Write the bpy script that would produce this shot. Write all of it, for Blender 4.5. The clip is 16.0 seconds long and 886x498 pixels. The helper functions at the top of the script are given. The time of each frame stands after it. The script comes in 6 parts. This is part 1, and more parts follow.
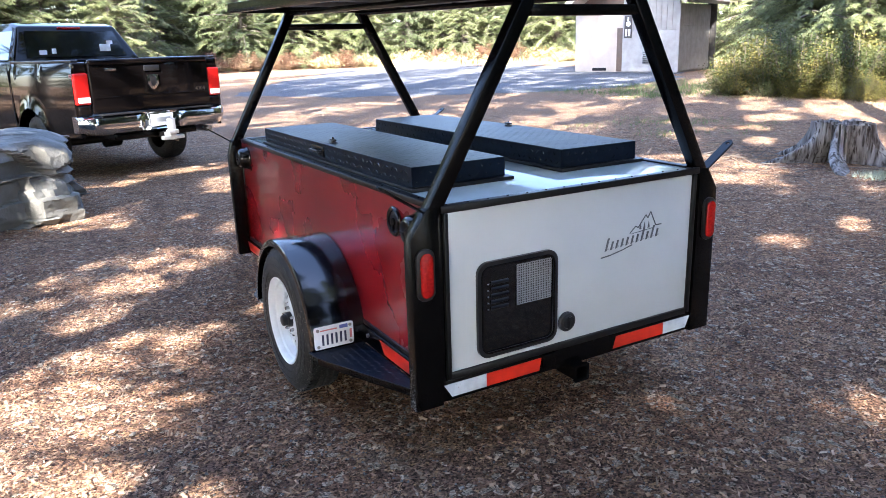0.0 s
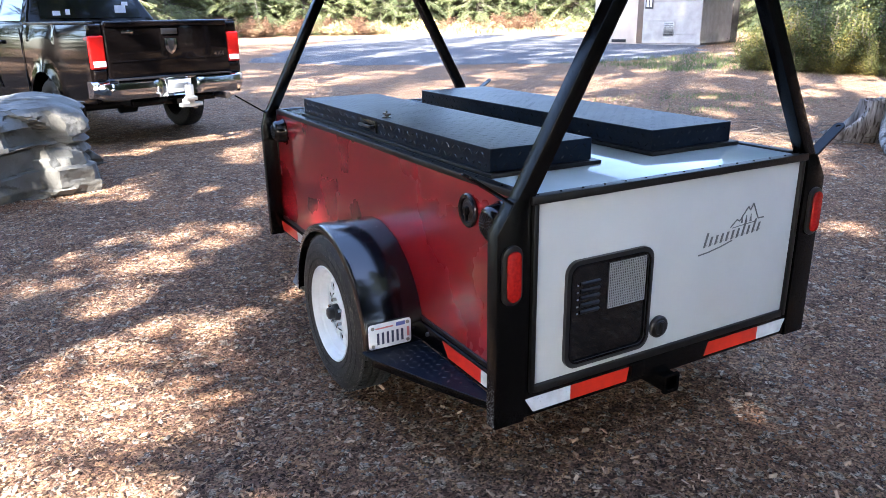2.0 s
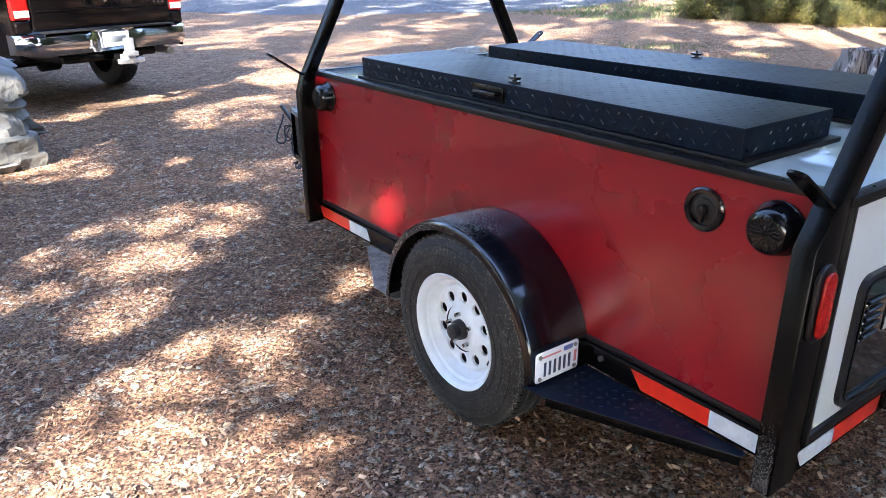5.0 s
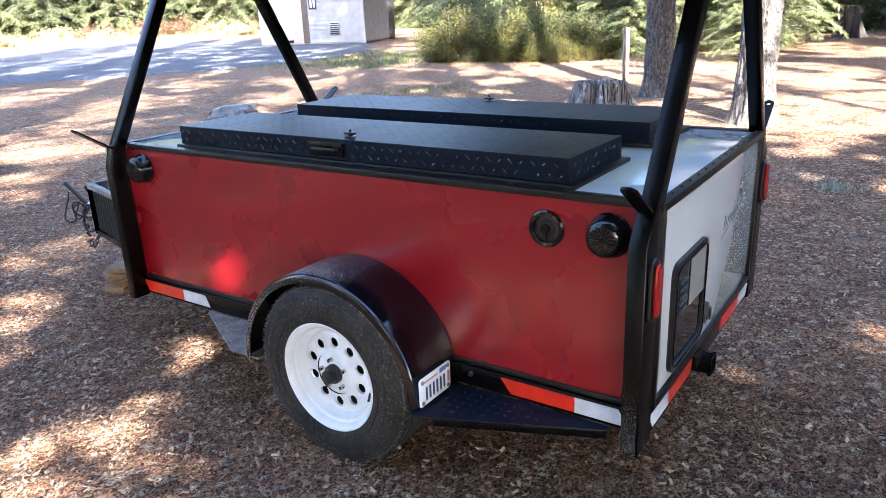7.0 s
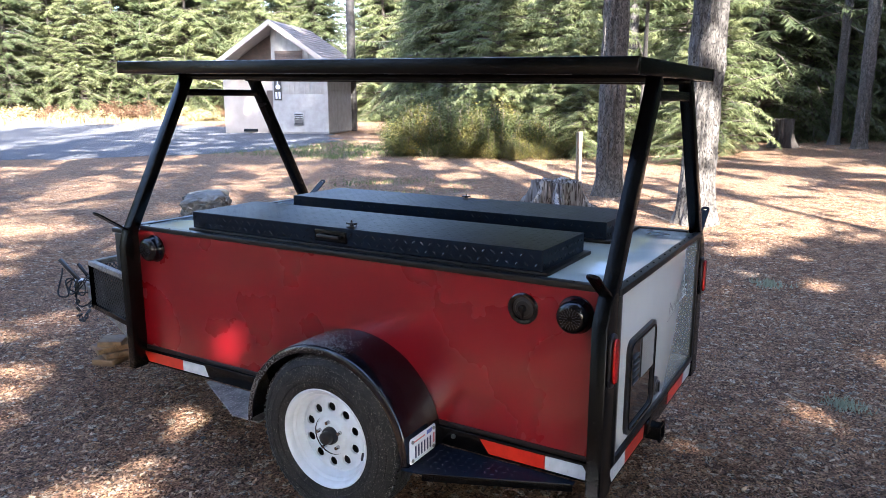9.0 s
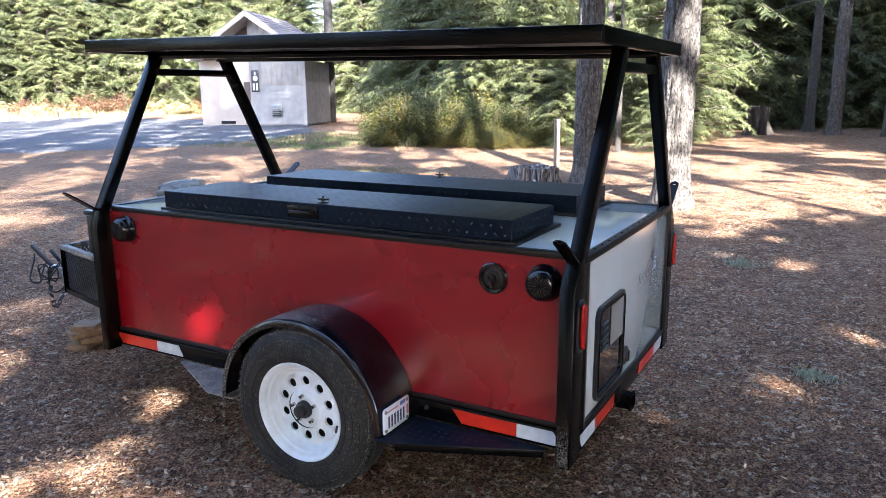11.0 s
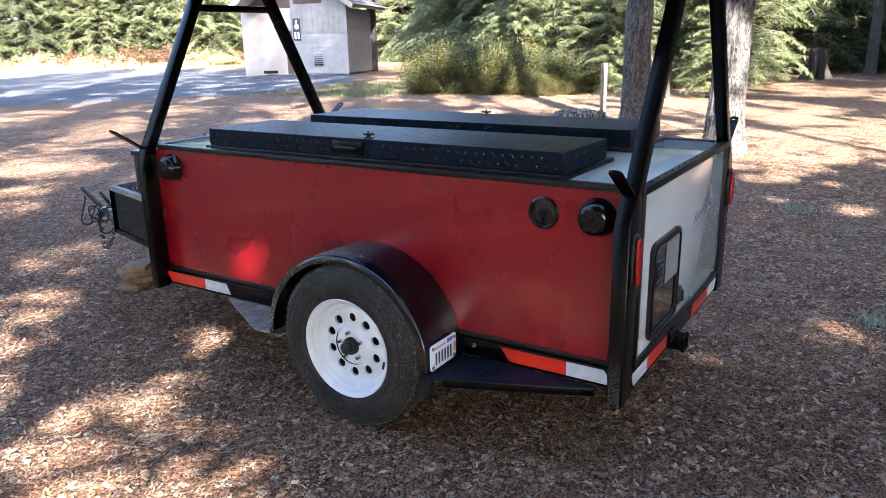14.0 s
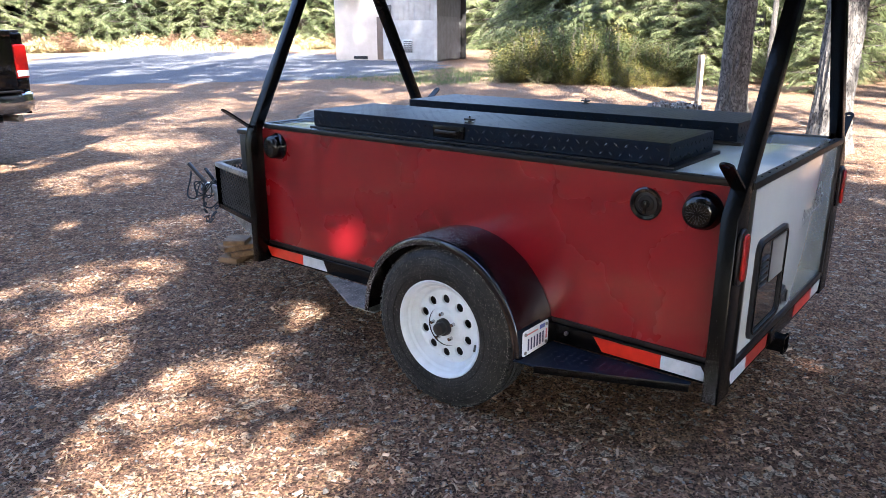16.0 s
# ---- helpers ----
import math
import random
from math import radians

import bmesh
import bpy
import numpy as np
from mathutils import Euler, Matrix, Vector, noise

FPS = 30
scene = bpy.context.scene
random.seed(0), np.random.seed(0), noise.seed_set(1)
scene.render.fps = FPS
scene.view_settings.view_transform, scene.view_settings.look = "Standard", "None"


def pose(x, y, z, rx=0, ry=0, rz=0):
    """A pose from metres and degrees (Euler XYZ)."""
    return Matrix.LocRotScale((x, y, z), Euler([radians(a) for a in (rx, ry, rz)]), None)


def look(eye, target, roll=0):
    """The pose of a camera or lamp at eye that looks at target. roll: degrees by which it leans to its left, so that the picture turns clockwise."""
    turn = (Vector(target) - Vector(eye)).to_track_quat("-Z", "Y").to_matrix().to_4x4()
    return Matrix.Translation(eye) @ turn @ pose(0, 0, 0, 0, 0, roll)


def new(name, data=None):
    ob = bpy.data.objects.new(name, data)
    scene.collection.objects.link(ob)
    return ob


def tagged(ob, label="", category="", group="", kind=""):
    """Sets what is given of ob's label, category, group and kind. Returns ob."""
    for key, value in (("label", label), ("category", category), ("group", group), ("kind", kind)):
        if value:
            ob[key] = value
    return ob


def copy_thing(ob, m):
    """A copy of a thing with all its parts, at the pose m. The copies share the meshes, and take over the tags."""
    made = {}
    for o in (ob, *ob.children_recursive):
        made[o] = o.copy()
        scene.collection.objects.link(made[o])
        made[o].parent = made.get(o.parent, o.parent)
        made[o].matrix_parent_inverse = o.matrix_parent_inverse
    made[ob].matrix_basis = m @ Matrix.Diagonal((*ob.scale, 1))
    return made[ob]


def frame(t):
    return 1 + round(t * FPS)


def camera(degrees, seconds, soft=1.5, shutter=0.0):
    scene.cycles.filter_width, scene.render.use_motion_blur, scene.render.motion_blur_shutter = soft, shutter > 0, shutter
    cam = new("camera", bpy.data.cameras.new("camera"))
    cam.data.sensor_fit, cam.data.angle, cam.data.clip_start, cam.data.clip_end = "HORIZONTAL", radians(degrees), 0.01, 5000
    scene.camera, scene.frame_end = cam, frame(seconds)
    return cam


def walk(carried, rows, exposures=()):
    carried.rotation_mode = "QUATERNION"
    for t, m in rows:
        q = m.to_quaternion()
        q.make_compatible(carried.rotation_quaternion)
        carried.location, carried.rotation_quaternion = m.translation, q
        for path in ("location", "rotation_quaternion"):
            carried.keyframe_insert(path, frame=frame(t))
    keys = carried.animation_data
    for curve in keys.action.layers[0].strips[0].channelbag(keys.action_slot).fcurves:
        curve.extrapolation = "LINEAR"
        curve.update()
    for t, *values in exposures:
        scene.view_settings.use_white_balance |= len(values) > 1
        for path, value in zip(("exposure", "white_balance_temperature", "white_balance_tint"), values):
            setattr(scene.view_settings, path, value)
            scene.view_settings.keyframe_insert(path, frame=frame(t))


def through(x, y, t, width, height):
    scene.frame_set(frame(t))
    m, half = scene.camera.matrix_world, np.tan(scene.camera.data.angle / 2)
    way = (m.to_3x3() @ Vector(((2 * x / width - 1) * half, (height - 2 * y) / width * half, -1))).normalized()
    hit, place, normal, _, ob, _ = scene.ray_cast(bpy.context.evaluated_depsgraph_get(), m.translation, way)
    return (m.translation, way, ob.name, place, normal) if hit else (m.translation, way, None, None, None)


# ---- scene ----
cam = camera(62.7, 16.0, soft=0.45)
PATH = [
    (0, (-0.091, 0.012, 1.553), (0.865, 1.683, 1.013), -1.7),
    (0.5, (-0.037, 0.006, 1.531), (0.913, 1.677, 0.975), -1.7),
    (1, (-0.017, 0.077, 1.519), (0.923, 1.739, 0.924), -2.1),
    (1.5, (-0.057, 0.256, 1.53), (0.874, 1.916, 0.917), -2.2),
    (2, (-0.129, 0.429, 1.538), (0.797, 2.091, 0.922), -0.8),
    (2.5, (-0.142, 0.587, 1.512), (0.761, 2.259, 0.885), 0.4),
    (3, (-0.104, 0.771, 1.527), (0.785, 2.445, 0.888), 0.3),
    (3.2, (-0.121, 0.806, 1.524), (0.768, 2.481, 0.889), 0.5),
    (5.3, (-0.539, 1.515, 1.506), (0.626, 2.958, 0.757), -0.5),
    (5.5, (-0.571, 1.566, 1.512), (0.646, 2.967, 0.766), -0.6),
    (6, (-0.684, 1.644, 1.521), (0.725, 2.847, 0.767), -1.4),
    (6.5, (-0.787, 1.639, 1.539), (0.742, 2.712, 0.823), -1.8),
    (7, (-0.81, 1.501, 1.564), (0.748, 2.582, 0.928), -2.5),
    (7.5, (-0.813, 1.354, 1.609), (0.775, 2.435, 1.051), -2.1),
    (8, (-0.894, 1.281, 1.672), (0.714, 2.379, 1.214), -1.7),
    (8.5, (-1.067, 1.359, 1.665), (0.594, 2.396, 1.255), -0.9),
    (9, (-1.217, 1.396, 1.646), (0.466, 2.399, 1.244), -0.0),
    (11.5, (-1.228, 1.336, 1.569), (0.478, 2.29, 1.145), -0.5),
    (12, (-1.221, 1.339, 1.568), (0.471, 2.314, 1.139), -0.6),
    (12.5, (-1.206, 1.351, 1.56), (0.47, 2.349, 1.118), -0.7),
    (13, (-1.199, 1.354, 1.559), (0.461, 2.372, 1.106), -0.9),
    (13.5, (-1.203, 1.357, 1.541), (0.441, 2.391, 1.064), -1.1),
    (14, (-1.195, 1.39, 1.5), (0.422, 2.43, 0.949), -1.1),
    (14.5, (-1.223, 1.416, 1.499), (0.354, 2.51, 0.936), -0.7),
    (15, (-1.244, 1.424, 1.497), (0.292, 2.566, 0.917), -0.1),
    (15.5, (-1.262, 1.424, 1.498), (0.242, 2.607, 0.917), -0.3),
    (16, (-1.265, 1.43, 1.494), (0.22, 2.638, 0.916), -0.2),
]
walk(cam, [(t, look(eye, target, roll)) for t, eye, target, roll in PATH], [(0.0, 3.82, 5980, 18), (3.0, 3.86, 5980, 18), (7.1, 3.98, 5980, 18), (8.3, 3.52, 5980, 18), (9.2, 3.55, 5980, 18), (16.0, 3.60, 5980, 18)])

# ---- light ----
SUN_AZ, SUN_EL = radians(229.5), radians(36.0)
sky = bpy.data.worlds.new("sky")
scene.world = sky
sky.use_nodes = True
nt = sky.node_tree
sk = nt.nodes.new("ShaderNodeTexSky")
sk.sky_type, sk.sun_disc = "NISHITA", False
sk.sun_elevation, sk.sun_rotation = SUN_EL, SUN_AZ
nt.links.new(sk.outputs[0], nt.nodes["Background"].inputs[0])
nt.nodes["Background"].inputs[1].default_value = 0.120
sun_dir = Vector((math.sin(SUN_AZ) * math.cos(SUN_EL), math.cos(SUN_AZ) * math.cos(SUN_EL), math.sin(SUN_EL)))
sun = new("sun", bpy.data.lights.new("sun", "SUN"))
sun.data.energy, sun.data.angle, sun.data.color = 4.6, radians(0.48), (1.0, 0.96, 0.82)
sun.matrix_world = look(sun_dir * 60, (0, 0, 0))


# ---- materials ----
def mat(name, col, rough=0.6, metal=0.0, col2=None, scale=8.0, detail=4.0, bump=0.0, bscale=60.0, coat=0.0, stretch=(1, 1, 1),
        island=0.0, grain=None, spec=0.5, rvar=0.0):
    """A surface with two scales of variation: patches (col to col2) and fine relief."""
    m = bpy.data.materials.new(name)
    m.use_nodes = True
    t = m.node_tree
    b = t.nodes["Principled BSDF"]
    b.inputs["Roughness"].default_value, b.inputs["Metallic"].default_value = rough, metal
    b.inputs["Specular IOR Level"].default_value = spec
    b.inputs["Coat Weight"].default_value = coat
    b.inputs["Coat Roughness"].default_value = 0.06
    co = t.nodes.new("ShaderNodeTexCoord")
    mp = t.nodes.new("ShaderNodeMapping")
    mp.inputs["Scale"].default_value = stretch
    t.links.new(co.outputs["Object"], mp.inputs[0])
    last = None
    if col2:
        n = t.nodes.new("ShaderNodeTexNoise")
        n.inputs["Scale"].default_value, n.inputs["Detail"].default_value = scale, detail
        t.links.new(mp.outputs[0], n.inputs["Vector"])
        r = t.nodes.new("ShaderNodeValToRGB")
        r.color_ramp.elements[0].position, r.color_ramp.elements[1].position = 0.36, 0.66
        r.color_ramp.elements[0].color, r.color_ramp.elements[1].color = (*col, 1), (*col2, 1)
        t.links.new(n.outputs[0], r.inputs[0])
        last = r.outputs[0]
        if rvar:
            mr = t.nodes.new("ShaderNodeMapRange")
            mr.inputs["To Min"].default_value, mr.inputs["To Max"].default_value = max(0.02, rough - rvar), min(1, rough + rvar)
            t.links.new(n.outputs[0], mr.inputs[0])
            t.links.new(mr.outputs[0], b.inputs["Roughness"])
    if grain:
        n2 = t.nodes.new("ShaderNodeTexNoise")
        n2.inputs["Scale"].default_value, n2.inputs["Detail"].default_value = grain[0], 3
        t.links.new(mp.outputs[0], n2.inputs["Vector"])
        r2 = t.nodes.new("ShaderNodeValToRGB")
        r2.color_ramp.elements[0].position, r2.color_ramp.elements[1].position = grain[2], min(1, grain[2] + 0.1)
        r2.color_ramp.elements[0].color, r2.color_ramp.elements[1].color = (0, 0, 0, 1), (1, 1, 1, 1)
        t.links.new(n2.outputs[0], r2.inputs[0])
        mx = t.nodes.new("ShaderNodeMix")
        mx.data_type = "RGBA"
        t.links.new(r2.outputs[0], mx.inputs[0])
        if last:
            t.links.new(last, mx.inputs[6])
        else:
            mx.inputs[6].default_value = (*col, 1)
        mx.inputs[7].default_value = (*grain[1], 1)
        last = mx.outputs[2]
    if island:
        g = t.nodes.new("ShaderNodeNewGeometry")
        o = t.nodes.new("ShaderNodeObjectInfo")
        ad = t.nodes.new("ShaderNodeMath")
        ad.operation = "MULTIPLY_ADD"
        ad.inputs[1].default_value = 0.35
        t.links.new(o.outputs["Random"], ad.inputs[0])
        t.links.new(g.outputs["Random Per Island"], ad.inputs[2])
        mr2 = t.nodes.new("ShaderNodeMapRange")
        mr2.inputs["From Max"].default_value = 1.35
        mr2.inputs["To Min"].default_value, mr2.inputs["To Max"].default_value = 1 - island, 1 + island
        t.links.new(ad.outputs[0], mr2.inputs[0])
        hs = t.nodes.new("ShaderNodeHueSaturation")
        t.links.new(mr2.outputs[0], hs.inputs["Value"])
        if last:
            t.links.new(last, hs.inputs["Color"])
        else:
            hs.inputs["Color"].default_value = (*col, 1)
        last = hs.outputs[0]
    if last:
        t.links.new(last, b.inputs["Base Color"])
    else:
        b.inputs["Base Color"].default_value = (*col, 1)
    if bump:
        n3 = t.nodes.new("ShaderNodeTexNoise")
        n3.inputs["Scale"].default_value, n3.inputs["Detail"].default_value = bscale, 5
        t.links.new(mp.outputs[0], n3.inputs["Vector"])
        bp = t.nodes.new("ShaderNodeBump")
        bp.inputs["Strength"].default_value, bp.inputs["Distance"].default_value = min(1, bump), 0.02
        t.links.new(n3.outputs[0], bp.inputs["Height"])
        t.links.new(bp.outputs[0], b.inputs["Normal"])
    return m


def leafy(name, col, col2, through=0.35, rough=0.55, island=0.35):
    """Leaves and needles: varied green, letting some light through."""
    m = mat(name, col, rough, 0, col2, 1.3, 3, island=island, spec=0.3)
    t = m.node_tree
    b, out = t.nodes["Principled BSDF"], t.nodes["Material Output"]
    tr = t.nodes.new("ShaderNodeBsdfTranslucent")
    ms = t.nodes.new("ShaderNodeMixShader")
    ms.inputs[0].default_value = through
    src = b.inputs["Base Color"].links[0].from_socket
    t.links.new(src, tr.inputs[0])
    t.links.new(b.outputs[0], ms.inputs[1])
    t.links.new(tr.outputs[0], ms.inputs[2])
    t.links.new(ms.outputs[0], out.inputs[0])
    return m


M_RED = mat("red_paint", (0.190, 0.0045, 0.008), 0.28, 0, (0.165, 0.004, 0.007), 3, bump=0.0, bscale=220, coat=0.35, rvar=0.05)
M_WHITE = mat("white_panel", (0.47, 0.49, 0.485), 0.11, 0, (0.43, 0.45, 0.445), 2.5, bump=0.02, bscale=9, coat=0.3, rvar=0.04)
M_DECK = mat("white_deck", (0.52, 0.57, 0.56), 0.06, 0, (0.45, 0.50, 0.49), 4, bump=0.01, bscale=8, rvar=0.04)
M_BLACK = mat("black_steel_paint", (0.0014, 0.0014, 0.0016), 0.24, 0, (0.0026, 0.0024, 0.0022), 9, bump=0.03, bscale=90, rvar=0.08, grain=(70, (0.022, 0.019, 0.016), 0.76), spec=0.17)
M_TRIM = mat("black_trim", (0.003, 0.003, 0.003), 0.42, 0, (0.007, 0.0065, 0.006), 20, bump=0.06, bscale=140, spec=0.3)
# Blue in this black base colour stands for sky reflected in the plate.
M_TREAD = mat("sky_tinted_tread_plate", (0.0038, 0.0088, 0.0190), 0.40, 0.0, (0.0046, 0.0078, 0.0135), 6, spec=0.10, bump=0.05, bscale=90, rvar=0.05, stretch=(1, 3, 1))
# Ridges lighter than the plate, their highlight put into the colour.
M_LOZ = mat("glint_tread_ridge", (0.009, 0.011, 0.014), 0.22, 0, (0.026, 0.028, 0.031), 20, spec=0.7)
M_FENDER = mat("black_fender_paint", (0.0018, 0.0018, 0.0034), 0.14, 0, (0.0030, 0.0030, 0.0052), 12, bump=0.006, bscale=30, coat=0.35, rvar=0.03, grain=(75, (0.04, 0.036, 0.03), 0.76), spec=0.45)
M_MUD = mat("muddy_steel", (0.085, 0.078, 0.068), 0.75, 0, (0.21, 0.192, 0.165), 14, bump=0.3, bscale=60, grain=(110, (0.29, 0.265, 0.225), 0.56))
M_RUB = mat("tyre_rubber", (0.006, 0.006, 0.006), 0.62, 0, (0.018, 0.017, 0.0155), 14, bump=0.25, bscale=110, grain=(150, (0.125, 0.115, 0.098), 0.60), spec=0.3)
M_RIM = mat("white_rim_paint", (0.57, 0.62, 0.66), 0.28, 0, (0.52, 0.56, 0.59), 20, bump=0.03, bscale=80)
M_PLAST = mat("black_plastic", (0.0025, 0.0025, 0.003), 0.12, 0, (0.004, 0.004, 0.005), 30, spec=0.4)
M_PLAST2 = mat("black_matt_plastic", (0.005, 0.005, 0.006), 0.36, 0, (0.009, 0.009, 0.010), 25, bump=0.05)
# Near black for hollows, their shade put into the colour; also cables.
M_DARK = mat("dark_hollow", (0.006, 0.006, 0.006), 0.8)
M_TAPE_R = mat("red_reflective_tape", (0.54, 0.024, 0.008), 0.3, 0, (0.46, 0.018, 0.007), 30, coat=0.2, grain=(160, (0.22, 0.03, 0.015), 0.70))
M_TAPE_W = mat("white_reflective_tape", (0.52, 0.545, 0.56), 0.3, 0, (0.42, 0.44, 0.46), 25, coat=0.3, grain=(140, (0.25, 0.24, 0.22), 0.66))
M_LENS = mat("red_lens", (0.26, 0.004, 0.0035), 0.22, 0, (0.40, 0.011, 0.007), 90, bump=0.15, bscale=160, spec=0.35)
M_STEEL = mat("bare_steel", (0.34, 0.34, 0.34), 0.36, 0.9, (0.22, 0.21, 0.20), 20, bump=0.05)
M_CHAIN = mat("dark_chain_steel", (0.012, 0.012, 0.013), 0.5, 0.0, (0.03, 0.027, 0.025), 30, spec=0.3)
M_CHROME = mat("chrome", (0.52, 0.52, 0.53), 0.07, 1.0, (0.46, 0.46, 0.46), 6, rvar=0.04)
# The ball mount's sunlit brightness is put into this alloy colour.
M_SUNLIT_ALLOY = mat("sunlit_toned_alloy", (0.62, 0.62, 0.61), 0.36, 0.7, (0.50, 0.50, 0.49), 30)
M_INK = mat("dark_grey_ink", (0.07, 0.075, 0.08), 0.4)
M_INK3 = mat("mid_grey_ink", (0.24, 0.25, 0.255), 0.4)
M_INK2 = mat("navy_ink", (0.02, 0.03, 0.08), 0.4)
M_PLATE = mat("plate_white", (0.74, 0.76, 0.80), 0.32, 0, (0.68, 0.70, 0.76), 25)
M_PINK = mat("plate_red_line", (0.55, 0.18, 0.2), 0.4)
M_BLUE = mat("plate_blue", (0.10, 0.13, 0.42), 0.4)
M_GRID = mat("pale_mesh_wire", (0.30, 0.31, 0.32), 0.4, 0.2)
M_MESH = mat("expanded_steel", (0.010, 0.010, 0.010), 0.4, 0.1, (0.022, 0.020, 0.018), 20)
M_TRUCK = mat("truck_dark_paint", (0.0025, 0.0019, 0.0019), 0.06, 0.0, (0.0035, 0.0026, 0.0026), 3, coat=0.0, rvar=0.03, grain=(120, (0.010, 0.009, 0.008), 0.75), spec=0.2)
M_GLASS = mat("tinted_glass", (0.003, 0.0035, 0.004), 0.05, 0, coat=0.5)
M_LUMBER = mat("cut_lumber", (0.19, 0.115, 0.058), 0.75, 0, (0.12, 0.072, 0.038), 6, bump=0.2, bscale=40, stretch=(6, 1, 6))
M_ROCK = mat("grey_boulder", (0.150, 0.148, 0.136), 0.9, 0, (0.080, 0.074, 0.062), 2.2, 10, bump=1.0, bscale=14, grain=(3.4, (0.30, 0.262, 0.20), 0.58))
M_BARK = mat("conifer_bark", (0.048, 0.041, 0.036), 0.92, 0, (0.150, 0.136, 0.120), 22, 10, bump=1.0, bscale=45, stretch=(1, 1, 0.5), grain=(60, (0.020, 0.016, 0.014), 0.52))
M_STACK = mat("dark_weathered_pipe", (0.016, 0.014, 0.013), 0.75, 0, (0.045, 0.040, 0.036), 5, 5, bump=0.4, bscale=14)
M_BARK2 = mat("distant_bark", (0.055, 0.042, 0.035), 0.9, 0, (0.12, 0.10, 0.085), 4, 4, bump=0.6, bscale=12, stretch=(1, 1, 0.3))
M_STUMP = mat("weathered_stump_wood", (0.29, 0.275, 0.262), 0.88, 0, (0.048, 0.036, 0.029), 5.5, 10, bump=1.0, bscale=20, stretch=(3.2, 3.2, 0.30), grain=(11, (0.030, 0.021, 0.016), 0.54))
# Darker copy of the stump wood, forest shade put into its colour.
M_SHADED_STUMP = mat("shade_dark_stump_wood", (0.020, 0.015, 0.012), 0.9, 0, (0.06, 0.05, 0.042), 5, 6, bump=1.0, bscale=16, stretch=(1.4, 1.4, 0.25))
M_GREYWOOD = mat("weathered_post_wood", (0.26, 0.20, 0.15), 0.85, 0, (0.17, 0.125, 0.09), 6, bump=0.4, bscale=25, stretch=(3, 3, 0.4))
M_NEEDLE = leafy("fir_needles", (0.069, 0.093, 0.043), (0.142, 0.164, 0.074), 0.40)
M_NEEDLE2 = leafy("pale_fir_needles", (0.112, 0.138, 0.058), (0.215, 0.230, 0.105), 0.42)
M_LEAF = leafy("yellowing_leaves", (0.056, 0.070, 0.020), (0.200, 0.158, 0.036), 0.40, island=0.5)
M_LEAF2 = leafy("green_shrub_leaves", (0.038, 0.056, 0.018), (0.10, 0.105, 0.032), 0.40, island=0.55)
M_RUST = leafy("rust_red_leaves", (0.15, 0.075, 0.045), (0.23, 0.15, 0.085), 0.35)
M_STRAW = leafy("dry_grass_blades", (0.36, 0.29, 0.15), (0.46, 0.39, 0.22), 0.4)
M_GRASS = leafy("green_grass_blades", (0.10, 0.14, 0.045), (0.17, 0.20, 0.075), 0.4)
M_MOSS = leafy("pale_lichen", (0.25, 0.27, 0.19), (0.37, 0.385, 0.28), 0.3)
M_TWIG = mat("dry_twigs", (0.060, 0.044, 0.034), 0.9, 0, (0.13, 0.105, 0.085), 6)
M_SIDING = mat("pale_lap_siding", (0.37, 0.345, 0.31), 0.65, 0, (0.30, 0.278, 0.25), 3, bump=0.08, bscale=50, island=0.06)
M_BEIGE = mat("beige_wall", (0.52, 0.44, 0.36), 0.7, 0, (0.46, 0.385, 0.31), 2, bump=0.08, bscale=60)
M_BROWN = mat("brown_trim_and_porch_shade", (0.13, 0.085, 0.06), 0.6, 0, (0.10, 0.07, 0.05), 6)
M_SHAKE = mat("cedar_shakes", (0.33, 0.28, 0.25), 0.85, 0, (0.24, 0.20, 0.18), 4, bump=0.3, bscale=30, island=0.2)
M_SIGN = mat("brown_sign", (0.045, 0.035, 0.03), 0.45)
M_SIGNW = mat("sign_white", (0.75, 0.75, 0.72), 0.45)
M_FLECK = mat("dust_fleck", (0.27, 0.25, 0.225), 0.9, 0, (0.22, 0.20, 0.17), 40, island=0.4)
M_CHIP = mat("wood_chips", (0.165, 0.090, 0.052), 0.9, 0, (0.27, 0.176, 0.116), 3, island=1.0, spec=0.15)
M_PEB = mat("pebbles", (0.115, 0.100, 0.086), 0.85, 0, (0.21, 0.185, 0.16), 4, island=0.55)


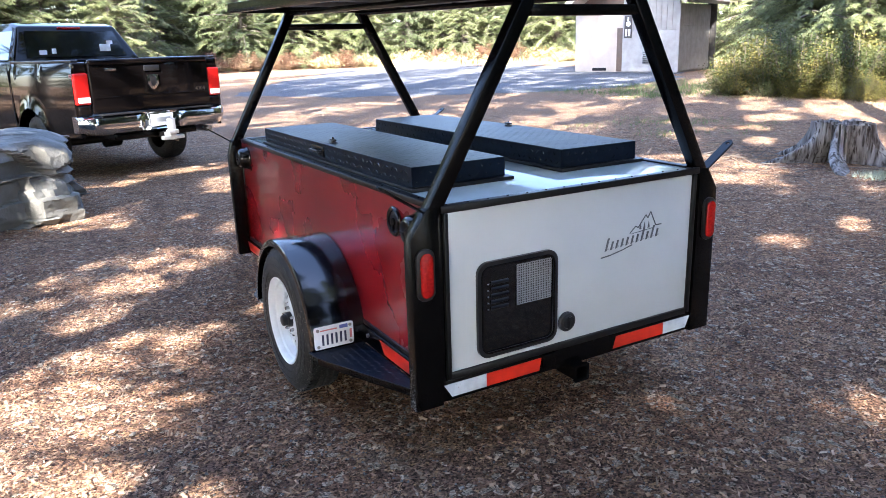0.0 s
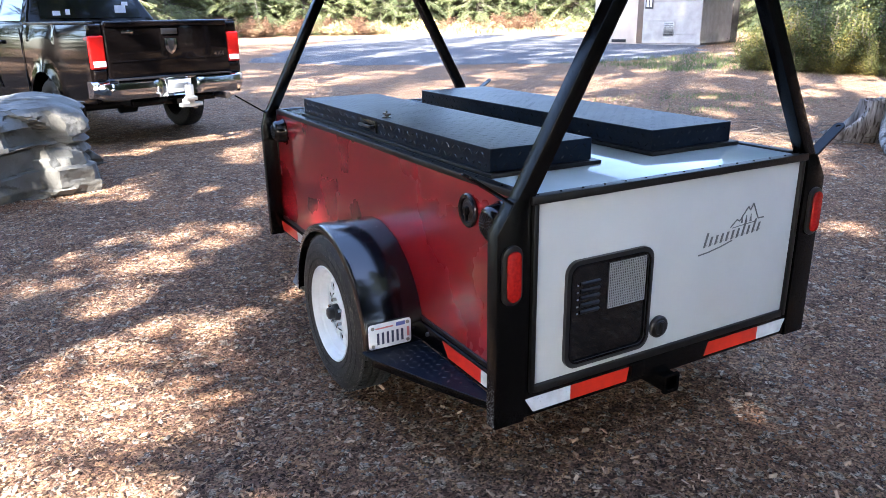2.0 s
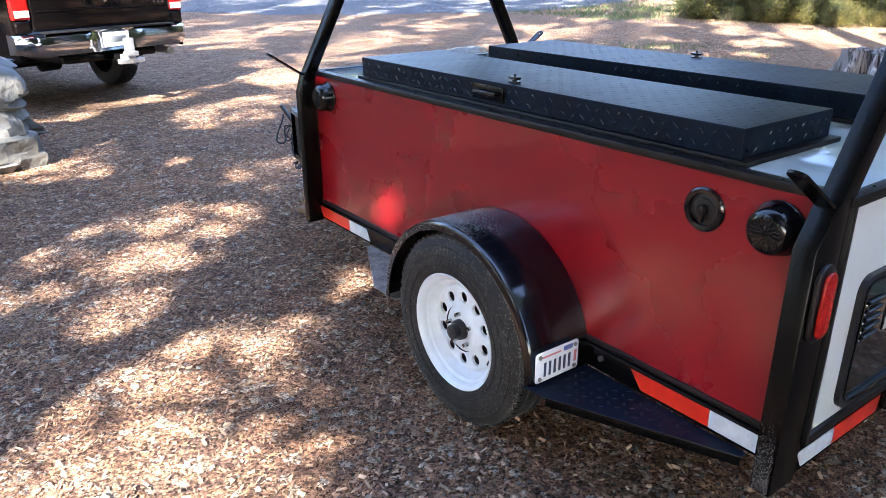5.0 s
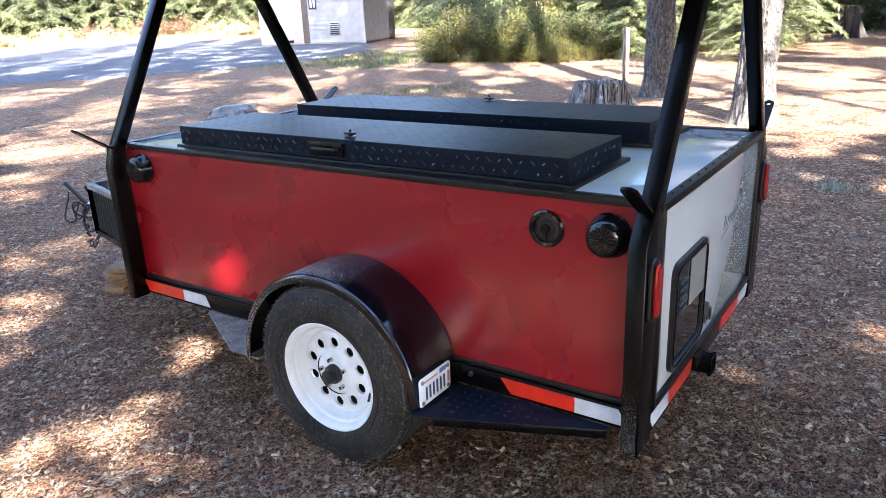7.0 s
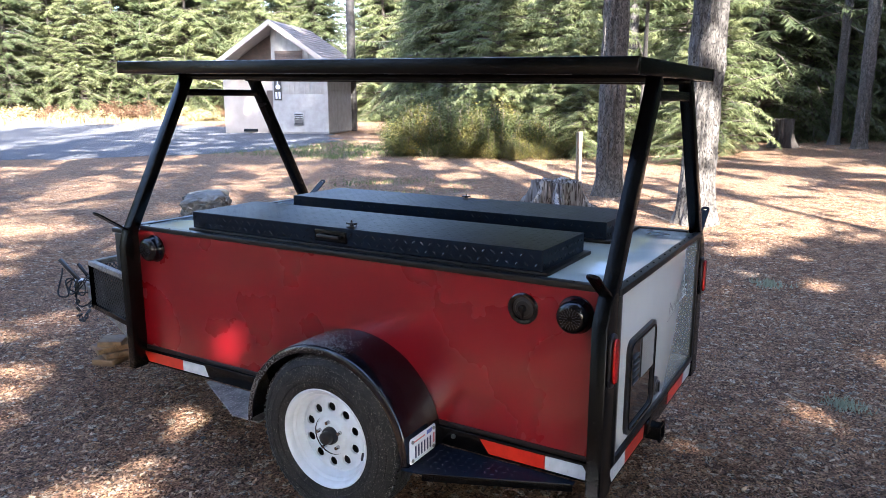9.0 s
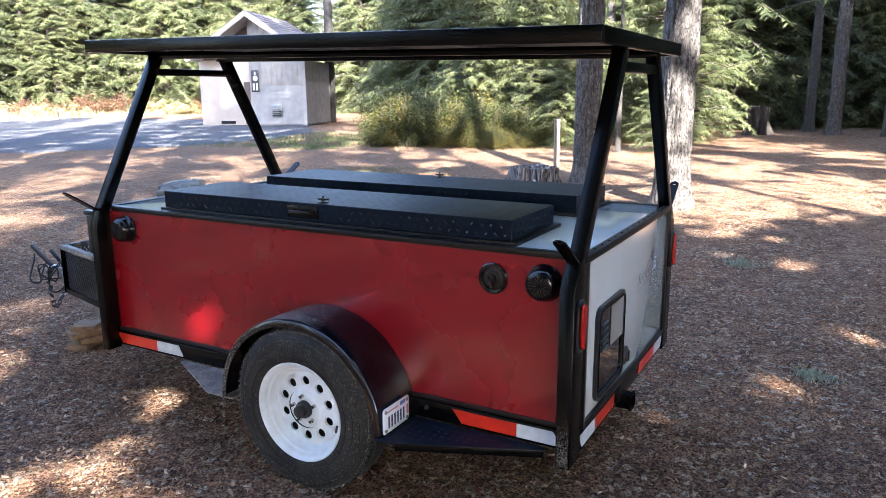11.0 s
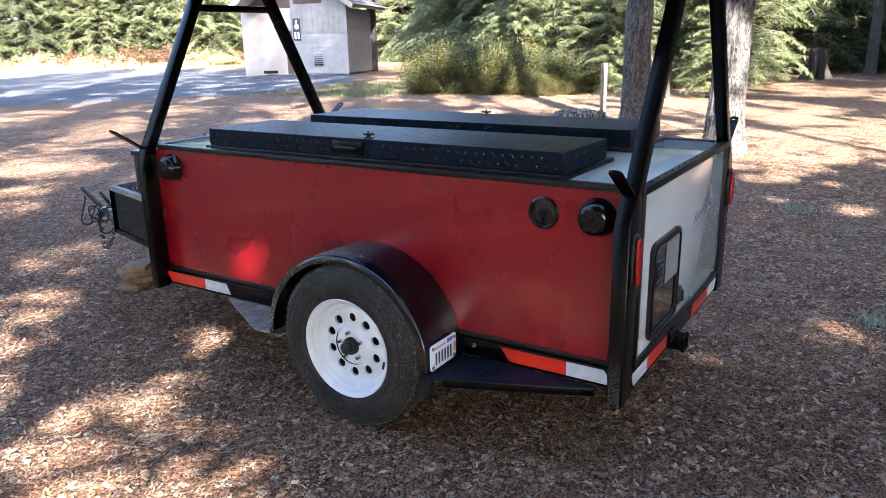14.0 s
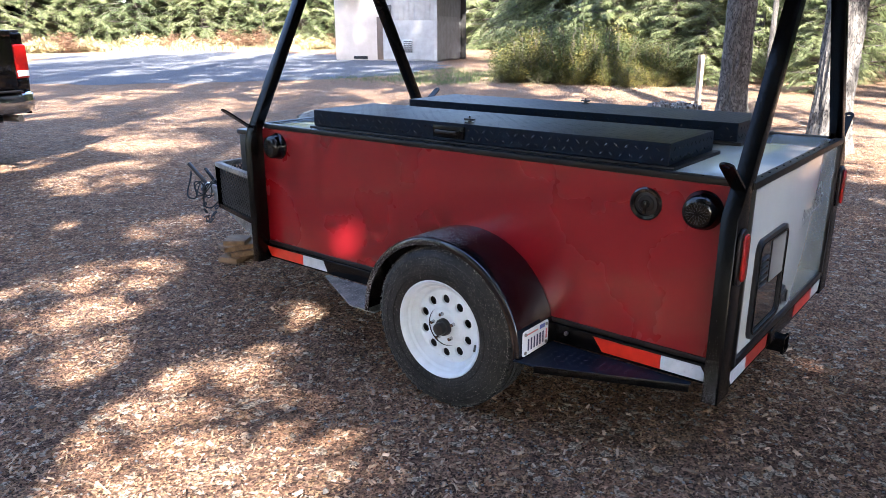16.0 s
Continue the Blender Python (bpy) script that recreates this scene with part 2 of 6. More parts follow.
def ground_mat(name, cols, chip, peb, pebamt, bump, dusty=None):
    """Litter over earth: broad patches, needle and chip flecks, small stones."""
    m = bpy.data.materials.new(name)
    m.use_nodes = True
    t = m.node_tree
    b = t.nodes["Principled BSDF"]
    b.inputs["Roughness"].default_value = 0.95
    b.inputs["Specular IOR Level"].default_value = 0.15
    co = t.nodes.new("ShaderNodeTexCoord")

    def noise_at(scale, detail, rough=0.55):
        n = t.nodes.new("ShaderNodeTexNoise")
        n.inputs["Scale"].default_value, n.inputs["Detail"].default_value, n.inputs["Roughness"].default_value = scale, detail, rough
        t.links.new(co.outputs["Object"], n.inputs["Vector"])
        return n.outputs[0]

    def ramp(src, a, c, col_a, col_c):
        r = t.nodes.new("ShaderNodeValToRGB")
        r.color_ramp.elements[0].position, r.color_ramp.elements[1].position = a, c
        r.color_ramp.elements[0].color, r.color_ramp.elements[1].color = (*col_a, 1), (*col_c, 1)
        t.links.new(src, r.inputs[0])
        return r.outputs[0]

    def mix(f, a, c):
        x = t.nodes.new("ShaderNodeMix")
        x.data_type = "RGBA"
        for v, k in ((f, 0), (a, 6), (c, 7)):
            if isinstance(v, tuple):
                x.inputs[k].default_value = (*v, 1)
            else:
                t.links.new(v, x.inputs[k])
        return x.outputs[2]

    base = ramp(noise_at(0.55, 6, 0.62), 0.38, 0.64, cols[0], cols[1])
    # Far litter turns paler: dust, and sunlit brightness put into its colour.
    if dusty:
        d = t.nodes.new("ShaderNodeVectorMath")
        d.operation = "DISTANCE"
        d.inputs[1].default_value = (1.7, 3.3, 0)
        t.links.new(co.outputs["Object"], d.inputs[0])
        wob = t.nodes.new("ShaderNodeMath")
        wob.operation = "MULTIPLY_ADD"
        wob.inputs[1].default_value = 7.0
        t.links.new(noise_at(0.35, 4, 0.6), wob.inputs[0])
        t.links.new(d.outputs["Value"], wob.inputs[2])
        far = t.nodes.new("ShaderNodeMapRange")
        far.inputs["From Min"].default_value, far.inputs["From Max"].default_value, far.inputs["To Max"].default_value = 6.5, 13.0, 0.8
        t.links.new(wob.outputs[0], far.inputs[0])
        base = mix(far.outputs[0], base, dusty)
    if dusty:
        base = mix(ramp(noise_at(0.85, 7, 0.68), 0.50, 0.66, (0, 0, 0), (0.85, 0.85, 0.85)), base, (0.265, 0.128, 0.064))
        base = mix(ramp(noise_at(1.35, 7, 0.72), 0.54, 0.68, (0, 0, 0), (0.8, 0.8, 0.8)), base, (0.305, 0.216, 0.146))
    base = mix(ramp(noise_at(2.3, 6, 0.75), 0.50, 0.72, (0, 0, 0), (0.8, 0.8, 0.8)), base, cols[2])
    base = mix(ramp(noise_at(7, 5, 0.7), 0.44, 0.66, (0, 0, 0), (0.9, 0.9, 0.9)), base, cols[2])
    v = t.nodes.new("ShaderNodeTexVoronoi")
    v.inputs["Scale"].default_value = 55
    t.links.new(co.outputs["Object"], v.inputs["Vector"])
    flecks = ramp(v.outputs["Color"], 0.62, 0.70, (0, 0, 0), (1, 1, 1))
    clump = t.nodes.new("ShaderNodeMath")
    clump.operation = "MULTIPLY"
    t.links.new(flecks, clump.inputs[0])
    t.links.new(ramp(noise_at(4.5, 5, 0.7), 0.36, 0.62, (0.25, 0.25, 0.25), (1, 1, 1)), clump.inputs[1])
    base = mix(clump.outputs[0], base, chip)
    v2 = t.nodes.new("ShaderNodeTexVoronoi")
    v2.inputs["Scale"].default_value = 34
    t.links.new(co.outputs["Object"], v2.inputs["Vector"])
    sp = t.nodes.new("ShaderNodeSeparateColor")
    t.links.new(v2.outputs["Color"], sp.inputs[0])
    stones = ramp(sp.outputs[1], 1 - pebamt, min(1, 1.02 - pebamt), (0, 0, 0), (1, 1, 1))
    base = mix(stones, base, peb)
    v3 = t.nodes.new("ShaderNodeTexVoronoi")
    v3.inputs["Scale"].default_value = 130
    t.links.new(co.outputs["Object"], v3.inputs["Vector"])
    sp3 = t.nodes.new("ShaderNodeSeparateColor")
    t.links.new(v3.outputs["Color"], sp3.inputs[0])
    fine = t.nodes.new("ShaderNodeMapRange")
    fine.inputs["To Min"].default_value, fine.inputs["To Max"].default_value = 0.20, 2.05
    t.links.new(sp3.outputs[0], fine.inputs[0])
    hs = t.nodes.new("ShaderNodeHueSaturation")
    t.links.new(fine.outputs[0], hs.inputs["Value"])
    t.links.new(base, hs.inputs["Color"])
    base = hs.outputs[0]
    t.links.new(base, b.inputs["Base Color"])
    ad = t.nodes.new("ShaderNodeMath")
    ad.operation = "ADD"
    t.links.new(noise_at(38, 6, 0.75), ad.inputs[0])
    mu = t.nodes.new("ShaderNodeMath")
    mu.operation = "MULTIPLY"
    mu.inputs[1].default_value = -0.8
    t.links.new(v2.outputs["Distance"], mu.inputs[0])
    t.links.new(mu.outputs[0], ad.inputs[1])
    lumps = t.nodes.new("ShaderNodeMath")
    lumps.operation = "MULTIPLY_ADD"
    lumps.inputs[1].default_value = 2.4
    t.links.new(noise_at(7.5, 4, 0.6), lumps.inputs[0])
    t.links.new(ad.outputs[0], lumps.inputs[2])
    bp = t.nodes.new("ShaderNodeBump")
    bp.inputs["Strength"].default_value, bp.inputs["Distance"].default_value = bump, 0.05
    t.links.new(lumps.outputs[0], bp.inputs["Height"])
    t.links.new(bp.outputs[0], b.inputs["Normal"])
    return m


M_GROUND = ground_mat("needle_litter", ((0.215, 0.112, 0.062), (0.168, 0.098, 0.066), (0.074, 0.041, 0.029)), (0.31, 0.182, 0.098), (0.32, 0.245, 0.175), 0.11, 1.0, (0.245, 0.152, 0.094))
M_ROAD = ground_mat("grey_gravel", ((0.078, 0.079, 0.086), (0.064, 0.065, 0.071), (0.040, 0.040, 0.044)), (0.125, 0.125, 0.13), (0.17, 0.168, 0.17), 0.40, 0.9)


# ---- builders ----
def part(name, bm, material, parent=None, label="", smooth=True, kind=""):
    """Links a bmesh as one mesh object under a thing or part."""
    me = bpy.data.meshes.new(name)
    root = parent
    while root is not None and root.parent is not None:
        root = root.parent
    if root is not None and root.get("in_world"):
        bmesh.ops.translate(bm, vec=-root.location, verts=bm.verts)
    bmesh.ops.recalc_face_normals(bm, faces=bm.faces)
    bm.to_mesh(me)
    bm.free()
    for m in material if isinstance(material, (list, tuple)) else [material]:
        me.materials.append(m)
    if smooth:
        me.shade_smooth()
        me.set_sharp_from_angle(angle=radians(35))
    ob = new(name, me)
    ob.parent = parent
    return tagged(ob, label, "", "", kind)


def thing(name, loc, turn=0.0, label="", category="", group="", world=False):
    e = new(name)
    e.location, e.rotation_euler = loc, (0, 0, radians(turn))
    e.empty_display_size = 0.2
    if world:
        e["in_world"] = 1
    return tagged(e, label, category, group)


def raw(name, verts, faces, material, parent=None, label="", smooth=False, kind=""):
    me = bpy.data.meshes.new(name)
    me.from_pydata(verts, [], faces)
    me.materials.append(material)
    if smooth:
        me.shade_smooth()
    ob = new(name, me)
    ob.parent = parent
    return tagged(ob, label, "", "", kind)


def bx(x0, x1, y0, y1, z0, z1, bev=0.003, seg=2):
    bm = bmesh.new()
    bmesh.ops.create_cube(bm, size=1)
    for v in bm.verts:
        v.co = ((x0 + x1) / 2 + v.co.x * (x1 - x0), (y0 + y1) / 2 + v.co.y * (y1 - y0), (z0 + z1) / 2 + v.co.z * (z1 - z0))
    if bev:
        bmesh.ops.bevel(bm, geom=bm.edges[:], offset=min(bev, 0.3 * min(x1 - x0, y1 - y0, z1 - z0)), segments=seg, affect="EDGES", profile=0.5)
    return bm


def bar(p, q, w, h, bev=0.003, up=(0, 0, 1), ext=0.0):
    """A beam from p to q, w across and h along 'up'."""
    p, q = Vector(p), Vector(q)
    d = (q - p).normalized()
    side = d.cross(Vector(up))
    side = side.normalized() if side.length > 1e-5 else Vector((1, 0, 0))
    u = side.cross(d).normalized()
    L = (q - p).length + 2 * ext
    bm = bx(-w / 2, w / 2, -L / 2, L / 2, -h / 2, h / 2, bev)
    m = Matrix((side, d, u)).transposed().to_4x4()
    bmesh.ops.transform(bm, matrix=Matrix.Translation((p + q) / 2) @ m, verts=bm.verts)
    return bm


def rod(p, q, r, seg=16, r2=None, bev=0.0):
    p, q = Vector(p), Vector(q)
    bm = bmesh.new()
    bmesh.ops.create_cone(bm, cap_ends=True, segments=seg, radius1=r, radius2=r if r2 is None else r2, depth=(q - p).length)
    if bev:
        rim = [e for e in bm.edges if any(len(f.verts) > 4 for f in e.link_faces)]
        bmesh.ops.bevel(bm, geom=rim, offset=bev, segments=3, affect="EDGES", profile=0.5)
    bmesh.ops.transform(bm, matrix=Matrix.Translation((p + q) / 2) @ (q - p).to_track_quat("Z", "Y").to_matrix().to_4x4(), verts=bm.verts)
    return bm


def lathe(profile, seg=48, axis="X", at=(0, 0, 0), closed=False):
    """Turns (along, radius) pairs round an axis."""
    bm = bmesh.new()
    rings = []
    for a, r in profile:
        ring = []
        for i in range(seg):
            c, s = math.cos(2 * math.pi * i / seg) * r, math.sin(2 * math.pi * i / seg) * r
            co = {"X": (a, c, s), "Y": (c, a, s), "Z": (c, s, a)}[axis]
            ring.append(bm.verts.new(Vector(co) + Vector(at)))
        rings.append(ring)
    pairs = list(zip(rings, rings[1:])) + ([(rings[-1], rings[0])] if closed else [])
    for A, B in pairs:
        for i in range(seg):
            bm.faces.new((A[i], A[(i + 1) % seg], B[(i + 1) % seg], B[i]))
    return bm


def prism(pts, lo, hi, axis="X", bev=0.0):
    """A flat outline in the two other axes, drawn out along one axis."""
    def co(a, b, c):
        return {"X": (c, a, b), "Y": (a, c, b), "Z": (a, b, c)}[axis]
    bm = bmesh.new()
    A = [bm.verts.new(co(a, b, lo)) for a, b in pts]
    B = [bm.verts.new(co(a, b, hi)) for a, b in pts]
    bm.faces.new(A)
    bm.faces.new(B[::-1])
    n = len(pts)
    for i in range(n):
        bm.faces.new((A[i], B[i], B[(i + 1) % n], A[(i + 1) % n]))
    bmesh.ops.recalc_face_normals(bm, faces=bm.faces)
    if bev:
        caps = [e for f in bm.faces if len(f.verts) == n for e in f.edges]
        bmesh.ops.bevel(bm, geom=list(set(caps)), offset=bev, segments=2, affect="EDGES", profile=0.5)
    return bm


def rrect(cx, cy, w, h, r, n=6):
    pts = []
    for k, (sx, sy) in enumerate(((1, 1), (-1, 1), (-1, -1), (1, -1))):
        for i in range(n + 1):
            a = math.pi / 2 * (k + i / n)
            pts.append((cx + sx * (w / 2 - r) + r * math.cos(a), cy + sy * (h / 2 - r) + r * math.sin(a)))
    return pts


def ring_of(outer, inner, lo, hi, axis="X"):
    """A frame between two outlines with equal counts of points."""
    def co(a, b, c):
        return {"X": (c, a, b), "Y": (a, c, b), "Z": (a, b, c)}[axis]
    bm = bmesh.new()
    L = [[bm.verts.new(co(a, b, c)) for a, b in o] for o, c in ((outer, lo), (outer, hi), (inner, hi), (inner, lo))]
    n = len(outer)
    for A, B in zip(L, L[1:] + L[:1]):
        for i in range(n):
            bm.faces.new((A[i], A[(i + 1) % n], B[(i + 1) % n], B[i]))
    return bm


def merge(*bms):
    out = bmesh.new()
    for b in bms:
        me = bpy.data.meshes.new("tmp")
        b.to_mesh(me)
        b.free()
        out.from_mesh(me)
        bpy.data.meshes.remove(me)
    return out


def circle(cx, cy, r, n=24, a0=0.0):
    return [(cx + r * math.cos(a0 + 2 * math.pi * i / n), cy + r * math.sin(a0 + 2 * math.pi * i / n)) for i in range(n)]


# ---- ground ----
def hump(x, y):
    return 0.010 * noise.noise((x * 0.9, y * 0.9, 0)) + 0.007 * noise.noise((x * 3.1, y * 3.1, 4)) + 0.10 * noise.noise((x * 0.07, y * 0.07, 9)) * min(1, max(0, (math.hypot(x - 1.2, y - 3) - 7) / 12))


def ground_sheet():
    near = list(np.arange(-6, 14.01, 0.16))
    xs = [-400, -200, -100, -60, -40, -25, -16, -10] + near + list(np.arange(15, 61, 1.5)) + [80, 120, 200, 400]
    ys = [-400, -200, -100, -60, -40, -25, -16, -10] + near + list(np.arange(15, 76, 1.5)) + [100, 140, 220, 400]
    verts = [(x, y, hump(x, y)) for y in ys for x in xs]
    n = len(xs)
    faces = [(j * n + i, j * n + i + 1, (j + 1) * n + i + 1, (j + 1) * n + i) for j in range(len(ys) - 1) for i in range(n - 1)]
    g = raw("ground", verts, faces, M_GROUND, smooth=True)
    tagged(g, "brown needle and wood chip littered bare ground", "ground", "", "structure")


ground_sheet()


def road_sheet():
    """Grey gravel drive crossing towards the hut, with a ragged edge."""
    edge = [(6.5, 27), (9.6, 23.0), (12.4, 20.7), (15.2, 19.4), (18, 18.6), (21.3, 20.0), (25, 23), (30, 27), (32, 34), (31, 44), (27, 52), (20, 50), (13, 38)]
    pts, n = [], len(edge)
    for i in range(n):
        a, b = Vector(edge[i]), Vector(edge[(i + 1) % n])
        for k in range(12):
            p = a.lerp(b, k / 12)
            pts.append(p + 0.7 * Vector((noise.noise((p.x * 0.8, p.y * 0.8, 1)), noise.noise((p.x * 0.8, p.y * 0.8, 7)))))
    c = sum(pts, Vector((0, 0))) / len(pts)
    verts, faces, R = [(c.x, c.y, 0)], [], 14
    for r in range(1, R + 1):
        for p in pts:
            q = c.lerp(p, r / R)
            verts.append((q.x, q.y, 0))
    m = len(pts)
    for i in range(m):
        faces.append((0, 1 + i, 1 + (i + 1) % m))
        for r in range(R - 1):
            faces.append((1 + r * m + i, 1 + (r + 1) * m + i, 1 + (r + 1) * m + (i + 1) % m, 1 + r * m + (i + 1) % m))
    verts = [(x, y, hump(x, y) + 0.035 * (1 if k <= m * (R - 1) else 0.1)) for k, (x, y, z) in enumerate(verts)]
    r = raw("road", verts, faces, M_ROAD, smooth=True)
    tagged(r, "grey crushed gravel drive with ragged edges", "road", "", "structure")


road_sheet()


# ---- trailer ----
XC, YR, YF = 1.715, 2.086, 4.60
PX0, PX1 = 0.972, 1.082
trailer = thing("utility_trailer", (XC, 3.35, 0), 0, "red and white box trailer with black steel frame and canopy", "trailer", world=True)


def both(f):
    """Runs f for the near side and the mirrored far side; mx turns near x into that side's x."""
    for s in (0, 1):
        f(s, (lambda x: x) if s == 0 else (lambda x: 2 * XC - x))


def lo_hi(a, b):
    return (min(a, b), max(a, b))


def mbx(mx, x0, x1, *rest, **kw):
    a, b = lo_hi(mx(x0), mx(x1))
    return bx(a, b, *rest, **kw)


def trailer_box():
    # near and far walls, with the upper front corner cut off
    def wall(s, mx):
        out = [(2.126, 0.402), (4.572, 0.402), (4.572, 0.980), (4.53, 1.018), (2.126, 1.018)]
        a, b = lo_hi(mx(1.09), mx(1.105))
        part("side_panel", prism(out, a, b, "X", 0.002), M_RED, trailer, "deep red painted side panel", smooth=False)
        a, b = lo_hi(mx(1.072), mx(1.125))
        rail = part("bottom_rail", bx(a, b, 2.13, 4.565, 0.312, 0.384), M_BLACK, trailer)
        part("rail_lip", mbx(mx, 1.083, 1.12, 2.135, 4.56, 0.3845, 0.404), M_TRIM, rail)
        a, b = lo_hi(mx(1.080), mx(1.118))
        trim = part("top_trim", bx(a, b, 2.142, 4.525, 1.010, 1.033), M_TRIM, trailer)
        for k in range(16):
            y = 2.25 + k * 0.148
            part("rivet", rod((mx(1.095), y, 1.032), (mx(1.095), y, 1.035), 0.0042, 8, 0.003), M_BLACK, trim)
    both(wall)
    part("rear_panel", bx(1.1185, 2.3115, 2.095, 2.109, 0.413, 1.004, 0.002), M_WHITE, trailer, "glossy white rear panel")
    part("front_panel", bx(1.10, 2.33, 4.557, 4.572, 0.39, 1.010, 0.002), M_WHITE, trailer)
    part("deck", bx(1.119, 2.311, 2.116, 4.55, 1.008, 1.026, 0.002), M_DECK, trailer, "glossy white top deck")
    part("floor_pan", bx(1.13, 2.30, 2.15, 4.55, 0.32, 0.35, 0.002), M_TRIM, trailer)
    # rear trim round the white panel
    tr = part("rear_top_trim", bx(1.090, 2.340, 2.081, 2.115, 1.005, 1.031), M_TRIM, trailer)
    for k in range(15):
        x = 1.12 + k * 0.085
        part("rivet", rod((x, 2.098, 1.030), (x, 2.098, 1.034), 0.0042, 8, 0.003), M_BLACK, tr)
    both(lambda s, mx: part("rear_side_trim", mbx(mx, 1.100, 1.118, 2.083, 2.113, 0.390, 1.0045), M_TRIM, trailer))
    part("rear_bottom_trim", bx(1.1185, 2.3115, 2.085, 2.113, 0.386, 0.4125), M_TRIM, trailer)
    part("front_top_trim", bx(1.118, 2.312, 4.552, 4.585, 1.000, 1.030), M_TRIM, trailer)
    bump = part("rear_rail", bx(1.0835, 2.3465, 2.094, 2.150, 0.304, 0.3855, 0.003), M_BLACK, trailer, "black rear frame rail")
    # striped tape, slanted at its ends
    z0, z1, f = 0.318, 0.370, 2.0915

    def tape(n, pts, m, lo, hi, axis):
        part(n, prism(pts, lo, hi, axis), m, trailer, smooth=False)
    tape("white_tape", [(1.120, z0), (1.270, z0), (1.270, z1), (1.087, z1)], M_TAPE_W, f, f + 0.002, "Y")
    tape("red_tape", [(1.2705, z0), (1.516, z0), (1.526, z1), (1.2705, z1)], M_TAPE_R, f, f + 0.002, "Y")
    tape("red_tape", [(1.898, z0), (2.184, z0), (2.184, z1), (1.914, z1)], M_TAPE_R, f, f + 0.002, "Y")
    tape("white_tape", [(2.1845, z0), (2.322, z0), (2.345, z1), (2.1845, z1)], M_TAPE_W, f, f + 0.002, "Y")

    z0, z1 = 0.323, 0.376

    def side_tape(s, mx):
        a, b = lo_hi(mx(1.0695), mx(1.0715))
        tape("red_tape", [(4.560, z1), (4.526, z0), (4.266, z0), (4.266, z1)], M_TAPE_R, a, b, "X")
        tape("white_tape", [(4.2655, z1), (4.2655, z0), (4.085, z0), (4.112, z1)], M_TAPE_W, a, b, "X")
        tape("red_tape", [(2.596, z1), (2.556, z0), (2.327, z0), (2.327, z1)], M_TAPE_R, a, b, "X")
        tape("white_tape", [(2.3265, z1), (2.3265, z0), (2.150, z0), (2.185, z1)], M_TAPE_W, a, b, "X")
        part("bolt_head", rod((mx(1.072), 2.71, 0.358), (mx(1.062), 2.71, 0.358), 0.009, 6), M_STEEL, trailer)
    both(side_tape)
    # receiver under the rear rail
    rc = ring_of(rrect(1.706, 0.272, 0.062, 0.062, 0.007, 3), rrect(1.706, 0.272, 0.050, 0.050, 0.005, 3), 2.062, 2.30, "Y")
    r = part("hitch_receiver", rc, M_BLACK, trailer, "black square hitch receiver tube")
    part("receiver_collar", ring_of(rrect(1.706, 0.272, 0.074, 0.074, 0.009, 3), rrect(1.706, 0.272, 0.0625, 0.0625, 0.007, 3), 2.060, 2.070, "Y"), M_BLACK, r)
    # dark plate inside stands for the shade down the tube
    part("receiver_back", bx(1.682, 1.730, 2.20, 2.21, 0.248, 0.296, 0), M_DARK, r)
    part("wire_box", bx(1.528, 1.59, 2.079, 2.093, 0.326, 0.382), M_BLACK, bump)


trailer_box()


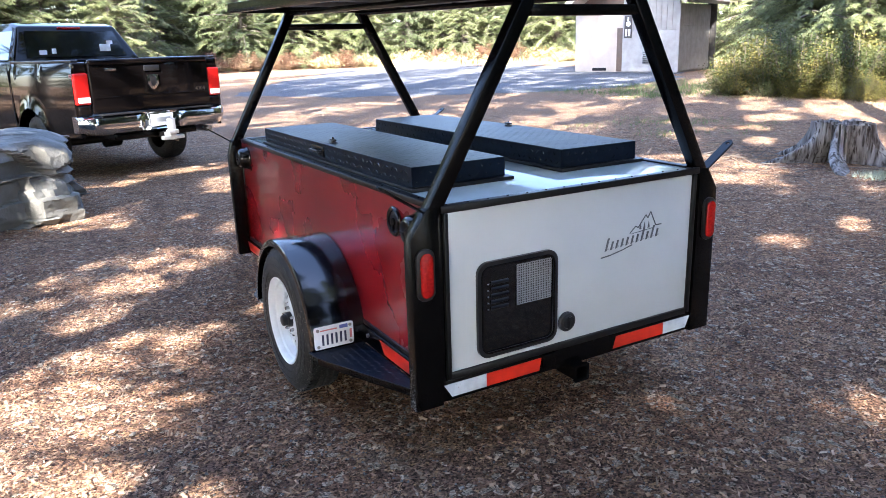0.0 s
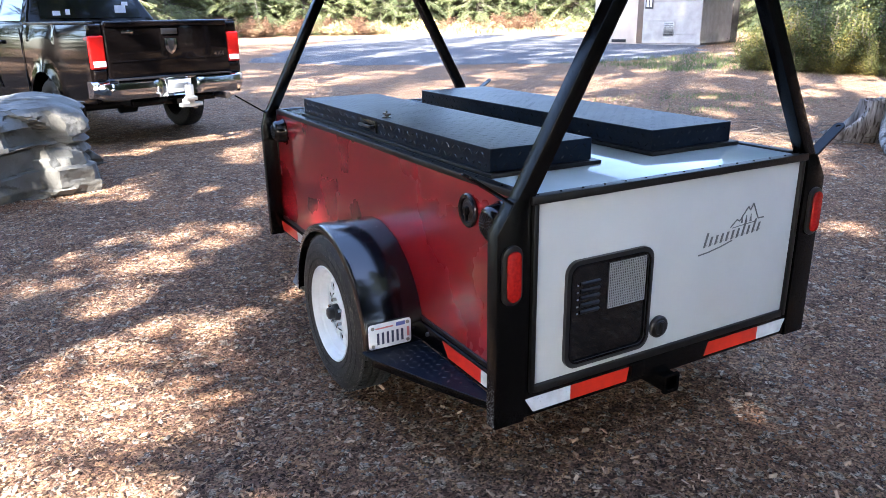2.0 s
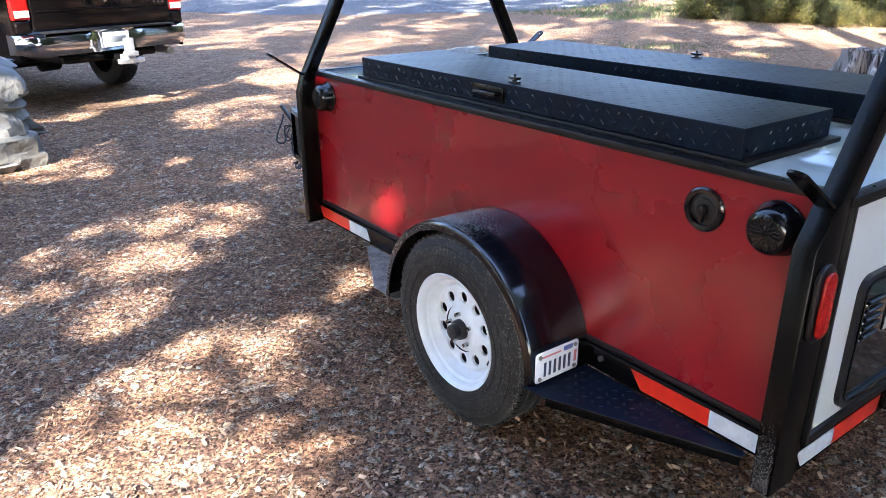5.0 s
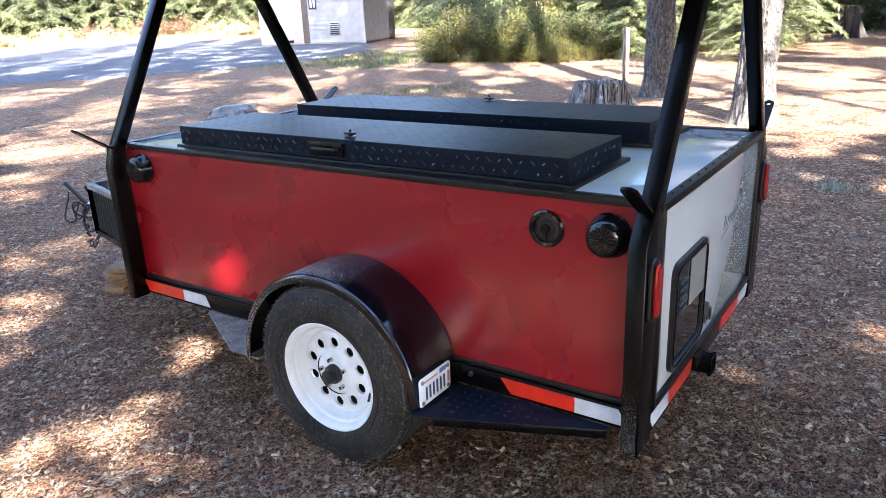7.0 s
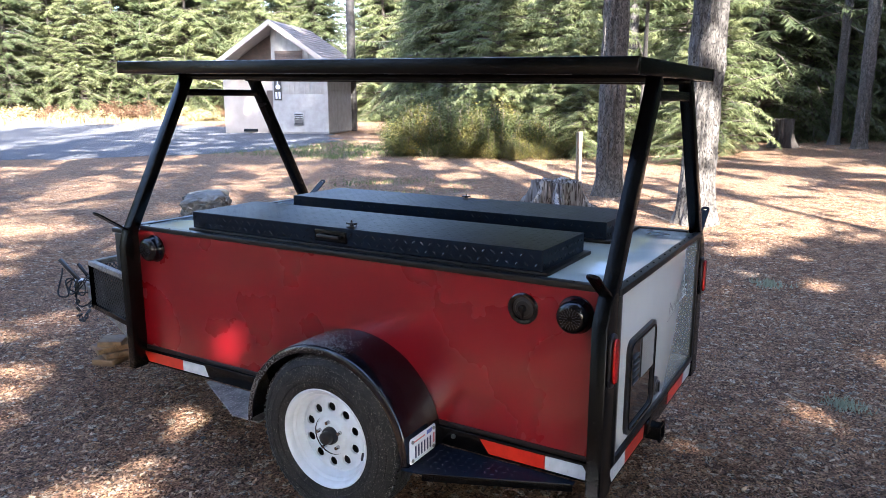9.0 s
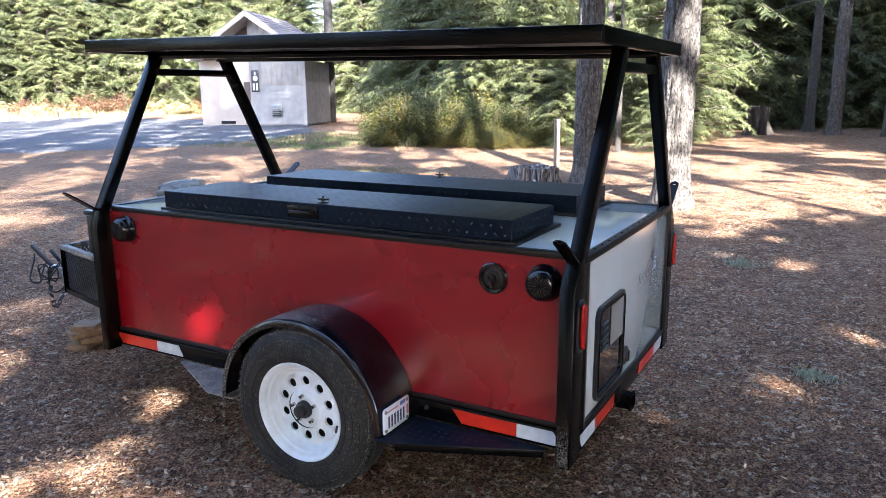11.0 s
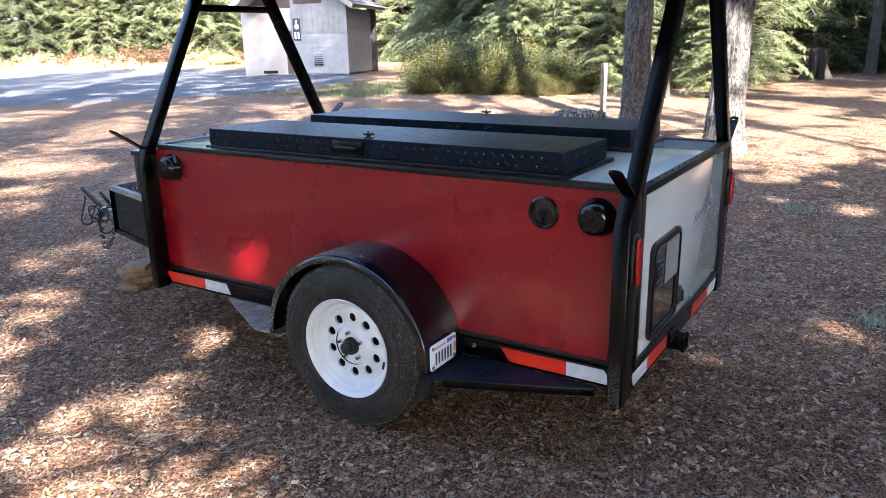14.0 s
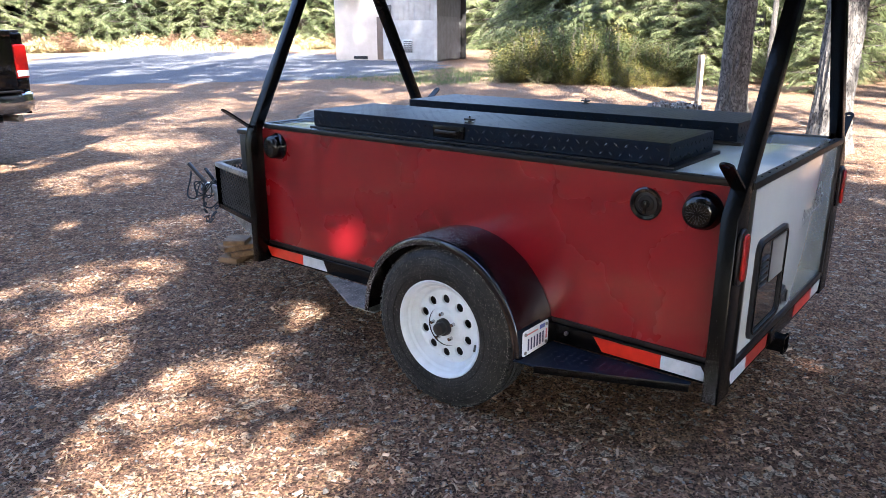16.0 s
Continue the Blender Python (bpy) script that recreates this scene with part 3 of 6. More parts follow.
def trailer_frame():
    def posts(s, mx):
        for y0, y1, end in ((YR, 2.140, -1), (4.55, YF, 1)):
            px = PX0 if end < 0 else 1.006
            out = [(mx(px), 0.297), (mx(PX1), 0.297), (mx(PX1), 1.026), (mx(1.034), 1.026), (mx(px), 0.930)]
            p = part("post", prism(out, y0, y1, "Y", 0.004), M_BLACK, trailer, "black painted square steel corner post")
            a, b = lo_hi(mx(PX1 + 0.0005), mx(1.0995))
            part("post_angle", bx(a, b, y0 + 0.006, y1 - 0.004, 0.306, 1.004), M_BLACK, p)
            top = 1.726 if end < 0 else 1.772
            yc = (y0 + y1) / 2
            part("leg", bar((mx(1.050), yc, 0.985), (mx(1.478), yc, top), 0.052, 0.052, 0.004, (0, 1, 0)), M_BLACK, trailer, "slanted black steel rack leg")
            # tie-down tab with an eye
            tip, root = Vector((mx(0.872), yc, 1.120)), Vector((mx(1.040), yc, 1.010))
            d = (tip - root)
            L = d.length
            tab = ring_of([(0.0, -0.022), (L - 0.022, -0.022), *[(L - 0.022 + 0.022 * math.sin(i * math.pi / 8), -0.022 * math.cos(i * math.pi / 8)) for i in range(1, 8)],
                           (L - 0.022, 0.022), (0.0, 0.022)],
                          [(L - 0.022 + 0.009 * math.cos(a), 0.009 * math.sin(a)) for a in [math.pi * (1.25 + i * 1.5 / 10) if i < 11 else math.pi for i in range(11)]],
                          -0.0035, 0.0035, "Z")
            ax = d.normalized()
            yv = Vector((0, 1, 0))
            zv = ax.cross(yv)
            bmesh.ops.transform(tab, matrix=Matrix.Translation(root) @ Matrix((ax, yv, zv)).transposed().to_4x4(), verts=tab.verts)
            part("tie_down_tab", tab, M_BLACK, trailer, "flat black steel tab with a hole")
    both(posts)
    part("crossbar", bx(1.47, 1.96, 2.091, 2.136, 1.640, 1.678), M_BLACK, trailer)
    part("crossbar", bx(1.46, 1.97, 4.555, 4.597, 1.668, 1.703), M_BLACK, trailer)
    # canopy: four rails and a thin sheet, rising to the front
    A, B = 2.072, 4.645

    def zc(y):
        return 1.726 + (y - 2.12) * 0.0187
    can = part("canopy_panel", bar((XC, A + 0.006, zc(A) + 0.046), (XC, B - 0.006, zc(B) + 0.046), 1.185, 0.012), M_TRIM, trailer, "flat black canopy sheet")
    both(lambda s, mx: part("canopy_rail", bar((mx(1.130), A, zc(A) + 0.028), (mx(1.130), B, zc(B) + 0.028), 0.030, 0.056), M_BLACK, can))
    for y in (A + 0.015, B - 0.015):
        part("canopy_rail", bx(1.1455, 2.2845, y - 0.014, y + 0.014, zc(y), zc(y) + 0.056), M_BLACK, can)
    for y in (2.75, 3.36, 3.98):
        part("canopy_rib", bx(1.1455, 2.2845, y - 0.012, y + 0.012, zc(y) + 0.012, zc(y) + 0.038), M_STEEL, can)
    for x in (1.478, 1.952):
        part("canopy_runner", bar((x, 2.09, zc(2.09) - 0.006), (x, 4.62, zc(4.62) - 0.006), 0.040, 0.028), M_BLACK, can)


trailer_frame()


def lozenges(name, parent, spots, u, v, n, size=0.013, lift=0.0022, material=None):
    """Raised tread bars on a plate: spots as (place, flip), u and v along the plate, n outwards."""
    verts, faces = [], []
    u, v, n = Vector(u), Vector(v), Vector(n)
    for p, flip in spots:
        a = (u + v * (0.9 if flip else -0.9)).normalized()
        b = a.cross(n).normalized()
        k = len(verts)
        for q in (a * size, b * size * 0.24, -a * size, -b * size * 0.24):
            verts.append(Vector(p) + q)
        for q in (a * size * 0.55, -a * size * 0.55):
            verts.append(Vector(p) + q + n * lift)
        faces += [(k, k + 1, k + 4), (k + 1, k + 2, k + 5, k + 4), (k + 2, k + 3, k + 5), (k + 3, k, k + 4, k + 5)]
    off = trailer.location
    o = raw(name, [tuple(q - off) for q in verts], faces, material or M_LOZ, parent)
    o["kind"] = "stuff"


def lids():
    for x0, x1, near in ((1.143, 1.565, 1), (1.850, 2.272, 0)):
        y0, y1 = 2.388, 4.206
        lid = part("lid", bx(x0, x1, y0, y1, 1.042, 1.119, 0.0025), M_TREAD, trailer, "black diamond tread plate lid", smooth=False)
        part("lid_gasket", bx(x0 - 0.012, x1 + 0.030, y0 - 0.022, y1 + 0.02, 1.0265, 1.041, 0.002), M_TRIM, lid)
        ex = x0 if near else x1
        sgn = -1 if near else 1
        spots = []
        for i in range(46):
            for j in range(2):
                spots.append(((x0, y0 + 0.025 + i * 0.039 + 0.0195 * j, 1.062 + 0.033 * j), (i + j) % 2))
        lozenges("tread_pattern", lid, spots, (0, 1, 0), (0, 0, 1), (-1, 0, 0), 0.0125, 0.0024)
        spots = [((x0 + 0.02 + i * 0.039 + 0.0195 * j, y0, 1.062 + 0.033 * j), (i + j) % 2) for i in range(10) for j in range(2)]
        lozenges("tread_pattern", lid, spots, (1, 0, 0), (0, 0, 1), (0, -1, 0), 0.011)
        spots = [((x0 + 0.022 + i * 0.0285, y0 + 0.02 + j * 0.0285, 1.119), (i + j) % 2) for i in range(14) for j in range(63)]
        lozenges("tread_pattern", lid, spots, (1, 0, 0), (0, 1, 0), (0, 0, 1), 0.010, 0.0004, M_TREAD)
        # T-knob on the lid and the pull on its edge
        kx, ky = (1.196, 3.285) if near else (2.222, 3.297)
        kn = part("knob", lathe([(1.119, 0.0), (1.119, 0.022), (1.1220, 0.022), (1.1230, 0.009), (1.1280, 0.009), (1.1292, 0.0)], 20, "Z", (kx, ky, 0)), M_PLAST2, lid)
        part("knob_wing", bx(kx - 0.009, kx + 0.009, ky - 0.024, ky + 0.024, 1.1285, 1.1370, 0.003), M_PLAST2, kn)
        part("knob_tip", rod((kx, ky, 1.1365), (kx, ky, 1.1470), 0.004, 8), M_PLAST2, kn)
        ly = 3.355
        lt = part("latch_plate", bx(*lo_hi(ex, ex + sgn * 0.003), ly - 0.085, ly + 0.085, 1.0540, 1.1060, 0.001), M_BLACK, lid)
        part("latch_pull", merge(bar((ex + sgn * 0.022, ly - 0.060, 1.0820), (ex + sgn * 0.022, ly + 0.060, 1.0820), 0.012, 0.012),
                                 bar((ex + sgn * 0.003, ly - 0.055, 1.0820), (ex + sgn * 0.022, ly - 0.055, 1.0820), 0.010, 0.010),
                                 bar((ex + sgn * 0.003, ly + 0.055, 1.0820), (ex + sgn * 0.022, ly + 0.055, 1.0820), 0.010, 0.010)), M_PLAST2, lt)
        part("latch_hasp", bx(*lo_hi(ex + sgn * 0.003, ex + sgn * 0.008), ly - 0.082, ly - 0.066, 1.0560, 1.1020, 0.001), M_BLACK, lt)


lids()


def side_fittings():
    # recessed inlet with a ring
    y, z, X = 2.435, 0.913, 1.090
    ring = lathe([(X, 0.058), (X - 0.007, 0.058), (X - 0.011, 0.053), (X - 0.009, 0.043), (X - 0.001, 0.041)], 40, "X", (0, y, z))
    inlet = part("inlet", ring, M_PLAST, trailer, "round black inlet with a recessed flap")
    part("inlet_flap", lathe([(X - 0.001, 0.0415), (X - 0.003, 0.030), (X - 0.006, 0.028), (X - 0.007, 0.0)], 32, "X", (0, y, z)), M_PLAST2, inlet)
    part("inlet_lever", merge(bx(X - 0.018, X - 0.006, y - 0.005, y + 0.005, z - 0.034, z + 0.012, 0.002), rod((X - 0.006, y, z), (X - 0.016, y, z), 0.015, 16)), M_PLAST, inlet)
    # domed vent caps
    for cy, cz in ((2.235, 0.920), (4.432, 0.924)):
        prof = [(X, 0.067), (X - 0.006, 0.067), (X - 0.012, 0.062), (X - 0.040, 0.058), (X - 0.052, 0.054), (X - 0.060, 0.044), (X - 0.062, 0.034), (X - 0.063, 0.0)]
        cap = part("vent_cap", lathe(prof, 40, "X", (0, cy, cz)), M_PLAST, trailer, "round black domed vent cap")
        fins = []
        for r, n in ((0.034, 22), (0.024, 16), (0.014, 9)):
            for k in range(n):
                a = 2 * math.pi * k / n
                fins.append(bar((X - 0.064, cy + (r - 0.004) * math.cos(a), cz + (r - 0.004) * math.sin(a)), (X - 0.064, cy + (r + 0.004) * math.cos(a), cz + (r + 0.004) * math.sin(a)), 0.0022, 0.003, 0, (1, 0, 0)))
        part("cap_grille", merge(*fins), M_PLAST2, cap)


side_fittings()


def rear_fittings():
    f = 2.095
    cx, cz, w, h = 1.412, 0.620, 0.362, 0.368
    win = part("access_hatch", ring_of(rrect(cx, cz, w, h, 0.045), rrect(cx, cz, w - 0.040, h - 0.040, 0.030), f - 0.014, f, "Y"), M_PLAST2, trailer, "black framed appliance hatch with a pale mesh")
    part("hatch_bead", ring_of(rrect(cx, cz, w - 0.030, h - 0.030, 0.036), rrect(cx, cz, w - 0.042, h - 0.042, 0.030), f - 0.018, f - 0.0145, "Y"), M_PLAST, win)
    part("hatch_door", prism(rrect(cx, cz, w - 0.040, h - 0.040, 0.030), f - 0.008, f - 0.001, "Y"), M_GLASS, win, "glossy black hatch door")
    x0, x1, z0, z1 = 1.404, 1.560, 0.618, 0.772
    back = part("mesh_backing", bx(x0 - 0.004, x1 + 0.002, f - 0.010, f - 0.0085, z0 - 0.003, z1 + 0.003, 0), M_TRIM, win)
    wires = [bx(x0 + i * (x1 - x0) / 20 - 0.0010, x0 + i * (x1 - x0) / 20 + 0.0010, f - 0.0135, f - 0.0105, z0, z1, 0) for i in range(21)]
    wires += [bx(x0, x1, f - 0.0130, f - 0.0108, z0 + i * (z1 - z0) / 17 - 0.0010, z0 + i * (z1 - z0) / 17 + 0.0010, 0) for i in range(18)]
    part("vent_mesh", merge(*wires), M_GRID, back, "pale square wire mesh")
    for i in range(5):
        z = 0.620 + i * 0.024
        part("louvre", prism([(f - 0.0082, z - 0.002), (f - 0.0100, z - 0.002), (f - 0.0165, z + 0.010), (f - 0.0082, z + 0.013)], 1.290, 1.366, "X", 0.001), M_PLAST2, win)
        part("louvre_tip", bx(1.275, 1.281, f - 0.0105, f - 0.0082, z + 0.001, z + 0.006, 0.001), M_GRID, win)
    c = (1.647, 0, 0.495)
    cap = part("drain_cap", lathe([(f, 0.040), (f - 0.010, 0.040), (f - 0.014, 0.036), (f - 0.015, 0.027), (f - 0.019, 0.025), (f - 0.020, 0.0)], 32, "Y", c), M_PLAST2, trailer, "round black screw cap")
    part("cap_grip", bx(1.641, 1.653, f - 0.026, f - 0.0195, 0.473, 0.517, 0.002), M_PLAST2, cap)
    # maker's mark as plain shapes: peaks, a slanted bar for the name, an underline
    def stroke(pts, wd, lo=f - 0.0012):
        L = []
        for a, b in zip(pts, pts[1:]):
            a, b = Vector(a), Vector(b)
            nrm = Vector((-(b - a).y, (b - a).x)).normalized() * wd / 2
            L.append(prism([tuple(a - nrm), tuple(b - nrm), tuple(b + nrm), tuple(a + nrm)], lo, f - 0.0002, "Y"))
        return merge(*L)
    mx0, mz0 = 0.014, 0.004
    mark = part("maker_mark", stroke([(x + mx0, z + mz0) for x, z in ((1.955, 0.797), (1.985, 0.822), (2.0, 0.815), (2.04, 0.862), (2.052, 0.848), (2.066, 0.872), (2.098, 0.812), (2.130, 0.812))], 0.005), M_INK, trailer, "dark grey printed mark of plain strokes")
    part("mark_stroke", stroke([(1.979, 0.798), (2.104, 0.807)], 0.003), M_INK, mark)
    for x in (2.026, 2.048, 2.072):
        part("mark_tree", prism([(x - 0.006, 0.810), (x + 0.006, 0.810), (x, 0.839)], f - 0.0012, f - 0.0002, "Y"), M_INK, mark)
    # the name as a row of plain slanted dashes
    for k in range(11):
        u = k / 10
        x, z, tall = 1.838 + 0.272 * u, 0.746 + 0.020 * u, 0.052 if k in (0, 7, 9) else 0.034
        part("mark_dash", prism([(x, z), (x + 0.010, z + 0.001), (x + 0.010 + tall * 0.28, z + tall), (x + tall * 0.28, z + tall)], f - 0.0012, f - 0.0002, "Y"), M_INK, mark, smooth=False)
        part("mark_dash", prism([(x + 0.010, z + 0.004), (x + 0.019, z + 0.005), (x + 0.021, z + 0.011), (x + 0.012, z + 0.010)], f - 0.0012, f - 0.0002, "Y"), M_INK3, mark, smooth=False)
    part("mark_line", stroke([(1.818, 0.722), (1.87, 0.727), (1.93, 0.738), (1.985, 0.752)], 0.005), M_INK, mark)

    def lights(s, mx):
        x, z = mx(1.021), 0.803
        yb = YR
        body = part("tail_light", prism(rrect(x, z, 0.072, 0.186, 0.034), yb - 0.012, yb, "Y", 0.003), M_PLAST2, trailer, "oval red tail light in a black rubber ring")
        part("light_lens", prism(rrect(x, z, 0.050, 0.158, 0.024), yb - 0.024, yb - 0.0125, "Y", 0.006), M_LENS, body, "red ribbed lens")
    both(lights)


rear_fittings()


def running_gear():
    part("axle", rod((0.98, 3.166, 0.33), (2 * XC - 0.98, 3.166, 0.33), 0.03, 16), M_BLACK, trailer)

    def side(s, mx):
        cy, cz, R = 3.166, 0.330, 0.342
        sg = 1 if s == 0 else -1
        X = mx(0.826)

        def P(prof):
            return [(X + sg * a, r) for a, r in prof]
        tyre = [(0.030, 0.1960), (0.012, 0.2060), (0.004, 0.2248), (0.003, 0.2333), (0.0055, 0.2354), (0.0055, 0.2385), (0.002, 0.2406), (0.000, 0.2576), (0.001, 0.2693), (0.0035, 0.2704), (0.0035, 0.2736), (0.002, 0.2747), (0.004, 0.2897), (0.0065, 0.2994), (0.0095, 0.3005), (0.0095, 0.3037), (0.0085, 0.3048), (0.012, 0.3124), (0.020, 0.3246), (0.030, 0.3349), (0.044, 0.3405),
                (0.058, 0.3420), (0.060, 0.3338), (0.067, 0.3338), (0.069, 0.3420), (0.092, 0.3420), (0.094, 0.3338), (0.102, 0.3338), (0.104, 0.3420), (0.128, 0.3420), (0.130, 0.3338), (0.137, 0.3338),
                (0.139, 0.3420), (0.156, 0.3405), (0.172, 0.3308), (0.190, 0.3059), (0.198, 0.2576), (0.190, 0.2154), (0.170, 0.1960)]
        wheel = part("wheel", lathe(P([(0.065, 0.0), (0.065, 0.075), (0.13, 0.075), (0.13, 0.0)]), 24, "X", (0, cy, cz)), M_DARK, trailer, "white spoked steel trailer wheel with black tyre")
        part("tyre", lathe(P(tyre), 72, "X", (0, cy, cz)), M_RUB, wheel, "dusty black rubber tyre")
        blocks = []
        for k in range(64):
            a = 2 * math.pi * k / 64
            for off, d in ((0.034, 1), (0.148, -1)):
                p = Vector((X + sg * (off + 0.006), cy + 0.3375 * math.cos(a), cz + 0.3375 * math.sin(a)))
                t = Vector((0, -math.sin(a), math.cos(a)))
                blocks.append(bar(p - t * 0.009, p + t * 0.009, 0.022, 0.0085, 0, (0, math.cos(a), math.sin(a))))
        part("tread_block", merge(*blocks), M_RUB, wheel, kind="stuff")
        rim = [(0.030, 0.196), (0.014, 0.206), (0.009, 0.208), (0.007, 0.204), (0.010, 0.198), (0.022, 0.190), (0.034, 0.186), (0.040, 0.176), (0.060, 0.168), (0.071, 0.160), (0.070, 0.150)]
        rm = part("rim", lathe(P(rim), 64, "X", (0, cy, cz)), M_RIM, wheel, "white painted steel rim")
        # wheel disc with ten round holes
        bm = bmesh.new()
        N, r0, r1, rh, hr = 10, 0.082, 0.150, 0.117, 0.0200
        for k in range(N):
            a0, a1 = 2 * math.pi * k / N, 2 * math.pi * (k + 1) / N
            am = (a0 + a1) / 2
            outl = []
            for i in range(8):
                outl.append((r1, a0 + (a1 - a0) * i / 8))
            for i in range(4):
                outl.append((r1 + (r0 - r1) * i / 4, a1))
            for i in range(8):
                outl.append((r0, a1 + (a0 - a1) * i / 8))
            for i in range(4):
                outl.append((r0 + (r1 - r0) * i / 4, a0))
            L = [[], [], []]
            for r, a in outl:
                y, z = r * math.cos(a), r * math.sin(a)
                hy, hz = rh * math.cos(am), rh * math.sin(am)
                q = Vector((y - hy, z - hz)).normalized() * hr
                dep = 0.070 - 0.020 * (r1 - r) / (r1 - r0)
                L[0].append(bm.verts.new((X + sg * dep, cy + y, cz + z)))
                L[1].append(bm.verts.new((X + sg * 0.0595, cy + hy + q.x, cz + hz + q.y)))
                L[2].append(bm.verts.new((X + sg * 0.068, cy + hy + q.x * 0.9, cz + hz + q.y * 0.9)))
            n = len(outl)
            for A, B in ((L[0], L[1]), (L[1], L[2])):
                for i in range(n):
                    bm.faces.new((A[i], A[(i + 1) % n], B[(i + 1) % n], B[i]))
        bmesh.ops.remove_doubles(bm, verts=bm.verts, dist=0.0004)
        part("wheel_disc", bm, M_RIM, rm, smooth=True)
        part("hub_face", lathe(P([(0.058, 0.083), (0.051, 0.076), (0.047, 0.068), (0.050, 0.045), (0.050, 0.0)]), 40, "X", (0, cy, cz)), M_RIM, rm)
        part("brake_backing", lathe(P([(0.100, 0.165), (0.100, 0.0)]), 32, "X", (0, cy, cz)), M_DARK, rm)
        part("hub_cap", lathe(P([(0.058, 0.037), (0.036, 0.036), (0.030, 0.033), (0.028, 0.027), (0.012, 0.026), (0.007, 0.024), (0.004, 0.018), (0.003, 0.0)]), 32, "X", (0, cy, cz)), M_PLAST2, rm, "black grease cap")
        for k in range(5):
            a = 2 * math.pi * (k + 0.15) / 5
            y, z = cy + 0.056 * math.cos(a), cz + 0.056 * math.sin(a)
            part("lug_nut", rod((X + sg * 0.051, y, z), (X + sg * 0.030, y, z), 0.0090, 6, 0.0075), M_CHROME, rm)
        part("valve", rod((X + sg * 0.066, cy - 0.146, cz - 0.050), (X + sg * 0.030, cy - 0.168, cz - 0.054), 0.005, 8), M_PLAST2, rm)
        # rolled fender
        bm = bmesh.new()
        fy, fz, fr = 3.185, 0.298, 0.411
        rows = []
        angs = [0.03 + (math.pi - 0.03) * i / 44 for i in range(45)]
        prof = [(1.086, 0.0), (0.850, 0.0), (0.842, -0.004), (0.838, -0.012), (0.838, -0.030), (0.843, -0.030), (0.846, -0.012), (0.852, -0.006), (1.086, -0.006)]
        for a in angs:
            row = []
            for x, dr in prof:
                r = fr + dr
                y, z = fy + r * math.cos(a), fz + r * math.sin(a)
                if z < 0.30:
                    z = 0.30 - (0.30 - z) * 0.5
                row.append(bm.verts.new((mx(x), y, z)))
            rows.append(row)
        n = len(prof)
        for A, B in zip(rows, rows[1:]):
            for i in range(n):
                bm.faces.new((A[i], A[(i + 1) % n], B[(i + 1) % n], B[i]))
        bm.faces.new(rows[0])
        bm.faces.new(rows[-1][::-1])
        fen = part("fender", bm, M_FENDER, trailer, "rounded glossy black steel fender")
        # added black sheet hides the red panel and darkens the arch
        arch = [(fy + 0.404 * math.cos(a), fz + 0.404 * math.sin(a)) for a in angs[2:-2]]
        part("inner_guard", prism(arch, mx(1.0745), mx(1.0785), "X", 0), M_TRIM, fen, "black sheet added to darken the wheel arch", smooth=False)
        # step plates before and behind
        st = part("step_plate", prism([(mx(0.826), 2.795), (mx(1.071), 2.795), (mx(1.071), 2.21), (mx(1.048), 2.21), (mx(0.838), 2.712)], 0.301, 0.308, "Z", 0.001), M_TREAD, trailer, "black tread plate step behind the fender", smooth=False)
        spots = [((mx(1.06 - i * 0.032), 2.775 - j * 0.032, 0.308), (i + j) % 2) for i in range(6) for j in range(15) if 2.775 - j * 0.032 > 2.25 + i * 0.078]
        lozenges("tread_pattern", st, spots, (1, 0, 0), (0, 1, 0), (0, 0, 1), 0.009, 0.0007)
        if s == 0:
            rnd = random.Random(12)
            fv, ff = [], []
            for _ in range(9000):
                a, x = rnd.triangular(0.1, 1.9, 1.15), rnd.triangular(0.846, 1.08, 0.848)
                if rnd.random() < (x - 0.85) / 0.22 * (1.0 if a > 1.3 else 0.45):
                    continue
                c = Vector((x, fy + (fr + 0.0012) * math.cos(a), fz + (fr + 0.0012) * math.sin(a)))
                t1, t2 = Vector((0, -math.sin(a), math.cos(a))), Vector((1, 0, 0))
                b, l = rnd.uniform(0, 3.2), rnd.uniform(0.0010, 0.0036)
                u = (t1 * math.cos(b) + t2 * math.sin(b)) * l
                w = (t2 * math.cos(b) - t1 * math.sin(b)) * rnd.uniform(0.0006, 0.0016)
                k = len(fv)
                fv += [tuple(c + q - trailer.location) for q in (u, w, -u, -w)]
                ff.append((k, k + 1, k + 2, k + 3))
            raw("dusting", fv, ff, M_FLECK, fen, "pale dust and needle flecks", kind="stuff")

            def specks(name, parent, n, place, lo, hi):
                """Splashed grit on one side: place() gives a point and two directions in its plane."""
                sv, sf = [], []
                for _ in range(n):
                    c, t1, t2 = place()
                    a, l = rnd.uniform(0, 3.2), rnd.uniform(lo, hi)
                    u = (t1 * math.cos(a) + t2 * math.sin(a)) * l
                    w = (t2 * math.cos(a) - t1 * math.sin(a)) * l * rnd.uniform(0.3, 0.8)
                    k = len(sv)
                    sv.extend(tuple(c + q - trailer.location) for q in (u, w, -u, -w))
                    sf.append((k, k + 1, k + 2, k + 3))
                raw(name, sv, sf, M_FLECK, parent, "pale splashed grit", kind="stuff")

            def on_lip():
                a, r = rnd.triangular(-0.15, 1.8, 0.2), fr - rnd.uniform(0.006, 0.030)
                return Vector((0.8375, fy + r * math.cos(a), fz + r * math.sin(a))), Vector((0, 1, 0)), Vector((0, 0, 1))

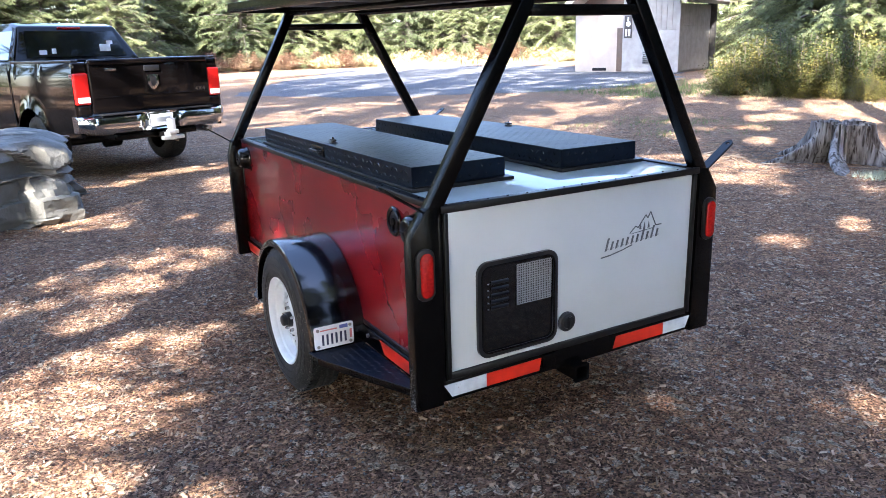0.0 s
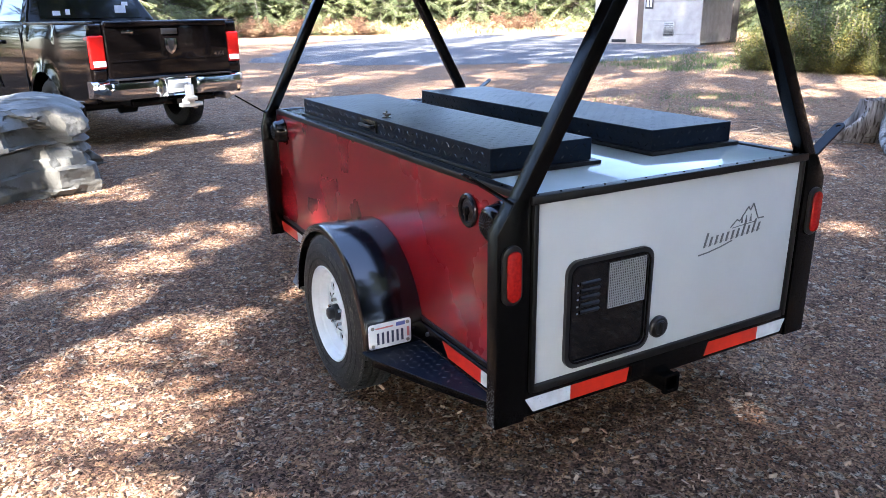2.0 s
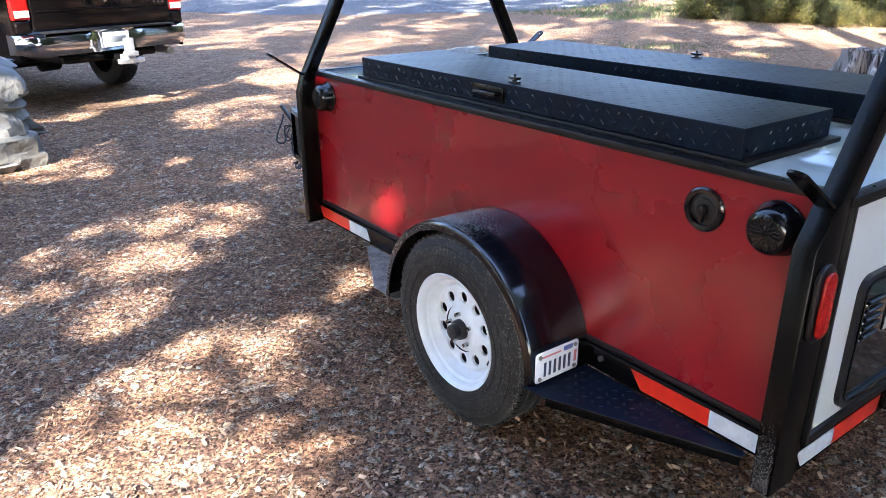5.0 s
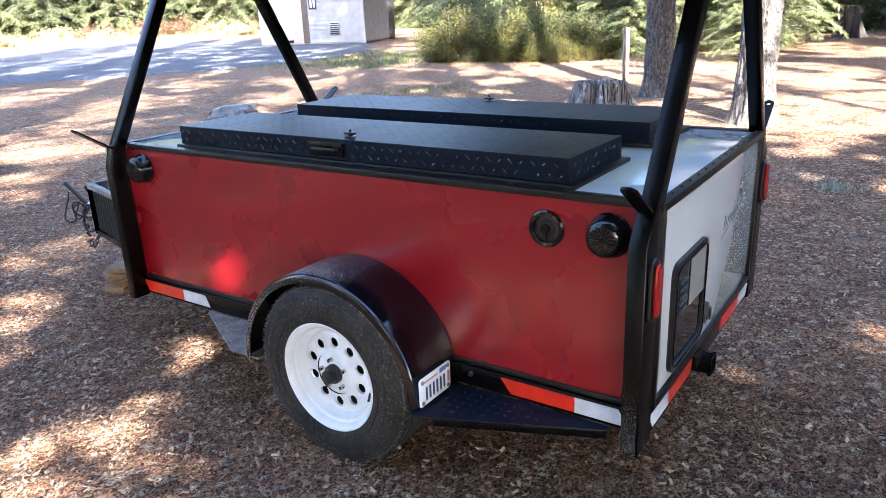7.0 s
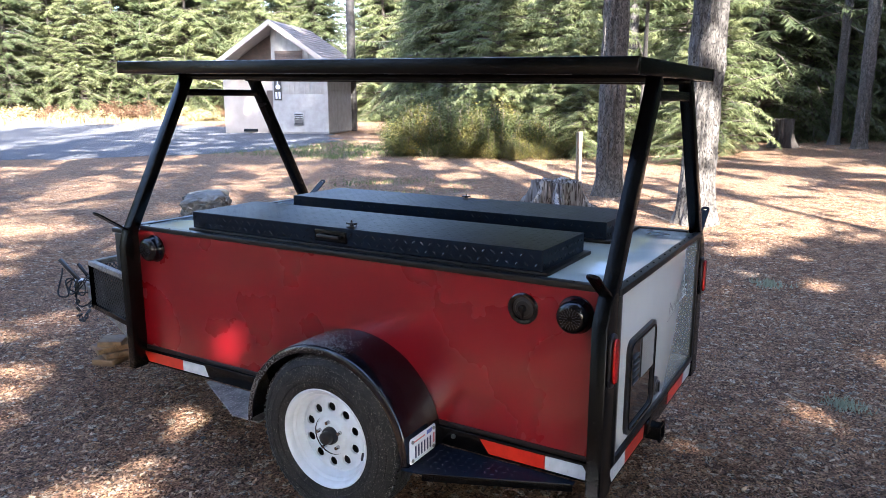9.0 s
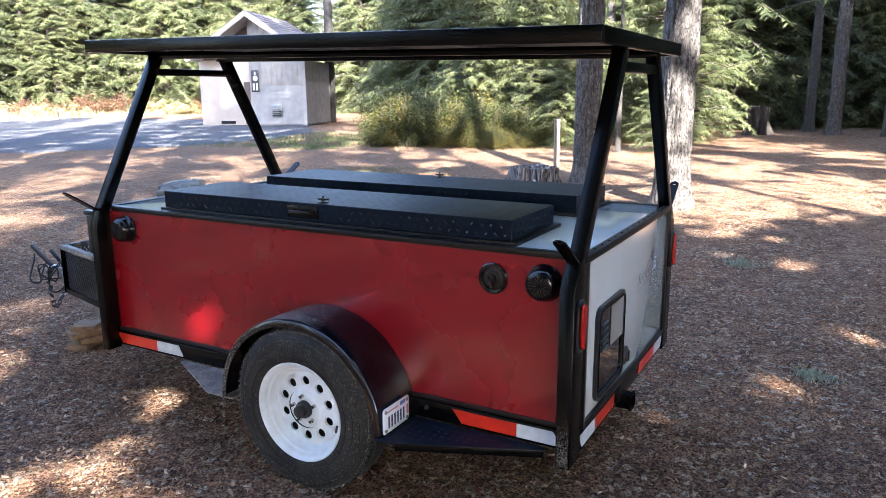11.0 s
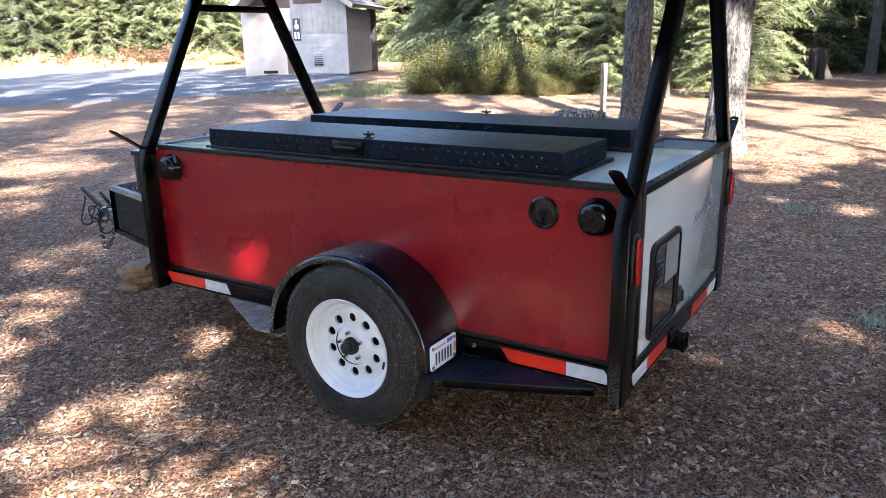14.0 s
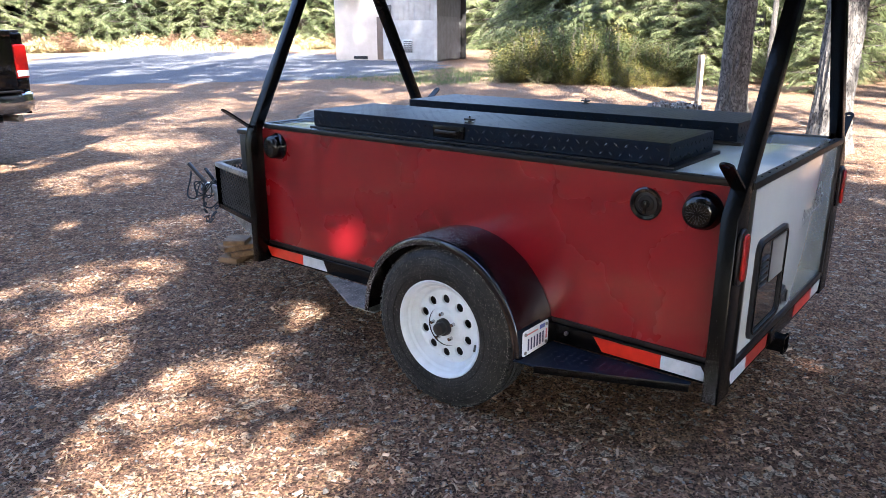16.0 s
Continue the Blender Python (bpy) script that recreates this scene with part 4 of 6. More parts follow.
            def on_wall():
                a, r = rnd.uniform(0, 6.283), 0.342 - abs(rnd.gauss(0, 0.030)) - 0.004
                r = max(r, 0.225)
                x = 0.000 if r < 0.272 else (0.004 if r < 0.290 else (0.008 if r < 0.303 else (0.016 if r < 0.315 else 0.024)))
                return Vector((X + sg * (x - 0.0022), cy + r * math.cos(a), cz + r * math.sin(a))), Vector((0, 1, 0)), Vector((0, 0, 1))
            def on_post():
                y, z = rnd.uniform(2.092, 2.136), 0.299 + abs(rnd.gauss(0, 0.085))
                return Vector((PX0 - 0.0012, y, min(z, 0.60))), Vector((0, 1, 0)), Vector((0, 0, 1))

            def on_panel():
                y, z = 2.16 + abs(rnd.gauss(0, 0.10)), 0.405 + abs(rnd.gauss(0, 0.12))
                return Vector((1.0890, min(y, 2.7), min(z, 0.85))), Vector((0, 1, 0)), Vector((0, 0, 1))
            specks("post_grit", trailer, 700, on_post, 0.0005, 0.0017)
            specks("panel_grit", trailer, 260, on_panel, 0.0004, 0.0011)
            specks("lip_grit", fen, 900, on_lip, 0.0008, 0.0026)
            specks("tyre_grit", wheel, 2600, on_wall, 0.0007, 0.0024)
        part("step_plate", prism([(mx(0.850), 3.540), (mx(1.071), 3.545), (mx(1.071), 4.08), (mx(1.05), 4.08), (mx(0.848), 3.69)], 0.301, 0.308, "Z", 0.001), M_MUD, trailer, "mud splashed steel step ahead of the fender", smooth=False)
        part("step_lip", bar((mx(0.838), 2.712, 0.293), (mx(1.048), 2.21, 0.293), 0.006, 0.028, 0.001), M_BLACK, st)
        if s == 0:
            # plate on the back of the fender, its characters as bars
            yp = 2.774
            pl = part("licence_plate", prism(rrect(0.936, 0.369, 0.180, 0.102, 0.012), yp - 0.007, yp - 0.004, "Y", 0.001), M_PLATE, fen, "small white licence plate with dark bars")
            for bxx, bzz in ((0.863, 0.405), (1.010, 0.405), (0.863, 0.331), (1.010, 0.331)):
                part("plate_bolt", rod((bxx, yp - 0.007, bzz), (bxx, yp - 0.011, bzz), 0.007, 10), M_STEEL, pl)
            for i in range(6):
                x = 0.880 + i * 0.0205
                part("plate_bar", bx(x, x + 0.0095, yp - 0.0085, yp - 0.0068, 0.334, 0.382, 0.001), M_INK2, pl)
            part("plate_band", bx(0.874, 0.950, yp - 0.0082, yp - 0.0068, 0.398, 0.404, 0.0005), M_PINK, pl)
            part("plate_sticker", bx(0.962, 1.000, yp - 0.0082, yp - 0.0068, 0.396, 0.412, 0.0005), M_BLUE, pl)
            part("plate_sticker", bx(1.0075, 1.018, yp - 0.0082, yp - 0.0068, 0.345, 0.385, 0.0005), M_PINK, pl)
        part("spring_hanger", bx(*lo_hi(mx(1.10), mx(1.15)), 3.06, 3.26, 0.22, 0.31), M_BLACK, trailer)
    both(side)


running_gear()


def tongue():
    # A-frame, basket of expanded steel, coupler and chains
    tip = Vector((XC, 5.98, 0.385))
    for sx in (-1, 1):
        part("tongue_beam", bar((XC + sx * 0.60, 4.52, 0.340), (XC + sx * 0.04, 5.90, 0.375), 0.055, 0.075), M_MUD, trailer, "dusty steel tongue beam")
    cp = part("coupler", merge(bx(XC - 0.045, XC + 0.045, 5.82, 6.02, 0.375, 0.435, 0.015), bx(XC - 0.038, XC + 0.038, 5.98, 6.12, 0.36, 0.425, 0.02)), M_STEEL, trailer, "steel ball coupler")
    part("coupler_latch", bar((XC, 5.96, 0.43), (XC, 6.09, 0.53), 0.02, 0.015), M_BLACK, cp)
    part("light_plug", bar((XC - 0.06, 6.00, 0.44), (XC - 0.11, 6.12, 0.58), 0.022, 0.022), M_PLAST2, cp)
    # safety chains and cable hanging in loops
    rnd = random.Random(4)
    for sx in (-1, 1):
        for k in range(13):
            u = k / 12
            p = Vector((XC + sx * (0.06 + 0.05 * math.sin(u * 3.1)), 5.82 + 0.22 * u, 0.40 - 0.22 * math.sin(u * math.pi)))
            d = Vector((rnd.uniform(-1, 1), rnd.uniform(-0.6, 0.6), rnd.uniform(-1, 1))).normalized()
            part("chain_link", ring_of(rrect(0, 0, 0.044, 0.026, 0.012, 3), rrect(0, 0, 0.030, 0.012, 0.0055, 3), -0.004, 0.004, "Z"), M_CHAIN, trailer)
            ln = scene.collection.objects[-1]
            for q in ln.data.vertices:
                q.co = (q.co + trailer.location)
            ln.matrix_local = Matrix.Translation(p - trailer.location) @ d.to_track_quat("X", "Z").to_matrix().to_4x4()

    cu = bpy.data.curves.new("cable", "CURVE")
    cu.dimensions, cu.bevel_depth, cu.bevel_resolution = "3D", 0.0055, 2
    sp = cu.splines.new("BEZIER")
    pts = [(XC - 0.10, 5.70, 0.42), (XC - 0.16, 5.86, 0.30), (XC - 0.12, 6.02, 0.46), (XC - 0.20, 5.95, 0.36), (XC - 0.11, 6.10, 0.52)]
    sp.bezier_points.add(len(pts) - 1)
    for b, p in zip(sp.bezier_points, pts):
        b.co = Vector(p) - trailer.location
        b.handle_left_type = b.handle_right_type = "AUTO"
    cu.materials.append(M_DARK)
    cb = new("wiring_cable", cu)
    cb.parent = trailer
    rnd = random.Random(8)
    for n in range(3):
        c2 = bpy.data.curves.new("loop", "CURVE")
        c2.dimensions, c2.bevel_depth, c2.bevel_resolution = "3D", 0.0045, 2
        sp = c2.splines.new("BEZIER")
        sp.bezier_points.add(5)
        for k, b in enumerate(sp.bezier_points):
            a = k * 1.5 + n
            b.co = Vector((XC - 0.13 + 0.04 * math.cos(a) + rnd.uniform(-0.03, 0.03), 5.90 + 0.07 * math.sin(a) + rnd.uniform(-0.04, 0.04), 0.42 + 0.07 * math.sin(a * 1.3 + n) + rnd.uniform(-0.04, 0.03))) - trailer.location
            b.handle_left_type = b.handle_right_type = "AUTO"
        c2.materials.append(M_DARK)
        cb = new("wiring_cable", c2)
        cb.parent = trailer
    # basket
    q = [Vector((1.165, 4.63, 0)), Vector((1.345, 5.36, 0)), Vector((2 * XC - 1.345, 5.36, 0)), Vector((2 * XC - 1.165, 4.63, 0))]
    z0, z1 = 0.418, 0.693
    bk = part("basket_floor", prism([(p.x, p.y) for p in q], 0.408, 0.414, "Z"), M_MESH, trailer, "black front cargo basket", smooth=False)
    for a, b in zip(q, q[1:]):
        for z in (z0 + 0.012, z1):
            part("basket_rail", bar(a + Vector((0, 0, z)), b + Vector((0, 0, z)), 0.034, 0.030, 0.003, ext=0.012), M_MUD if z == z1 else M_BLACK, bk, "dusty angle rail" if z == z1 else "")
        for p in (a, b):
            part("basket_upright", bx(p.x - 0.016, p.x + 0.016, p.y - 0.016, p.y + 0.016, z0, z1 - 0.01), M_BLACK, bk)
        L, d = (b - a).length, (b - a).normalized()
        strands = []
        k = -0.28
        while k < L:
            for s in (1, -1):
                u0, u1, w0, w1 = k, k + 0.20, z0 + 0.02, z1 - 0.02
                if s < 0:
                    w0, w1 = w1, w0
                t0, t1 = max(0, -u0 / 0.20), min(1, (L - u0) / 0.20)
                if t1 > t0:
                    strands.append(bar(a + d * (u0 + 0.20 * t0) + Vector((0, 0, w0 + (w1 - w0) * t0)), a + d * (u0 + 0.20 * t1) + Vector((0, 0, w0 + (w1 - w0) * t1)), 0.004, 0.006, 0))
            k += 0.026
        part("basket_mesh", merge(*strands), M_MESH, bk, "expanded steel mesh")
    jk = part("battery_box", bx(1.33, 1.60, 4.87, 5.10, 0.415, 0.905, 0.01), M_PLAST2, trailer, "black box behind the basket")
    part("box_lid", bx(1.322, 1.608, 4.862, 5.108, 0.906, 0.935, 0.006), M_PLAST2, jk)


tongue()


def wood_blocks():
    e = thing("wood_block_stack", (1.53, 5.50, 0), 0, "stack of short sawn lumber blocks under the trailer tongue", "wood blocks")
    rnd = random.Random(2)
    for k, (w, h) in enumerate(((0.25, 0.042), (0.21, 0.036), (0.23, 0.034), (0.15, 0.034))):
        z = sum((0.042, 0.036, 0.034, 0.034)[:k])
        bm = bx(-w / 2, w / 2, -0.075, 0.075, z + 0.0005 * k, z + h, 0.004)
        bmesh.ops.rotate(bm, cent=(0, 0, 0), matrix=Matrix.Rotation(rnd.uniform(-0.35, 0.35) + (0.9 if k % 2 else 0), 3, "Z"), verts=bm.verts)
        part("block", bm, M_LUMBER, e)


wood_blocks()


# ---- rocks and stump ----
def boulder(name, loc, size, seed, label, beds=(0.42, 0.74)):
    """Blocky layered rock: a cut plan, beds that stand out over one another, broken corners, a stepped top."""
    rnd = random.Random(seed)
    sides = [((k + rnd.uniform(-0.25, 0.25)) * 2 * math.pi / 7, rnd.uniform(0.84, 1.0)) for k in range(7)]
    shift = [rnd.uniform(-0.035, 0.03) for _ in range(len(beds) + 1)]
    off = Vector((seed * 1.7, seed, 0))
    rings, S, H, C = [], 220, 64, 26
    bm = bmesh.new()
    for j in range(H + C + 1):
        u, k = min(1.0, j / H), 1 - max(0, j - H) / C
        ring = []
        for i in range(S if k > 0 else 1):
            a = 2 * math.pi * i / S
            d = Vector((math.cos(a), math.sin(a), 0))
            R = min(min(w / max(0.05, math.cos(a - b)) for b, w in sides), 1.16)
            q = d * R * k + Vector((0, 0, u))
            bend = u + 0.26 * noise.noise(q * 0.9 + off) + 0.10 * noise.noise(q * 2.4 + off) + 0.10 * d.x
            bed = sum(bend > b for b in beds)
            gap = min(abs(bend - b) for b in beds)
            step = shift[bed] + 0.035 * round(2.2 * noise.noise((d.x * 1.6, d.y * 1.6, bed * 5.0 + seed))) / 2
            R += step - 0.055 * max(0, 1 - gap / 0.012) * (0.4 + noise.noise(q * 2.1 + off) + 0.3)
            for f, amp in ((1.35, 0.80), (3.0, 0.55)):
                c = noise.voronoi(q * f + off)[1][0]
                R += max(-0.09, min(0.07, amp * noise.noise_vector(c * 7.3 + off).dot(q * f + off - c) / f))
            R += 0.05 * noise.noise(q * 1.4 + off) + 0.022 * noise.noise(q * 3.7 + off) + 0.018 * noise.noise(q * 8 + off) + 0.008 * noise.noise(q * 20)
            R *= (1.04 - 0.10 * u) - 0.12 * max(0, u - 0.86) ** 2 / 0.02 - 0.10 * max(0, 0.16 - u) / 0.16
            z = u * (1 + 0.13 * d.x * k + 0.05 * noise.noise((d.x * 1.2, d.y * 1.2, seed))) - 0.03
            if k < 1:
                t = noise.noise((d.x * R * k * 1.3 + seed, d.y * R * k * 1.3, 4.0)) * 1.6
                z += 0.10 * (1 - k ** 4) + 0.03 * (round(t * 1.5) / 1.5) * min(1, (1 - k) * 5) + 0.02 * noise.noise((d.x * k * 4, d.y * k * 4, seed))
            p = Vector((d.x * R * k, d.y * R * k, z))
            ring.append(bm.verts.new((p.x * size[0], p.y * size[1], p.z * size[2])))
        rings.append(ring)
    for A, B in zip(rings, rings[1:]):
        for i in range(S):
            if len(B) == 1:
                bm.faces.new((A[i], A[(i + 1) % S], B[0]))
            else:
                bm.faces.new((A[i], A[(i + 1) % S], B[(i + 1) % S], B[i]))
    ob = part(name, bm, M_ROCK, None, smooth=True)
    ob.data.set_sharp_from_angle(angle=radians(24))
    ob.location = loc
    tagged(ob, label, "rock")


boulder("boulder", (-0.84, 8.42, -0.02), (1.20, 0.88, 0.76), 11, "large grey layered boulder lying on brown needle litter")
boulder("boulder", (6.0, 9.7, -0.02), (0.38, 0.33, 0.34), 5, "low grey boulder on open ground")


def stump(loc, r, h, seed, label, nroots=6, spread=1.0, wood=None):
    rnd = random.Random(seed)
    roots = [(2 * math.pi * (k + rnd.uniform(-0.22, 0.22)) / nroots, rnd.uniform(0.75, 1.25), rnd.uniform(0.20, 0.29), rnd.uniform(2.0, 3.0)) for k in range(nroots)]
    bm = bmesh.new()
    rings, S, H = [], 260, 40
    for j in range(H + 1):
        u = (j / H) ** 1.35
        ring = []
        for i in range(S):
            a = 2 * math.pi * i / S
            flare = 0
            for ra, ln, wd, ex in roots:
                w = wd * (0.60 + 0.62 * u)
                da = abs((a - ra + 0.22 * math.sin(3 * u + ra * 5) * (1 - u) + math.pi) % (2 * math.pi) - math.pi)
                flare += ln * math.exp(-(da / w) ** 2) * spread * (1.9 * (1 - u) ** ex + 0.50 * (1 - u) + 0.26)
            ca, sa = math.cos(a), math.sin(a)
            ribs = 0.060 * noise.noise((ca * 5, sa * 5, u * 0.7 + seed)) + 0.030 * noise.noise((ca * 13, sa * 13, u * 1.1)) + 0.014 * noise.noise((ca * 30, sa * 30, u * 2))
            split = -0.22 * max(0, 0.12 - abs(noise.noise((ca * 3.6, sa * 3.6, u * 0.6 + seed)))) / 0.12 * (0.35 + 0.65 * u)
            rr = r * (0.40 + 0.30 * u + 0.08 * noise.noise((ca * 2, sa * 2, u + seed))) + flare * r * 0.8 + (split + ribs) * r / 0.4
            rr = max(rr, 0.22 * r)
            z = h * u
            if j == H:
                z += 0.028 * noise.noise((ca * 2.5, sa * 2.5, seed + 3)) + 0.018 * noise.noise((ca * 9, sa * 9, seed))
            ring.append(bm.verts.new((rr * math.cos(a), rr * math.sin(a), z - 0.03 * (1 - u))))
        rings.append(ring)
    for A, B in zip(rings, rings[1:]):
        for i in range(S):
            bm.faces.new((A[i], A[(i + 1) % S], B[(i + 1) % S], B[i]))
    last = rings[-1]
    for k in (0.8, 0.55, 0.3, 0.1):
        ring = [bm.verts.new((v.co.x * k, v.co.y * k, v.co.z - 0.02 - 0.05 * abs(noise.noise((v.co.x * 6, v.co.y * 6, k * 3))))) for v in rings[-1]]
        for i in range(S):
            bm.faces.new((last[i], last[(i + 1) % S], ring[(i + 1) % S], ring[i]))
        last = ring
    bm.faces.new(last)
    ob = part("tree_stump", bm, wood or M_STUMP, None, smooth=True)
    ob.location = loc
    tagged(ob, label, "stump")
    return ob


stump((8.80, 5.42, 0), 0.40, 0.48, 3, "weathered grey cut tree stump with splayed roots", 7, 1.1)
stump((26.5, 4.3, 0), 0.44, 1.0, 8, "dark old stump at the forest edge", 6, 0.6, M_SHADED_STUMP)


def debris():
    """Fallen twigs round the stumps."""
    rnd = random.Random(6)
    for cx, cy, n, sp in ((8.0, 6.1, 70, 0.55), (26.0, 3.2, 90, 1.4), (10.2, 4.7, 50, 0.7)):
        L = []
        for _ in range(n):
            p = Vector((rnd.gauss(cx, sp), rnd.gauss(cy, sp), rnd.uniform(0.01, 0.06)))
            a, l = rnd.uniform(0, 6.3), rnd.uniform(0.12, 0.6)
            L.append(bar(p, p + Vector((math.cos(a) * l, math.sin(a) * l, rnd.uniform(-0.01, 0.10))), 0.007, 0.007, 0))
        o = part("twig_litter", merge(*L), M_TWIG, None, smooth=False)
        tagged(o, "scattered dry fallen twigs on the ground", "twigs", "", "stuff")


debris()


# ---- pickup truck ----
def pickup():
    tk = thing("pickup_truck", (1.55, 10.25, 0), 20.0, "dark glossy four-door pickup truck parked with its tailgate closed", "truck")
    W = 0.995

    def lift(z):
        """Heights above the bumper: the body stands tall, the cab keeps its own height."""
        return z if z < 0.83 else (0.83 + (z - 0.83) * 1.20 if z < 1.40 else z + 0.112)

    def xof(z):
        u = (z - 0.98) / 0.45
        return W - 0.035 * u * u - (0.02 if z > 1.30 else 0)
    wy, wz, wr = 1.44, 0.40, 0.49
    fy = 4.78

    def zlow(y):
        lo = 0.56 if y < 1.98 else 0.46
        for c in (wy, fy):
            if abs(y - c) < wr:
                lo = max(lo, wz + math.sqrt(wr * wr - (y - c) ** 2))
        return lo

    def skin(y0, y1, n, top, sides, rows=10):
        """A body side as one shell with wheel arches."""
        bm = bmesh.new()
        for sx in (sides,):
            cols = []
            for i in range(n + 1):
                y = y0 + (y1 - y0) * i / n
                lo, hi = zlow(y), top(y)
                col = []
                for k in range(rows + 1):
                    z = lo + (hi - lo) * k / rows
                    fl = 0.0
                    for c in (wy, fy):
                        rr = math.hypot(y - c, z - wz)
                        fl += 0.035 * max(0, 1 - abs(rr - wr) / 0.11)
                    col.append(bm.verts.new((sx * (xof(z) + fl), y, z)))
                col.append(bm.verts.new((sx * (xof(hi) - 0.06), y, hi + 0.012)))
                col.append(bm.verts.new((sx * (xof(hi) - 0.09), y, hi - 0.02)))
                col.append(bm.verts.new((sx * (W - 0.16), y, max(lo + 0.02, 0.62))))
                cols.append(col)
            for A, B in zip(cols, cols[1:]):
                for k in range(len(A) - 1):
                    bm.faces.new((A[k], A[k + 1], B[k + 1], B[k]))
            bm.faces.new(cols[0])
            bm.faces.new(cols[-1][::-1])
        return bm
    bed = part("bed_side", skin(0.13, 1.96, 46, lambda y: 1.365, -1), M_TRUCK, tk, "dark brown-black cargo bed side")
    part("bed_side", skin(0.13, 1.96, 46, lambda y: 1.365, 1), M_TRUCK, tk, "dark brown-black cargo bed side")
    part("bed_floor", bx(-0.80, 0.80, 0.14, 1.95, 0.74, 0.79), M_TRIM, bed)
    part("bed_front", bx(-0.88, 0.88, 1.92, 1.96, 0.74, 1.37), M_TRUCK, bed)
    part("bed_rail_cap", bx(-0.965, -0.875, 0.14, 1.95, 1.366, 1.392, 0.008), M_PLAST2, bed)
    part("bed_rail_cap", bx(0.875, 0.965, 0.14, 1.95, 1.366, 1.392, 0.008), M_PLAST2, bed)
    # tailgate
    tg = part("tailgate", bx(-0.80, 0.80, 0.075, 0.135, 0.845, 1.372, 0.018, 3), M_TRUCK, tk, "dark tailgate with a handle and a chrome badge")
    part("tailgate_spoiler", bx(-0.79, 0.79, 0.055, 0.13, 1.335, 1.392, 0.02, 3), M_TRUCK, tg)
    part("tailgate_crease", bx(-0.76, 0.76, 0.068, 0.08, 1.00, 1.012, 0.004), M_TRUCK, tg)
    part("tailgate_handle", bx(-0.105, 0.105, 0.062, 0.078, 1.255, 1.315, 0.012), M_PLAST2, tg)
    part("badge", prism([(-0.075, 1.215), (0.075, 1.215), (0.075, 1.12), (0.04, 1.075), (0, 1.055), (-0.04, 1.075), (-0.075, 1.12)], 0.062, 0.074, "Y", 0.004), M_CHROME, tg, "plain chrome shield badge")
    part("badge_inset", prism([(-0.045, 1.195), (0.045, 1.195), (0.028, 1.115), (0, 1.085), (-0.028, 1.115)], 0.058, 0.0615, "Y"), M_PLAST2, tg)
    part("badge_bar", bx(-0.60, -0.46, 0.070, 0.074, 1.275, 1.300, 0.002), M_CHROME, tg)
    tx = bpy.data.curves.new("badge_text", "FONT")
    tx.body, tx.size, tx.extrude, tx.align_x = "4X4", 0.085, 0.004, "CENTER"
    tx.space_character = 1.05
    tx.materials.append(M_CHROME)
    to = new("four_wheel_badge", tx)
    to.parent, to.location, to.rotation_euler = tg, (0.66, 0.072, 1.015), (radians(90), 0, 0)
    for sx in (-1, 1):
        cx = sx * 0.905
        lamp = part("tail_lamp", bx(*sorted((sx * 0.805, sx * 0.985)), 0.085, 0.22, 0.945, 1.262, 0.02, 3), M_LENS, tk, "red tail lamp")
        part("reverse_lens", bx(*sorted((sx * 0.82, sx * 0.965)), 0.075, 0.0835, 0.965, 1.02, 0.006), M_TAPE_W, lamp, "clear reversing lens")
        part("bed_corner", bx(*sorted((sx * 0.803, sx * 0.965)), 0.10, 0.20, 1.265, 1.368, 0.02, 3), M_TRUCK, bed)
        part("bed_corner", bx(*sorted((sx * 0.803, sx * 0.965)), 0.10, 0.20, 0.832, 0.942, 0.02, 3), M_TRUCK, bed)
        part("mud_liner", bx(*sorted((sx * 0.62, sx * 0.83)), wy - 0.50, wy + 0.50, 0.86, 0.92, 0.03), M_DARK, bed)
        # wheels
        for cy in (wy, fy):
            X = sx * 0.70

            def Q(prof):
                return [(X + sx * a, r) for a, r in prof]
            wh = part("wheel", lathe(Q([(0.0, 0.22), (0.20, 0.20), (0.20, 0.0)]), 32, "X", (0, cy, wz)), M_DARK, tk, "truck wheel with black tyre")
            part("tyre", lathe(Q([(0.0, 0.23), (0.0, 0.33), (0.02, 0.385), (0.05, 0.40), (0.22, 0.40), (0.25, 0.385), (0.268, 0.33), (0.262, 0.26), (0.245, 0.232)]), 56, "X", (0, cy, wz)), M_RUB, wh)
            part("rim", lathe(Q([(0.245, 0.234), (0.255, 0.225), (0.24, 0.21), (0.205, 0.19), (0.215, 0.10), (0.235, 0.06), (0.235, 0.0)]), 40, "X", (0, cy, wz)), M_CHROME, wh, "chrome rim")
            # solid dark discs stand for the shaded openings between spokes
            for k in range(5):
                a = 2 * math.pi * k / 5
                part("spoke_gap", rod((X + sx * 0.205, cy + 0.15 * math.cos(a), wz + 0.15 * math.sin(a)), (X + sx * 0.2225, cy + 0.15 * math.cos(a), wz + 0.15 * math.sin(a)), 0.035, 12), M_DARK, wh)
    # chrome step bumper, swept forward at its ends
    def bumper_x(u):
        return -1.0 + 2.0 * u
    bm = bmesh.new()
    prof = [(0.06, 0.585), (0.0, 0.605), (-0.03, 0.66), (-0.035, 0.74), (-0.02, 0.80), (0.02, 0.825), (0.12, 0.828), (0.12, 0.585)]
    rows = []
    for i in range(41):
        u = i / 40
        x = bumper_x(u)
        e = max(0, abs(x) - 0.78) / 0.22
        mid = max(0, 1 - (abs(x) / 0.30) ** 6)
        rows.append([bm.verts.new((x, y + 0.16 * e * e - 0.03 + (0.05 * mid if 0.62 < z < 0.81 and y < 0.03 else 0), z + (0.045 * e * e if z < 0.7 else 0))) for y, z in prof])
